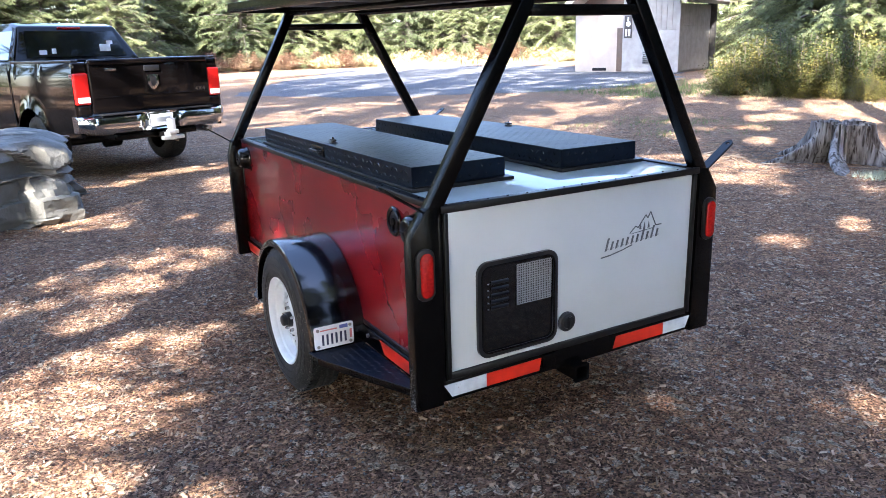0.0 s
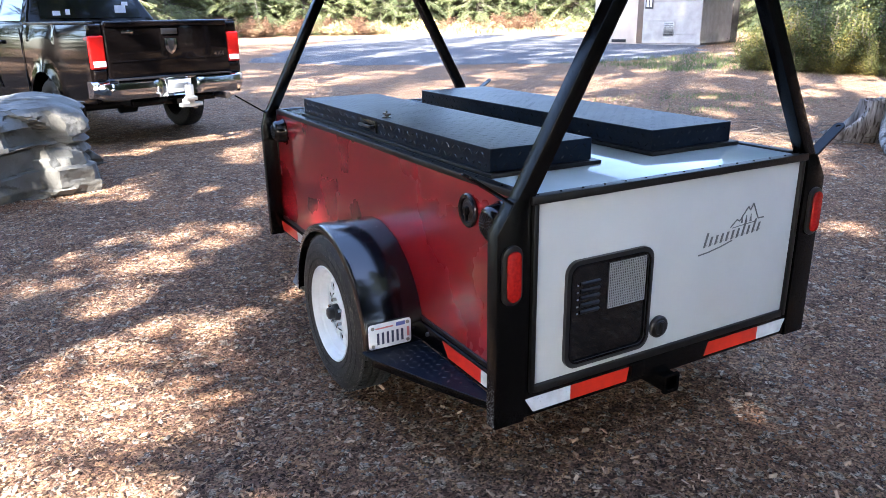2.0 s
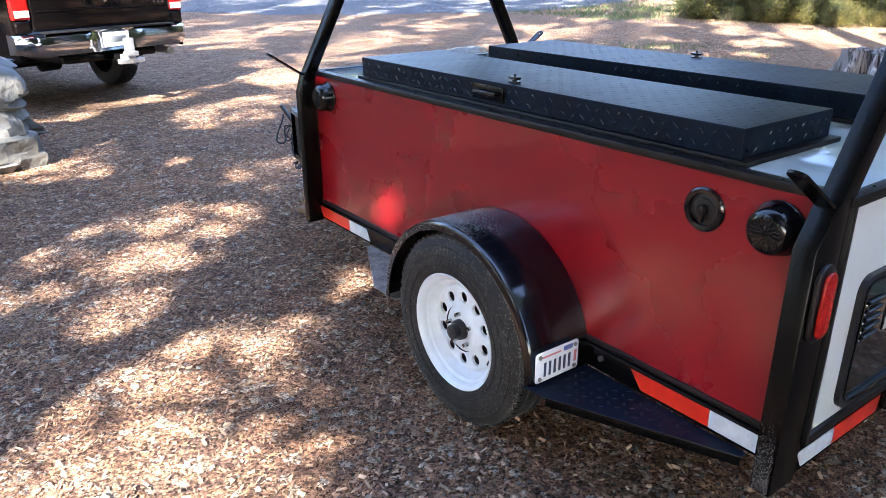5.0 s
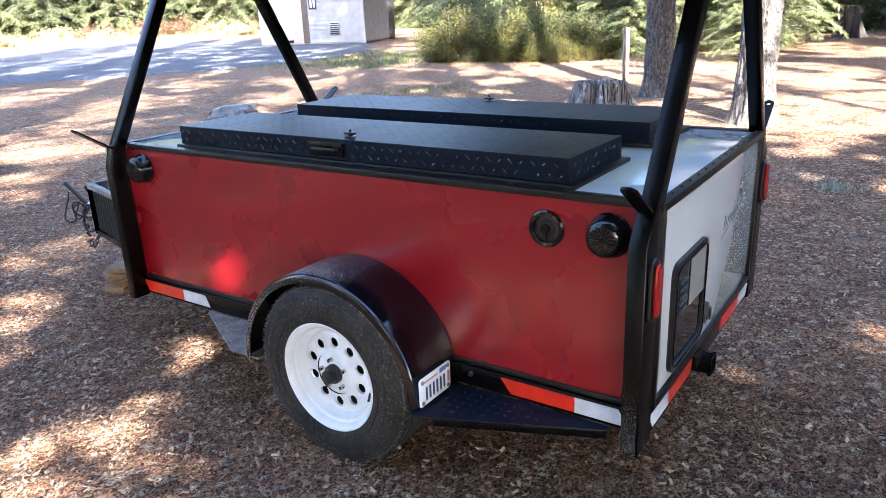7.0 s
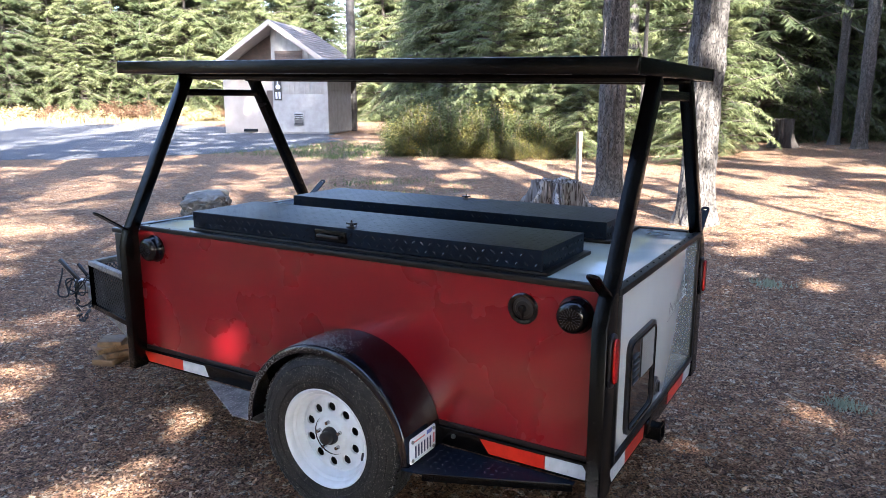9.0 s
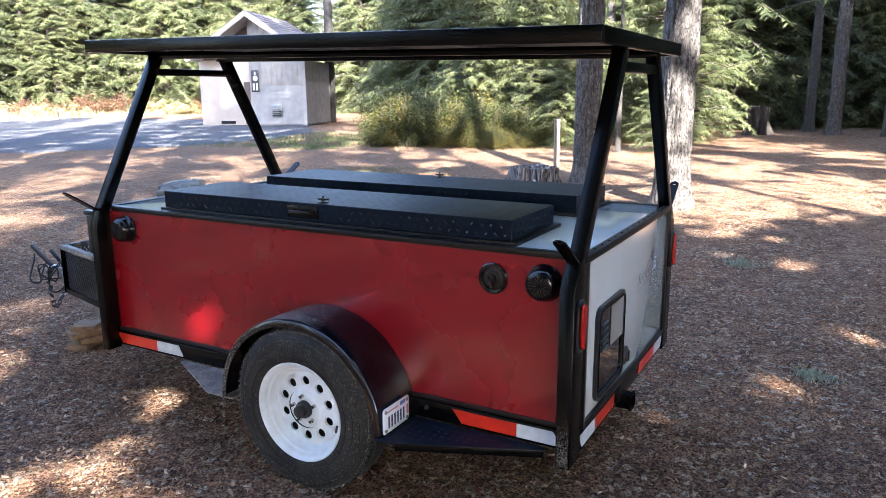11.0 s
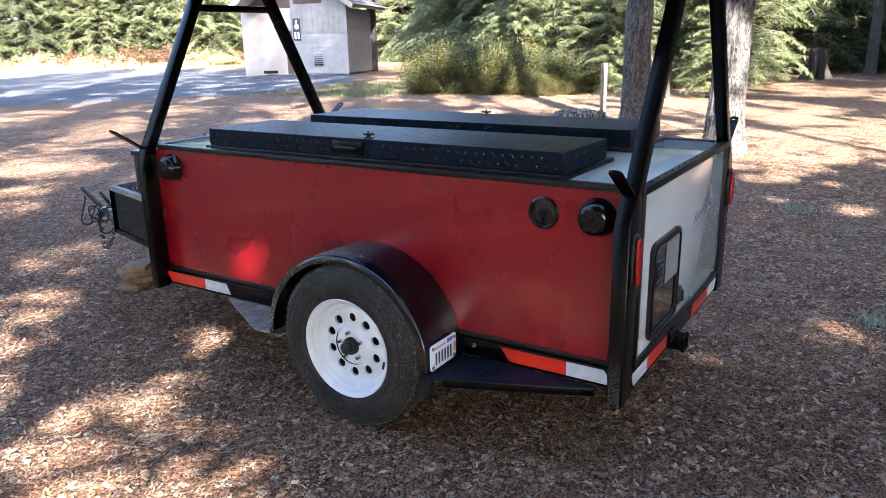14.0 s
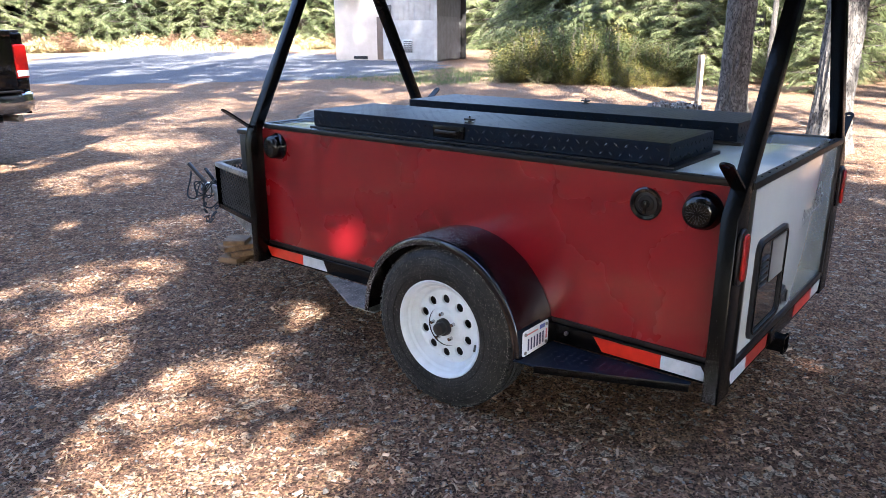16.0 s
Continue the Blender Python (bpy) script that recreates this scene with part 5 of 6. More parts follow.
    for A, B in zip(rows, rows[1:]):
        for k in range(len(prof)):
            bm.faces.new((A[k], A[(k + 1) % len(prof)], B[(k + 1) % len(prof)], B[k]))
    bm.faces.new(rows[0])
    bm.faces.new(rows[-1][::-1])
    bp = part("bumper", bm, M_CHROME, tk, "polished chrome rear bumper")
    part("step_pad", bx(-0.75, 0.75, -0.045, 0.085, 0.829, 0.842, 0.004), M_PLAST2, bp)
    pl = part("licence_plate", bx(-0.152, 0.152, -0.040, -0.034, 0.645, 0.797, 0.003), M_PLATE, bp, "pale licence plate with plain bars")
    part("plate_bar", bx(-0.11, 0.11, -0.0425, -0.0395, 0.69, 0.75, 0.001), M_GRID, pl)
    # hitch and tailpipe
    ht = part("hitch", merge(bx(-0.55, 0.55, 0.10, 0.18, 0.50, 0.57), bx(-0.04, 0.04, -0.10, 0.15, 0.49, 0.56, 0.006)), M_BLACK, tk)
    bmn = part("ball_mount", merge(bar((0.0, -0.04, 0.53), (0.0, -0.24, 0.53), 0.06, 0.06, 0.006), bx(-0.042, 0.042, -0.28, -0.21, 0.47, 0.74, 0.008),
                                   bar((-0.14, -0.24, 0.50), (0.15, -0.24, 0.50), 0.075, 0.05, 0.010), bx(-0.07, 0.07, -0.30, -0.22, 0.55, 0.60, 0.01)), M_SUNLIT_ALLOY, ht, "adjustable ball mount in a sunlit tone")
    part("ball", lathe([(0.44, 0.0), (0.445, 0.018), (0.46, 0.027), (0.475, 0.024), (0.49, 0.014), (0.50, 0.014)], 20, "Z", (0.06, -0.235, 0)), M_CHROME, bmn)
    part("tailpipe", rod((0.62, 0.30, 0.55), (0.68, -0.02, 0.53), 0.042, 20), M_STEEL, tk)
    part("rear_axle", merge(rod((-0.72, wy, wz), (0.72, wy, wz), 0.055, 16), lathe([(-0.13, 0.05), (-0.10, 0.13), (0.10, 0.13), (0.13, 0.05)], 20, "X", (0, wy, wz))), M_TRIM, tk)
    part("spare_tyre", lathe([(0.56, 0.0), (0.56, 0.30), (0.62, 0.34), (0.72, 0.34), (0.73, 0.0)], 32, "Z", (0, 0.62, 0)), M_RUB, tk)
    part("chassis", bx(-0.45, 0.45, 0.2, 5.2, 0.48, 0.60), M_TRIM, tk)
    # cab and nose
    cab = part("cab_side", skin(1.99, 5.65, 90, lambda y: 1.375 if y < 4.1 else 1.375 - 0.10 * (y - 4.1), -1), M_TRUCK, tk, "dark crew cab side")
    part("cab_side", skin(1.99, 5.65, 90, lambda y: 1.375 if y < 4.1 else 1.375 - 0.10 * (y - 4.1), 1), M_TRUCK, tk, "dark crew cab side")
    roof = [(2.02, 1.37), (2.28, 1.86), (2.55, 1.915), (3.35, 1.915), (3.65, 1.86), (4.22, 1.36)]

    def section(y, z):
        return W - 0.10 - 0.24 * max(0, (z - 1.37) / 0.55)
    bm = bmesh.new()
    L = [bm.verts.new((-section(y, z), y, z)) for y, z in roof]
    R = [bm.verts.new((section(y, z), y, z)) for y, z in roof]
    for i in range(len(roof) - 1):
        bm.faces.new((L[i], L[i + 1], R[i + 1], R[i]))
    bm.faces.new(L[::-1])
    bm.faces.new(R)
    bm.faces.new((L[0], R[0], R[-1], L[-1]))
    bmesh.ops.recalc_face_normals(bm, faces=bm.faces)
    bmesh.ops.bevel(bm, geom=bm.edges[:], offset=0.035, segments=3, affect="EDGES", profile=0.5)
    gh = part("cab_roof", bm, M_TRUCK, tk)
    rw = [Vector((-0.70, 2.045, 1.43)), Vector((0.70, 2.045, 1.43)), Vector((0.62, 2.232, 1.79)), Vector((-0.62, 2.232, 1.79))]
    nrm = Vector((0, -0.36, 0.187)).normalized() * 0.008
    bm = bmesh.new()
    A = [bm.verts.new(p + nrm * 0.2) for p in rw]
    B = [bm.verts.new(p + nrm) for p in rw]
    bm.faces.new(B)
    for i in range(4):
        bm.faces.new((A[i], A[(i + 1) % 4], B[(i + 1) % 4], B[i]))
    gl = part("rear_window", bm, M_GLASS, gh, "dark tinted rear window", smooth=False)
    for x, z, w, h in ((0.40, 1.50, 0.16, 0.10), (0.50, 1.60, 0.09, 0.05), (-0.48, 1.47, 0.10, 0.06), (-0.33, 1.48, 0.06, 0.07)):
        y = 2.045 + (z - 1.43) * 0.52 - 0.012
        part("sticker", bx(x - w / 2, x + w / 2, y - 0.003, y, z, z + h, 0.001), M_PLATE, gl, "pale window sticker")
    part("brake_light", bx(-0.16, 0.16, 2.245, 2.275, 1.815, 1.85, 0.008), M_LENS, gh, "red high brake light")
    for sx in (-1, 1):
        for y0, y1 in ((2.34, 2.98), (3.06, 3.80)):
            bm = bmesh.new()
            pts = [(y0 - (0.12 if y0 < 2.5 else 0), 1.41), (y1 + (0.12 if y0 > 2.5 else 0), 1.41), (y1 - (0.14 if y0 > 2.5 else 0), 1.80), (y0 + 0.02, 1.80)]
            F = [bm.verts.new((sx * (section(y, z) + 0.006), y, z)) for y, z in pts]
            G = [bm.verts.new((sx * (section(y, z) - 0.01), y, z)) for y, z in pts]
            bm.faces.new(F)
            for i in range(4):
                bm.faces.new((F[i], F[(i + 1) % 4], G[(i + 1) % 4], G[i]))
            part("side_window", bm, M_GLASS, gh, smooth=False)
        for y in (2.02, 3.02, 3.98):
            part("door_gap", bx(*sorted((sx * (W - 0.012), sx * (W + 0.0015))), y - 0.006, y + 0.006, 0.62, 1.33, 0), M_DARK, cab)
        for y in (2.72, 3.68):
            part("door_handle", bx(*sorted((sx * (W - 0.01), sx * (W + 0.03))), y - 0.10, y + 0.08, 1.16, 1.20, 0.012), M_TRUCK, cab)
    part("hood", bx(-0.90, 0.90, 4.0, 5.62, 1.12, 1.30, 0.08, 4), M_TRUCK, tk)
    part("firewall", bx(-0.88, 0.88, 2.06, 4.1, 0.60, 1.36, 0.02), M_DARK, tk)
    part("front_end", bx(-0.95, 0.95, 5.50, 5.72, 0.60, 1.22, 0.06, 3), M_CHROME, tk)


    tk.scale = (1.025, 1.0, 1.0)
    for o in tk.children_recursive:
        if o.type == "MESH" and o.name.split(".")[0] not in ("tyre", "rim", "wheel", "spoke_gap"):
            for v in o.data.vertices:
                v.co.z = lift(v.co.z)
        elif o.type == "FONT":
            o.location.z = lift(o.location.z)


pickup()


# ---- hut ----
def hut():
    # local x along the front, y back from the front, origin at the front right corner of the siding wall
    front = Vector((-0.36, 0.933))
    e = thing("toilet_hut", (26.64, 24.5, 0), 0, "pale sided rest hut with shake gable roof by the forest", "hut")
    e.rotation_euler = (0, 0, math.atan2(-front.y, -front.x))
    # x runs from the left end (0 at the porch side) to the right corner
    Wd, D, E_, Ap, RX, FX = 5.6, 4.6, 3.05, 5.30, 3.10, 2.85

    def L(x):
        return x - Wd
    w1 = part("wall", bx(L(FX), L(Wd), 0.0, 0.16, 0, E_, 0.01), M_SIDING, e, "pale painted front wall")
    part("wall", bx(L(Wd - 0.16), L(Wd), 0.162, D, 0, E_, 0.01), M_SIDING, e, "pale lap sided end wall")
    part("wall", bx(L(0.0), L(FX), 0.6, 0.76, 0, E_ + 0.1, 0.01), M_BEIGE, e, "beige porch wall")
    part("wall", bx(L(FX), L(FX + 0.16), 0.162, 0.598, 0, E_ + 0.1, 0.01), M_BEIGE, e, "beige porch return wall")
    part("wall", bx(L(0.0), L(0.16), 0.762, D, 0, E_, 0.01), M_BEIGE, e)
    part("wall", bx(L(0.162), L(Wd - 0.162), D - 0.16, D, 0, E_, 0.01), M_SIDING, e)
    # lap boards on the lower half, upright boards above
    for k in range(9):
        z = 0.10 + k * 0.20
        bm = prism([(-0.005, z), (-0.045, z), (-0.018, z + 0.197), (-0.005, z + 0.197)], L(FX + 0.04), L(Wd - 0.04), "X")
        part("lap_board", bm, M_SIDING, w1, smooth=False)
    for k in range(10):
        z = 0.10 + k * 0.20
        part("lap_board", prism([(L(Wd + 0.005), z), (L(Wd + 0.045), z), (L(Wd + 0.018), z + 0.197), (L(Wd + 0.005), z + 0.197)], 0.05, D - 0.03, "Y"), M_SIDING, w1, smooth=False)
    for k in range(17):
        y = 0.06 + k * 0.265
        part("upright_board", bx(L(Wd + 0.004), L(Wd + 0.024), y, y + 0.250, 2.12, E_ + 0.02, 0.006), M_SIDING, w1)
    for k in range(10):
        x = FX + 0.04 + k * 0.268
        zt = Ap - 0.30 - 2.1 / 3.1 * abs(x + 0.13 - RX)
        part("upright_board", bx(L(x), L(x + 0.255), -0.022, -0.002, 1.93, zt, 0.006), M_SIDING, w1)
    # gable infill
    part("gable_wall", prism([(L(FX + 0.005), E_ + 0.002), (L(Wd - 0.002), E_ + 0.002), (L(Wd - 0.002), E_ + 0.30), (L(RX), Ap - 0.22), (L(FX + 0.005), Ap - 0.40)], 0.01, 0.15, "Y"), M_SIDING, e, smooth=False)
    # porch gable drawn brown: the shade under the eave put into its colour
    part("gable_wall", prism([(L(0.0), E_ + 0.102), (L(FX), E_ + 0.102), (L(FX), Ap - 0.40), (L(0.0), E_ + 0.15)], 0.62, 0.74, "Y"), M_BROWN, e, smooth=False)
    lv = part("louvre_vent", bx(L(3.05), L(4.45), -0.045, -0.024, 3.30, 3.95, 0.01), M_BROWN, w1, "dark gable vent")
    for k in range(7):
        part("vent_slat", bx(L(3.10), L(4.40), -0.062, -0.0455, 3.36 + k * 0.08, 3.40 + k * 0.08, 0.004), M_BROWN, lv)
    vt = part("floor_vent", bx(L(3.92), L(4.42), -0.075, -0.046, 0.42, 1.04, 0.01), M_STEEL, w1, "grey metal floor vent")
    for k in range(6):
        part("vent_slat", bx(L(3.96), L(4.38), -0.085, -0.0755, 0.48 + k * 0.09, 0.52 + k * 0.09, 0.003), M_TRIM, vt)
    part("corner_board", bx(L(Wd - 0.10), L(Wd + 0.06), -0.05, -0.044, 0.02, E_ - 0.02, 0.0), M_SIDING, w1)
    part("porch_vent", bx(L(1.0), L(1.75), 0.56, 0.598, 0.08, 0.22, 0.005), M_DARK, e)
    # brown strip: the doorway edge's shade put into colour
    part("door_frame", bx(L(FX - 0.55), L(FX - 0.06), 0.55, 0.598, 0.05, 2.1, 0.01), M_BROWN, e, "brown strip for the shade at the doorway edge")
    # sign with plain blocks
    sg = part("sign", bx(L(2.96), L(3.34), -0.075, -0.05, 1.62, 2.64, 0.01), M_SIGN, w1, "brown sign with plain pale blocks")
    part("sign_mark", prism(circle(L(3.16), 2.26, 0.12, 16), -0.080, -0.0755, "Y"), M_SIGNW, sg, smooth=False)
    part("sign_mark", bx(L(3.11), L(3.19), -0.080, -0.0755, 2.40, 2.56, 0.01), M_SIGNW, sg)
    part("sign_mark", bx(L(3.02), L(3.12), -0.080, -0.0755, 1.70, 2.02, 0.01), M_SIGNW, sg)
    part("sign_mark", bx(L(3.18), L(3.28), -0.080, -0.0755, 1.70, 2.02, 0.01), M_SIGNW, sg)
    # roof: two slopes of shakes with an overhang
    for s in (-1, 1):
        ridge = Vector((L(RX), 0, Ap))
        eave = Vector((L(RX) + s * 3.1, 0, Ap - 2.1))
        sl = (eave - ridge)
        n = Vector((-sl.z * s, 0, sl.x * s)).normalized() * s * s
        if n.z < 0:
            n = -n
        y0, y1 = -0.75, D + 0.4
        q = [ridge + Vector((0, y0, 0)), ridge + Vector((0, y1, 0)), eave + Vector((0, y1, 0)), eave + Vector((0, y0, 0))]
        bm = bmesh.new()
        T = [bm.verts.new(p) for p in q]
        U = [bm.verts.new(p - n * 0.14) for p in q]
        bm.faces.new(T)
        bm.faces.new(U[::-1])
        for i in range(4):
            bm.faces.new((T[i], T[(i + 1) % 4], U[(i + 1) % 4], U[i]))
        rf = part("roof", bm, M_BEIGE if s < 0 else M_SIDING, e, "gable roof slope", smooth=False)
        rnd = random.Random(9)
        d = sl.normalized()
        if s > 0:
            rows = 14
            for r in range(rows):
                a = ridge + d * (sl.length * r / rows)
                b = ridge + d * (sl.length * (r + 1.12) / rows)
                y = y0
                while y < y1 - 0.05:
                    w = min(rnd.uniform(0.28, 0.52), y1 - y)
                    lift = rnd.uniform(0.0, 0.015)
                    bm = bmesh.new()
                    P = [a + Vector((0, y, 0)) + n * 0.006, a + Vector((0, y + w - 0.02, 0)) + n * 0.006, b + Vector((0, y + w - 0.02, 0)) + n * (0.035 + lift), b + Vector((0, y, 0)) + n * (0.035 + lift)]
                    A = [bm.verts.new(p) for p in P]
                    B = [bm.verts.new(p - n * 0.02) for p in P]
                    bm.faces.new(A)
                    bm.faces.new(B[::-1])
                    for i in range(4):
                        bm.faces.new((A[i], A[(i + 1) % 4], B[(i + 1) % 4], B[i]))
                    part("shake", bm, M_SHAKE, rf, smooth=False)
                    y += w
        else:
            part("shake_layer", prism([(0, 0), (0, 1), (1, 1), (1, 0)], 0, 1, "Z"), M_SHAKE, rf).matrix_local = Matrix(((sl.x, 0, n.x * 0.04, ridge.x + n.x * 0.004), (0, y1 - y0, 0, y0), (sl.z, 0, n.z * 0.04, ridge.z + n.z * 0.004), (0, 0, 0, 1)))
        part("barge_board", bar(ridge + Vector((0, y0 - 0.02, -0.10)), eave + Vector((0, y0 - 0.02, -0.10)), 0.035, 0.22, 0.005), M_BEIGE, rf, "pale barge board")
    pipe = rod((30.55, 26.0, 0), (30.55, 26.0, 12.5), 0.25, 24, 0.20)
    v = part("vent_pipe", pipe, M_STACK, None)
    tagged(v, "tall dark vent pipe beside the hut", "pipe")


hut()


def wooden_post():
    bm = bx(-0.06, 0.06, -0.055, 0.055, -0.05, 1.0, 0.015, 3)
    for v in bm.verts:
        if v.co.z > 0.5:
            v.co.z += 0.04 * (1 - abs(v.co.x) / 0.06)
    p = part("wooden_post", bm, M_GREYWOOD, None)
    p.location = (13.1, 6.68, 0)
    p.rotation_euler = (0, 0.02, 0.5)
    tagged(p, "short weathered wooden post standing near a stump", "post")


wooden_post()


# ---- trees ----
def by_sun(q, perp):
    """A place on the ground: q along the sunlight's way, perp across it."""
    return 0.76 * q - 0.65 * perp, 0.65 * q + 0.76 * perp


# gaps cut in unseen crowns to put sun patches at x, y, half width
GAPS = ((1.655, 4.446, 0.075), (1.14, 4.44, 0.15), (0.0, 2.95, 0.26), (0.26, 2.5, 0.15), (-0.13, 4.0, 0.16), (0.09, 4.8, 0.22), (0.36, 4.15, 0.17), (-0.17, 3.5, 0.15), (0.2, 6.0, 0.2),
        (0.95, 5.75, 0.26), (0.55, 5.35, 0.22), (1.3, 7.2, 0.24), (0.46, 7.4, 0.2), (4.95, 3.48, 0.16), (2.85, 1.64, 0.12), (5.93, 3.44, 0.18), (4.04, 1.22, 0.12), (7.2, 2.6, 0.25), (5.9, 1.7, 0.13),
        (-0.75, 3.0, 0.2), (-0.9, 4.6, 0.2), (1.6, 10.7, 0.3), (2.20, 10.5, 0.24), (3.8, 10.8, 0.4), (-0.4, 1.9, 0.25),
        (10.4, 2.8, 0.7), (14.6, 9.6, 0.8), (13.0, 9.3, 0.5), (15.4, 5.4, 0.7))


def in_gap(x, y, z):
    x, y = x + z * 1.376 * 0.76, y + z * 1.376 * 0.65
    for gx, gy, r in GAPS:
        dq, dp = 0.76 * (x - gx) + 0.65 * (y - gy), -0.65 * (x - gx) + 0.76 * (y - gy)
        if (dq / 1.5) ** 2 + dp ** 2 < (0.76 * r + 0.02) ** 2:
            return True
    return False


def wants_sun(x, y, z):
    """True where unseen crowns are cut away so that chosen ground is sunlit."""
    if in_gap(x, y, z):
        return True
    x, y = x + z * 1.376 * 0.76, y + z * 1.376 * 0.65
    q, p = 0.76 * x + 0.65 * y, -0.65 * x + 0.76 * y
    if -0.5 < p < 3.1 and max(1.7 + 0.855 * p, 3.2 - 1.17 * p) < q < 8.2 or (q - 10.4) ** 2 + (p + 1.5) ** 2 < 1.2 or (q - 4.9) ** 2 + (p - 6.6) ** 2 < 0.6 or 6.6 < q < 13 and 7.2 < p < 10.4:
        return False
    if p < -2.2 and q > 7.4:
        # the open ground beside the two large firs
        n = noise.noise((q * 0.8, p * 2.4, 2.7)) + 0.35 * noise.noise((q * 2.1, p * 4.8, 8.4))
        if p < -8.6:
            return n > 0.26
        if q < 7.9:
            return n > 0.2
        return n > (-0.55 if q < 11.0 else -0.12 if q < 14.5 else -0.16 if q < 19.6 else -0.06 if p < -4.5 else -0.12)
    if p < 1.4 and q < 7.0:
        return q > 3.5 and noise.noise((q * 2.2, p * 3.4, 5.5)) > 0.52
    if (x - 6.0) ** 2 + (y - 9.7) ** 2 < 0.5:
        return False
    if p < 0.5 and q > 15:
        return noise.noise((q * 0.55, p * 1.3, 3.1)) > (0.14 if q > 18.5 else -0.05 if p < -0.8 else 0.2)
    if -2.2 < p < 1.6 and 10.5 < q < 15.4:
        return noise.noise((q * 0.9, p * 2.0, 3.1)) > 0.33
    if q > 12:
        return noise.noise((q * 0.55, p * 1.3, 3.1)) + 0.3 * noise.noise((q * 1.4, p * 3.0, 8.4)) > (-0.12 if q < 20 else 0.25)
    if p > 7.4:
        return noise.noise((q * 0.62, p * 1.05, 3.1)) > 0.1
    n = noise.noise((q * 0.62, p * 1.05, 3.1)) + 0.35 * noise.noise((q * 1.9, p * 3.1, 8.4))
    near = min(1, max(0, (q - 6.5) / 3))
    left = min(1, max(0, (p - 1.1) / 1.0))
    return n > 0.17 - 0.45 * max(near, 0.22 * left)


def conifer(name, seed, H, base, R, trunk_r, needles, dens=1.0, spray=0.34, whorl=0.42, gap=0.52, S=18, bark=None, at_xy=None, slim=1.0):
    """A fir: tapered trunk, drooping limbs with flat sprays of needles. Returns its Empty, built at the origin."""
    rnd = random.Random(seed)
    e = thing(name, (0, 0, 0))
    verts, faces = [], []
    # trunk
    prof = [(0, 1.28), (0.25, 1.12), (0.8, 1.0), (H * 0.3, 0.82), (H * 0.6, 0.52), (H * 0.85, 0.22), (H, 0.03)]
    lean = (rnd.uniform(-0.15, 0.15), rnd.uniform(-0.15, 0.15))
    steps = []
    for (za, ra), (zb, rb) in zip(prof, prof[1:]):
        m = max(2, int((zb - za) / (0.5 if S < 30 or za > 6 else 0.05)))
        steps += [(za + (zb - za) * i / m, ra + (rb - ra) * i / m) for i in range(m)]
    steps.append(prof[-1])
    for z, r in steps:
        for i in range(S):
            a = 2 * math.pi * i / S
            ca, sa = math.cos(a), math.sin(a)
            k = trunk_r * r * (1 + 0.10 * noise.noise((ca * 1.5, sa * 1.5, z * 0.6 + seed)) + 0.05 * noise.noise((ca * 5, sa * 5, z * 1.5)))
            if S > 30:
                # bark plates: ridges broken along the trunk
                k += 0.022 * noise.noise((ca * 9, sa * 9, z * 1.6)) - 0.030 * max(0, 0.22 - abs(noise.noise((ca * 6 + 3, sa * 6, z * 1.1)))) / 0.22 + 0.010 * noise.noise((ca * 20, sa * 20, z * 5))
                k += trunk_r * 0.35 * max(0, 1 - z / 0.55) ** 2 * (0.5 + noise.noise((ca * 1.6, sa * 1.6, seed)))
            verts.append((k * math.cos(a) + lean[0] * z / H, k * math.sin(a) + lean[1] * z / H, z - 0.06))
    for j in range(len(steps) - 1):
        for i in range(S):
            faces.append((j * S + i, j * S + (i + 1) % S, (j + 1) * S + (i + 1) % S, (j + 1) * S + i))
    raw("trunk", verts, faces, bark or M_BARK2, e, "", True)
    # limbs and sprays
    lv, lf, nv, nf = [], [], [], []

    def quad(p, d, w, side, sag):
        k = len(nv)
        # needles are left out wherever a sun patch is wanted below
        if at_xy and rnd.random() > 0.022 and any(wants_sun(at_xy[0] + v.x, at_xy[1] + v.y, v.z) for v in (p, p + d * 0.5 + side * w, p + d * 0.5 - side * w, p + d)):
            return
        mid = p + d * 0.45
        w *= slim
        nv.extend((tuple(p), tuple(mid + side * w + Vector((0, 0, -sag * 0.4))), tuple(p + d + Vector((0, 0, -sag))), tuple(mid - side * w + Vector((0, 0, -sag * 0.4)))))
        nf.append((k, k + 1, k + 2, k + 3))

    z = base
    while z < H - 0.25:
        u = (z - base) / (H - base)
        n = max(3, int(rnd.uniform(4.5, 7.5) * dens))
        a0 = rnd.uniform(0, 6.3)
        for b in range(n):
            a = a0 + 2 * math.pi * b / n + rnd.uniform(-0.35, 0.35)
            ln = R * ((1 - u) ** 0.85) * rnd.uniform(0.55, 1.1) + 0.2
            if u < 0.12:
                ln *= 0.55 + 3.5 * u
            out = Vector((math.cos(a), math.sin(a), 0))
            rise = rnd.uniform(-0.25, 0.30) + 0.35 * u
            droop = rnd.uniform(0.12, 0.62) * (1 - 0.6 * u)
            p0 = Vector((lean[0] * z / H, lean[1] * z / H, z + rnd.uniform(-0.4, 0.4) * min(1, (z - base) / 2 + 0.2)))

            def at(s):
                return p0 + out * (ln * s) + Vector((0, 0, ln * (rise * s - droop * s * s)))
            r = 0.012 + 0.008 * ln
            k = len(lv)
            spots = [(at_xy[0] + v.x, at_xy[1] + v.y, v.z) for v in (at(0.2), at(0.4), at(0.6), at(0.8), at(1))] if at_xy else []
            bare = any(in_gap(*v) for v in spots) or sum(0.76 * v[1] - 0.65 * v[0] < -2.2 and wants_sun(*v) for v in spots) > 2
            for s, rr in () if bare else ((0, r * 1.5), (0.5, r * 0.8), (1, r * 0.15)):
                c = at(s)
                sd = Vector((-out.y, out.x, 0))
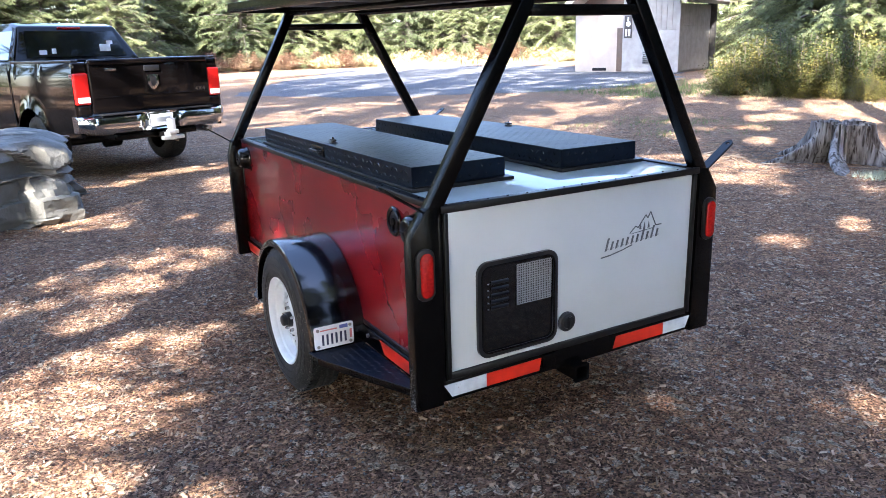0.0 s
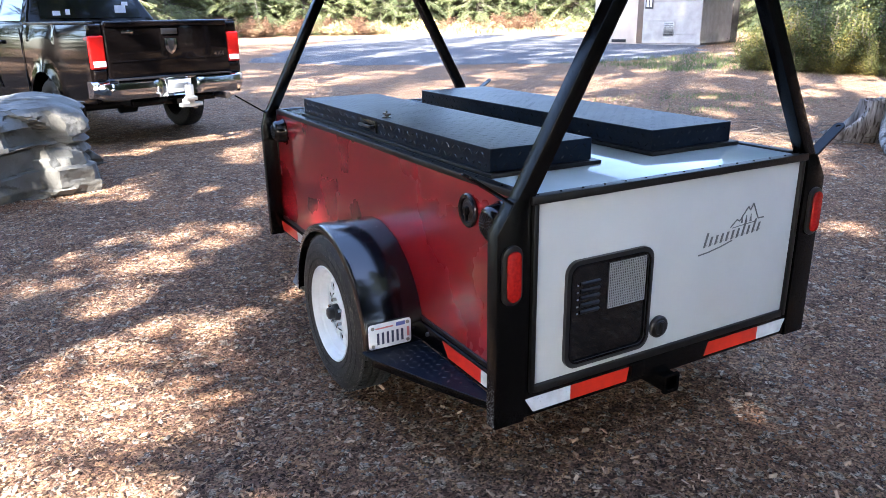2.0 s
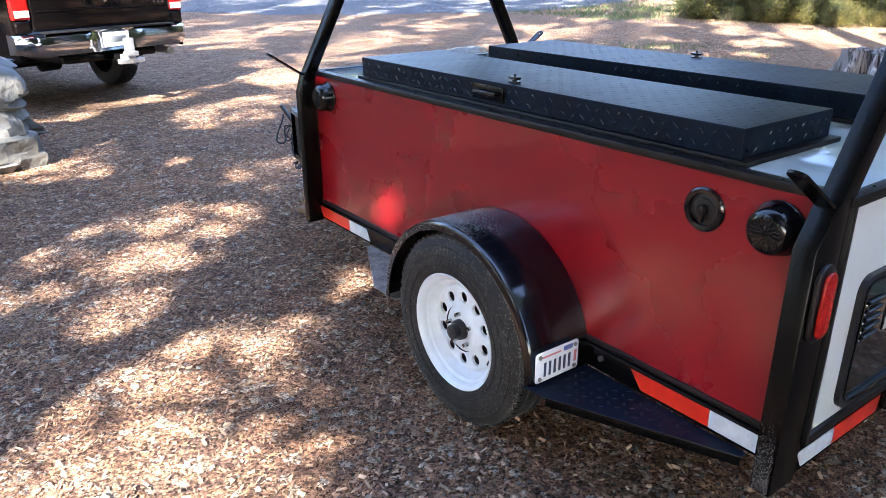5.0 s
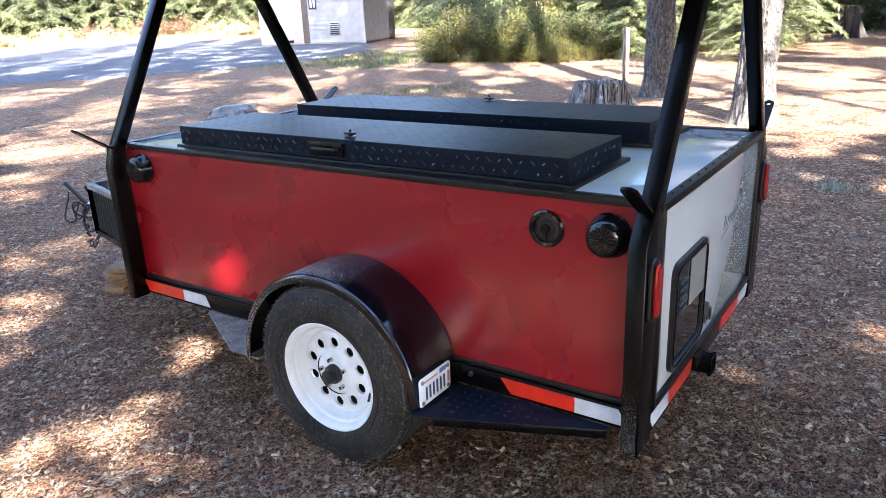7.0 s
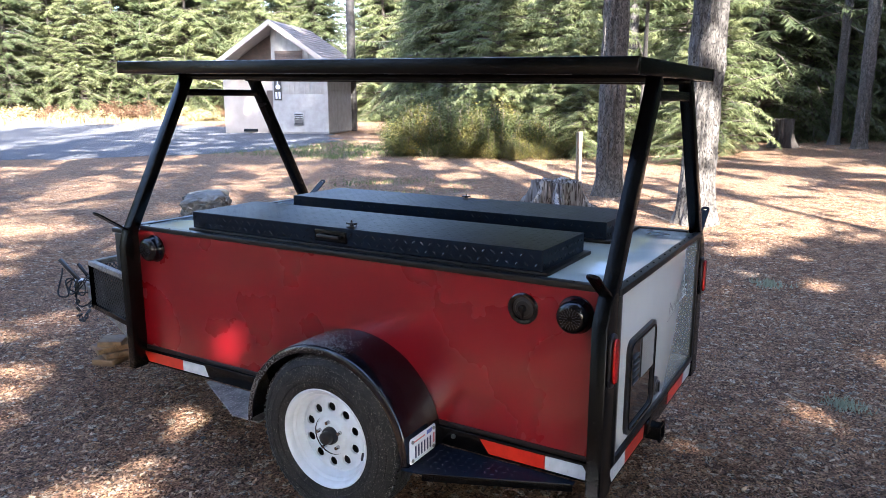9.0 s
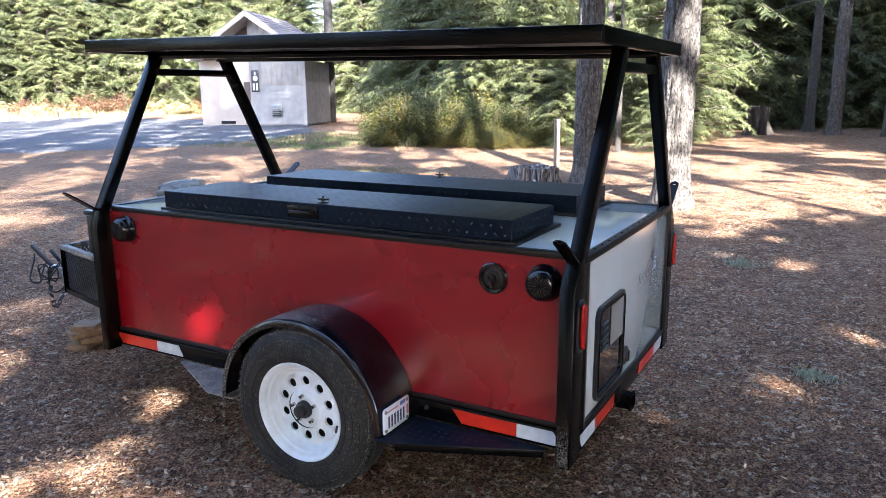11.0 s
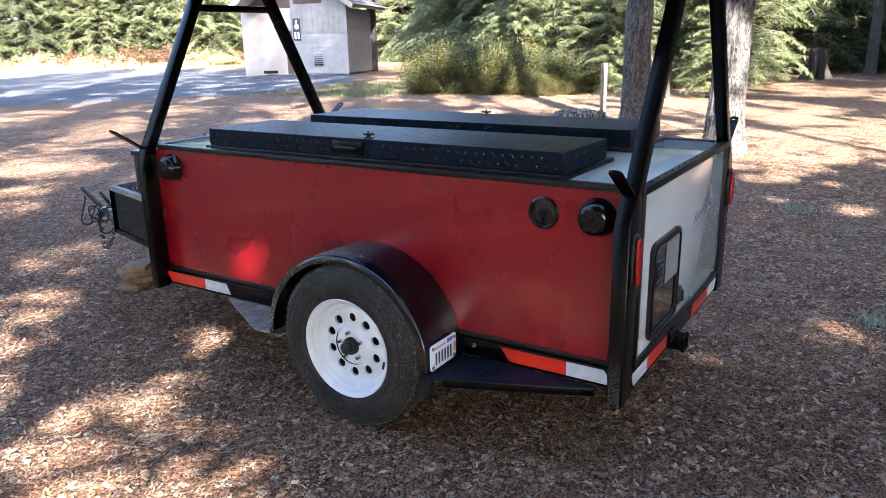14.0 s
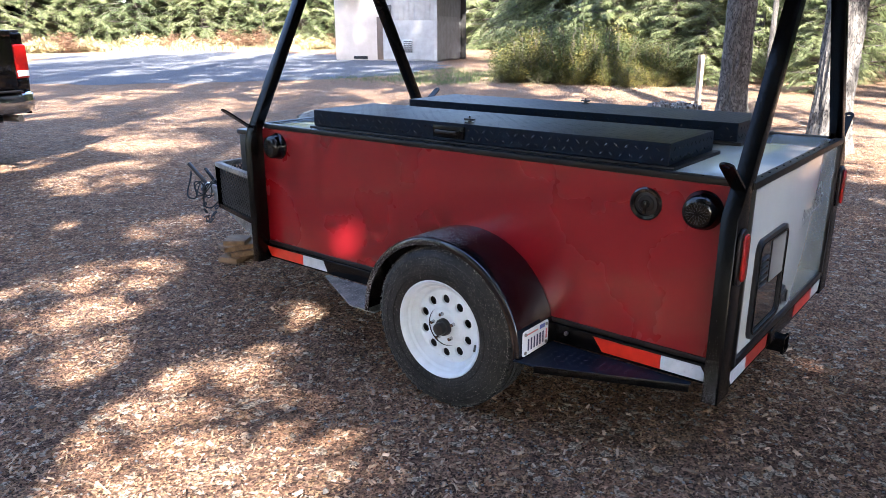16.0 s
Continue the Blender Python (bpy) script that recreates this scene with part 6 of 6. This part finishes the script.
                for q in (sd * rr, Vector((0, 0, rr)), -sd * rr, Vector((0, 0, -rr))):
                    lv.append(tuple(c + q))
            for j in range(0 if bare else 2):
                for i in range(4):
                    lf.append((k + j * 4 + i, k + j * 4 + (i + 1) % 4, k + (j + 1) * 4 + (i + 1) % 4, k + (j + 1) * 4 + i))
            m = max(2, int(ln / (spray * gap) / slim ** 0.8))
            for i in range(m):
                s = 0.16 + 0.84 * (i + rnd.random() * 0.7) / m
                c = at(min(1, s))
                for sd in (-1, 1):
                    ang = a + sd * rnd.uniform(0.55, 1.15)
                    d = Vector((math.cos(ang), math.sin(ang), rnd.uniform(-0.75, 0.20))) * spray * rnd.uniform(0.75, 1.5) * (1.25 - 0.55 * s)
                    side = Vector((-math.sin(ang), math.cos(ang), rnd.uniform(-1.0, 1.0))).normalized()
                    quad(c, d, spray * rnd.uniform(0.14, 0.24), side, rnd.uniform(0.02, 0.12))
                    e2 = ang + sd * 0.7
                    d2 = Vector((math.cos(e2), math.sin(e2), rnd.uniform(-0.8, 0.1))) * d.length * 0.65
                    quad(c + d * 0.4, d2, spray * rnd.uniform(0.10, 0.18), Vector((-math.sin(e2), math.cos(e2), rnd.uniform(-1.0, 1.0))).normalized(), rnd.uniform(0.02, 0.10))
            quad(at(0.9), out * spray * 1.1 + Vector((0, 0, -0.08)), spray * 0.18, Vector((-out.y, out.x, rnd.uniform(-0.3, 0.3))), 0.06)
        z += whorl * rnd.uniform(0.7, 1.3) * (1 - 0.35 * u)
    raw("branch_work", lv, lf, M_BARK2, e, "", False)
    raw("crown", nv, nf, needles, e, "", False)
    return e


def put(src, x, y, s=1.0, turn=0.0, sz=None):
    m = copy_thing(src, pose(x, y, 0, 0, 0, turn))
    m.scale = (s, s, sz or s)
    return m


FIR = "fir tree with drooping green needle sprays"
PALE = "fir tree with pale green needle sprays"
firs = [tagged(conifer("fir_tree", 21, 17.0, 0.5, 4.2, 0.20, M_NEEDLE, 1.35, 0.30, 0.32, 0.62, slim=0.40), FIR, "tree", "forest trees"),
        tagged(conifer("fir_tree", 22, 14.0, 0.3, 3.9, 0.16, M_NEEDLE2, 1.35, 0.28, 0.30, 0.62, slim=0.40), PALE, "tree", "forest trees"),
        tagged(conifer("fir_tree", 23, 20.0, 1.6, 4.2, 0.27, M_NEEDLE, 1.1, 0.34, 0.44, slim=0.42), FIR, "tree", "forest trees"),
        tagged(conifer("fir_tree", 24, 8.0, 0.15, 2.5, 0.09, M_NEEDLE2, 1.15, 0.22, 0.24, slim=0.38), "young pale green fir tree", "tree", "forest trees"),
        tagged(conifer("fir_tree", 25, 18.0, 2.6, 3.0, 0.22, M_NEEDLE, 0.50, 0.50, 0.85, 0.80), "unseen fir tree with a thin open crown, added for shade", "tree", "forest trees"),
        tagged(conifer("fir_tree", 26, 42.0, 15.0, 4.2, 0.18, M_NEEDLE, 0.75, 0.75, 1.2, 0.6), "very tall unseen fir with a long bare trunk, added for shade", "tree", "forest trees"),
        tagged(conifer("fir_tree", 27, 19.0, 4.0, 2.9, 0.18, M_NEEDLE, 0.45, 0.46, 1.0, 1.7), "unseen fir tree with a sparse ragged crown, added for shade", "tree", "forest trees")]


homes = [(33.5, 15.0), (27.0, 18.0), (40.0, 12.5), (25.0, 12.0), by_sun(-9.0, 12.0), by_sun(-4.0, 15.5), by_sun(-7.0, 16.0)]
for f, (x, y) in zip(firs, homes):
    f.location = (x, y, 0)


def forest():
    rnd = random.Random(31)
    spots = []

    def line(a, b, n, depth, jit=1.4):
        a, b = Vector(a), Vector(b)
        nrm = Vector((-(b - a).y, (b - a).x)).normalized()
        for r in range(depth):
            for i in range(n):
                p = a.lerp(b, (i + rnd.uniform(0.1, 0.9)) / n) + nrm * (r * 3.6 + rnd.uniform(-jit, jit))
                spots.append((p.x, p.y, r))
    # far edge behind the drive and the truck, behind the hut, and the wood by the shrubs
    line((30, 58), (50, 43), 11, 3)
    line((6, 65), (30, 59), 10, 3)
    line((-18, 44), (6, 52), 12, 2)
    line((52, 44), (39, 24), 9, 3)
    line((28, 23.5), (27, 13), 6, 2)
    line((30, 13.5), (33, 6.0), 6, 3)
    line((34, 5.5), (42, -9), 8, 3)
    # unseen wood added behind and beside the camera to block low sky light
    line((6, -15), (32, -8), 9, 2)
    line((-24, -4), (-20, 38), 10, 1)
    line((-30, -33), (-8, -31), 6, 1)
    for x, y, r in spots:
        if math.hypot(x - 28.5, y - 27.5) < 7.0 or (math.hypot(x - 23, y - 23) < 5.5):
            continue
        far = x - y < 4
        k = (rnd.choice((0, 1, 1, 2)) if r else rnd.choice((1, 1, 3, 0, 1))) if far else (rnd.choice((0, 0, 1, 2)) if r else rnd.choice((0, 1, 3, 0, 3, 1)))
        put(firs[k], x, y, rnd.uniform(0.85, 1.3), rnd.uniform(0, 360))
    # young firs between shrubs and trunks
    for x, y, s in ((20.2, 12.0, 0.75), (18.6, 8.6, 0.50), (22.0, 9.4, 0.9), (17.6, 5.6, 0.40), (18.9, 9.6, 0.42), (20.0, 9.3, 0.70), (19.4, 8.3, 0.50), (20.6, 10.2, 0.8), (21.5, 5.6, 0.8), (24.5, 7.2, 1.0), (45, 52, 1.1), (28.5, -1.5, 0.7)):
        put(firs[3], x, y, s, rnd.uniform(0, 360))
    # unseen trees added behind the camera to shade the clearing
    for k, q, perp, s in SHADE:
        x, y = by_sun(q, perp)
        put(firs[k], x, y, s if k > 2 else 0.44 * s, rnd.uniform(0, 360), s)


SHADE = ((4, -2.0, 12.5, 0.7), (4, 2.0, 16.0, 1.0), (5, -4.0, 18.0, 0.9), (5, -5.0, 23.0, 0.9), (4, 7.0, 20.0, 1.1), (4, 3.0, -13.0, 1.0), (4, 11.0, -17.0, 1.0), (5, -6.0, -13.4, 0.95), (2, 1.0, -16.5, 0.9), (5, -7.0, -18.0, 1.0), (2, 2.0, -21.5, 1.0))
forest()


def unseen_shade_firs():
    """Unseen dense firs added behind the camera, crowns cut to set the sun patches."""
    rnd = random.Random(91)
    for i in range(9):
        for j in range(2):
            x, y = by_sun(-7.0 - 3.4 * j + rnd.uniform(-0.6, 0.6), -8.5 + 3.25 * i + 0.12 * j)
            e = conifer("fir_tree", 100 + i * 2 + j, 26.0 + 5 * j, 2.8 + 2.0 * j, 3.7, 0.10, M_NEEDLE, 1.25, 0.36, 0.36, 0.5, at_xy=(x, y))
            e.location = (x, y, 0)
            tagged(e, FIR, "tree", "forest trees")
    for i in range(4):
        x, y = by_sun(-4.5 + rnd.uniform(-0.8, 0.8), 1.3 + 3.25 * i)
        e = conifer("fir_tree", 130 + i, 42.0, 12.5, 4.4, 0.11, M_NEEDLE, 1.25, 0.40, 0.62, 0.6, at_xy=(x, y))
        e.location = (x, y, 0)
        tagged(e, "very tall unseen fir with a long bare trunk, added for shade", "tree", "forest trees")
    # unseen high crowns added to shade the far hut
    for perp in (1.4, 4.65):
        x, y = by_sun(-6.0, perp)
        e = conifer("fir_tree", 150, 48.0, 29.5, 4.2, 0.11, M_NEEDLE, 1.0, 0.60, 0.8, 0.55)
        e.location = (x, y, 0)
        tagged(e, "very tall unseen fir with a long bare trunk, added for shade", "tree", "forest trees")


unseen_shade_firs()

# two big trunks by the clearing, their crowns above the view
big = tagged(conifer("large_fir_tree", 41, 27.0, 13.5, 3.4, 0.228, M_NEEDLE, 0.85, 0.40, 0.5, S=96, bark=M_BARK), "tall fir with a thick bare grey trunk", "tree", "large firs")
big.location = (8.96, 3.46, 0)
put(big, 11.28, 5.44, 0.96, 130)
put(big, 38.0, 3.0, 1.15, 60)
put(big, 17.3, 6.6, 0.30, 200)
put(big, 26.0, 9.5, 0.8, 250)
put(big, 27.6, 2.0, 0.95, 310)
put(big, 27.0, 0.4, 0.7, 20)
put(big, 30.0, 2.9, 0.75, 75)


# ---- shrubs ----
def shrub(seed, w, h, leaves, n, size):
    rnd = random.Random(seed)
    e = thing("shrub", (0, 0, 0))
    nv, nf, sv, sf = [], [], [], []
    for k in range(44):
        a, rr = rnd.uniform(0, 6.3), rnd.uniform(0.0, 0.5) ** 0.8 * w
        p = Vector((0.12 * math.cos(a) * w, 0.12 * math.sin(a) * w, 0))
        q = Vector((math.cos(a) * rr, math.sin(a) * rr, h * rnd.uniform(0.38, 1.05) * (1 - 0.35 * min(1, rr / (0.5 * w)) ** 2)))
        b = bar(p, q, 0.014, 0.014, 0)
        b.verts.ensure_lookup_table()
        o = len(sv)
        sv += [tuple(v.co) for v in b.verts]
        sf += [tuple(o + v.index for v in f.verts) for f in b.faces]
        b.free()
        for j in range(n // 44):
            u = 0.15 + 0.9 * rnd.random() ** 0.7
            c = p.lerp(q, u) + Vector((rnd.gauss(0, 0.12), rnd.gauss(0, 0.12), rnd.gauss(0, 0.09))) * (0.5 + h * 0.5)
            c.z = max(0.03, c.z)
            d = Vector((rnd.uniform(-1, 1), rnd.uniform(-1, 1), rnd.uniform(-0.6, 0.8))).normalized() * size * rnd.uniform(0.7, 1.4)
            s = d.cross(Vector((rnd.uniform(-1, 1), rnd.uniform(-1, 1), 1))).normalized() * size * 0.42
            i = len(nv)
            nv.extend((tuple(c), tuple(c + d * 0.5 + s), tuple(c + d), tuple(c + d * 0.5 - s)))
            nf.append((i, i + 1, i + 2, i + 3))
    raw("woody_base", sv, sf, M_TWIG, e)
    raw("foliage", nv, nf, leaves, e)
    return e


sh = [tagged(shrub(51, 2.2, 1.55, M_LEAF, 8000, 0.054), "broad yellowing leafy shrub", "shrub", "shrubs"),
      tagged(shrub(52, 2.4, 1.8, M_LEAF2, 8000, 0.054), "dark green leafy shrub", "shrub", "shrubs"),
      tagged(shrub(53, 2.6, 1.3, M_RUST, 3600, 0.09), "rust red autumn shrub", "shrub", "shrubs"),
      tagged(shrub(54, 2.4, 1.0, M_STRAW, 3000, 0.14), "pale dry grassy shrub", "shrub", "shrubs")]
for o, p in zip(sh, ((17.3, 12.9, 0), (19.0, 13.4, 0), (33.5, 52, 0), (30.5, 51.5, 0))):
    o.location = p


def shrubs():
    rnd = random.Random(61)
    for k, x, y, s in ((1, 17.4, 13.6, 0.7), (0, 17.6, 11.5, 0.9), (1, 18.4, 12.4, 1.0), (0, 18.0, 10.0, 0.72), (1, 20.0, 14.6, 1.1), (0, 18.6, 8.9, 0.55), (1, 20.5, 7.0, 0.7), (1, 22.5, 6.4, 0.6),
                       (1, 30.5, 5.0, 0.8), (0, 16.9, 9.9, 0.42), (0, 17.2, 10.7, 0.52), (0, 17.0, 11.5, 0.46), (1, 16.8, 12.5, 0.55), (1, 16.6, 13.6, 0.5), (0, 17.5, 9.3, 0.38), (1, 17.9, 11.0, 0.9), (0, 16.9, 13.3, 0.85), (1, 17.6, 12.3, 0.95), (1, 18.3, 9.6, 0.75), (0, 19.0, 11.6, 1.05), (0, 20.6, 10.8, 0.9), (1, 23, 7.7, 0.9)):
        put(sh[k], x, y, s, rnd.uniform(0, 360))
    for i in range(26):
        u = (i + rnd.random()) / 26
        a, b = ((43, 45), (26, 57)) if u < 0.62 else ((26, 57), (12, 58))
        v = u / 0.62 if u < 0.62 else (u - 0.62) / 0.38
        x, y = a[0] + (b[0] - a[0]) * v + rnd.uniform(-1, 1), a[1] + (b[1] - a[1]) * v + rnd.uniform(-1, 1)
        put(sh[rnd.choice((2, 2, 3))], x, y, rnd.uniform(0.7, 1.25), rnd.uniform(0, 360))
    for x, y in ((4.5, 47), (1.5, 46), (-3, 45), (7, 49)):
        put(sh[3 if x > 3 else 2], x, y, 0.9, rnd.uniform(0, 360))


shrubs()


# ---- far cabin behind the clearing ----
def cabin():
    e = thing("cabin", (24.5, 63.0, 0), 25, "small dark roofed cabin far behind the trees", "cabin")
    part("wall", bx(-3, 3, -2, 2, 0, 2.6, 0.02), M_BROWN, e)
    part("roof", prism([(-2.6, 2.5), (2.6, 2.5), (0, 3.9)], -3.4, 3.4, "X", 0.02), M_BLACK, e, "dark gable roof", smooth=False)
    part("door", bx(1.0, 2.4, -2.06, -2.002, 0, 2.2, 0.01), M_SIDING, e, "pale door")


cabin()


# ---- litter ----
def litter():
    rs = np.random.RandomState(3)

    g1, g2 = rs.uniform(0, 1, (96, 96)), rs.uniform(0, 1, (96, 96))

    def clumps(a, b):
        return g1[(a * 5.5 + 30).astype(int) % 96, (b * 5.5 + 30).astype(int) % 96] * 0.6 + g2[(a * 2.3 - b * 0.9 + 40).astype(int) % 96, (b * 2.3 + a * 0.9 + 40).astype(int) % 96] * 0.8

    def scatter(n, spread):
        a = rs.uniform(-2.4, 8.6, n * 3)
        b = rs.uniform(-0.4, 11.0, n * 3)
        d = np.hypot(a - 0.6, b - 2.6)
        keep = rs.uniform(0, 1, n * 3) < np.exp(-(d / spread) ** 2) * (0.5 + 0.65 * clumps(a + rs.normal(0, 0.07, n * 3), b + rs.normal(0, 0.07, n * 3)))
        return np.stack((a[keep], b[keep]), 1)[:n]

    def flat(name, n, spread, lo, hi, asp, material, label, cat):
        p = scatter(n, spread)
        n = len(p)
        z = np.array([hump(x, y) for x, y in p]) + rs.uniform(0.001, 0.007, n)
        a = rs.uniform(0, 2 * np.pi, n)
        L = rs.uniform(lo, hi, n)
        w = L * rs.uniform(asp[0], asp[1], n)
        tx, ty = rs.uniform(-0.5, 0.5, n), rs.uniform(-0.8, 0.8, n)
        u = np.stack((np.cos(a), np.sin(a), tx), 1) * L[:, None] / 2
        v = np.stack((-np.sin(a), np.cos(a), ty), 1) * w[:, None] / 2
        c = np.stack((p[:, 0], p[:, 1], z + np.abs(tx) * L / 2 + np.abs(ty) * w / 2), 1)
        up = np.stack((np.zeros(n), np.zeros(n), rs.uniform(0.1, 0.3, n) * w), 1)
        verts = np.stack((c - u - v * 0.7, c + u * 0.8 - v, c + u + v * 0.6, c - u * 0.7 + v, c + up), 1).reshape(-1, 3)
        k = np.arange(n)[:, None] * 5
        f = np.concatenate([k + np.array(t) for t in ((0, 1, 4), (1, 2, 4), (2, 3, 4), (3, 0, 4))], 1).reshape(-1, 3)
        o = raw(name, verts.tolist(), f.tolist(), material)
        tagged(o, label, cat, "", "stuff")

    flat("wood_chip_litter", 150000, 4.4, 0.006, 0.021, (0.12, 0.42), M_CHIP, "brown wood chips and needle litter on the ground", "litter")
    flat("pale_litter", 30000, 4.6, 0.006, 0.032, (0.15, 0.5), M_PALECHIP, "pale dry chips and leaf bits on the ground", "litter")
    p = scatter(20000, 4.6)
    n = len(p)
    z = np.array([hump(x, y) for x, y in p])
    r = rs.uniform(0.003, 0.008, n) * (1 + 0.9 * (rs.uniform(0, 1, n) > 0.96))
    dirs = np.array(((1, 0, 0), (0, 1, 0), (-1, 0, 0), (0, -1, 0), (0, 0, 0.7), (0, 0, -0.5)))
    a = rs.uniform(0, 6.28, n)
    j = rs.uniform(0.6, 1.3, (n, 6, 1))
    rot = np.stack((np.stack((np.cos(a), -np.sin(a), 0 * a), 1), np.stack((np.sin(a), np.cos(a), 0 * a), 1), np.stack((0 * a, 0 * a, 0 * a + 1), 1)), 1)
    off = np.einsum("nij,kj->nki", rot, dirs) * j * r[:, None, None]
    verts = (np.stack((p[:, 0], p[:, 1], z + r * 0.35), 1)[:, None] + off).reshape(-1, 3)
    k = np.arange(n)[:, None] * 6
    f = np.concatenate([k + np.array(t) for t in ((0, 1, 4), (1, 2, 4), (2, 3, 4), (3, 0, 4), (1, 0, 5), (2, 1, 5), (3, 2, 5), (0, 3, 5))], 1).reshape(-1, 3)
    o = raw("pebble_scatter", verts.tolist(), f.tolist(), M_PEB)
    tagged(o, "small grey pebbles in the litter", "pebbles", "", "stuff")


M_PALECHIP = mat("pale_chips", (0.26, 0.158, 0.09), 0.9, 0, (0.36, 0.25, 0.165), 3, island=0.5)
litter()


def tufts():
    """Grass by the drive and pale lichen clumps on the ground."""
    rnd = random.Random(71)

    def blades(name, spots, material, label, cat):
        v, f = [], []
        for x, y, h, n, sp in spots:
            for _ in range(n):
                a, t = rnd.uniform(0, 6.3), rnd.uniform(-0.6, 0.6)
                px, py = rnd.gauss(x, sp), rnd.gauss(y, sp)
                hh, w = h * rnd.uniform(0.5, 1.2), 0.05 * h + 0.004
                k = len(v)
                z = hump(px, py)
                v += [(px - math.cos(a) * w, py - math.sin(a) * w, z), (px + math.cos(a) * w, py + math.sin(a) * w, z), (px + t * hh * 0.6, py + rnd.uniform(-0.5, 0.5) * hh, z + hh)]
                f.append((k, k + 1, k + 2))
        o = raw(name, v, f, material)
        tagged(o, label, cat, "", "stuff")
    blades("grass_patch", [(rnd.uniform(15, 22), rnd.uniform(13.5, 19.5), 0.10, 60, 0.45) for _ in range(70)] + [(rnd.uniform(9, 12), rnd.uniform(8, 11), 0.06, 30, 0.3) for _ in range(24)], M_GRASS, "thin green grass beside the drive", "grass")
    blades("dry_grass", [(rnd.uniform(15.5, 19), rnd.uniform(8, 14.0), 0.07, 26, 0.4) for _ in range(40)] + [(rnd.uniform(26, 42), rnd.uniform(46, 56), 0.5, 40, 0.8) for _ in range(50)], M_STRAW, "pale dry grass along the wood", "grass")
    blades("lichen_clump", [(3.12, 1.41, 0.03, 260, 0.05), (8.1, 4.45, 0.08, 320, 0.12), (5.8, 2.13, 0.05, 200, 0.07), (3.3, 6.4, 0.03, 60, 0.06)], M_MOSS, "pale green lichen clumps on the ground", "lichen")


tufts()
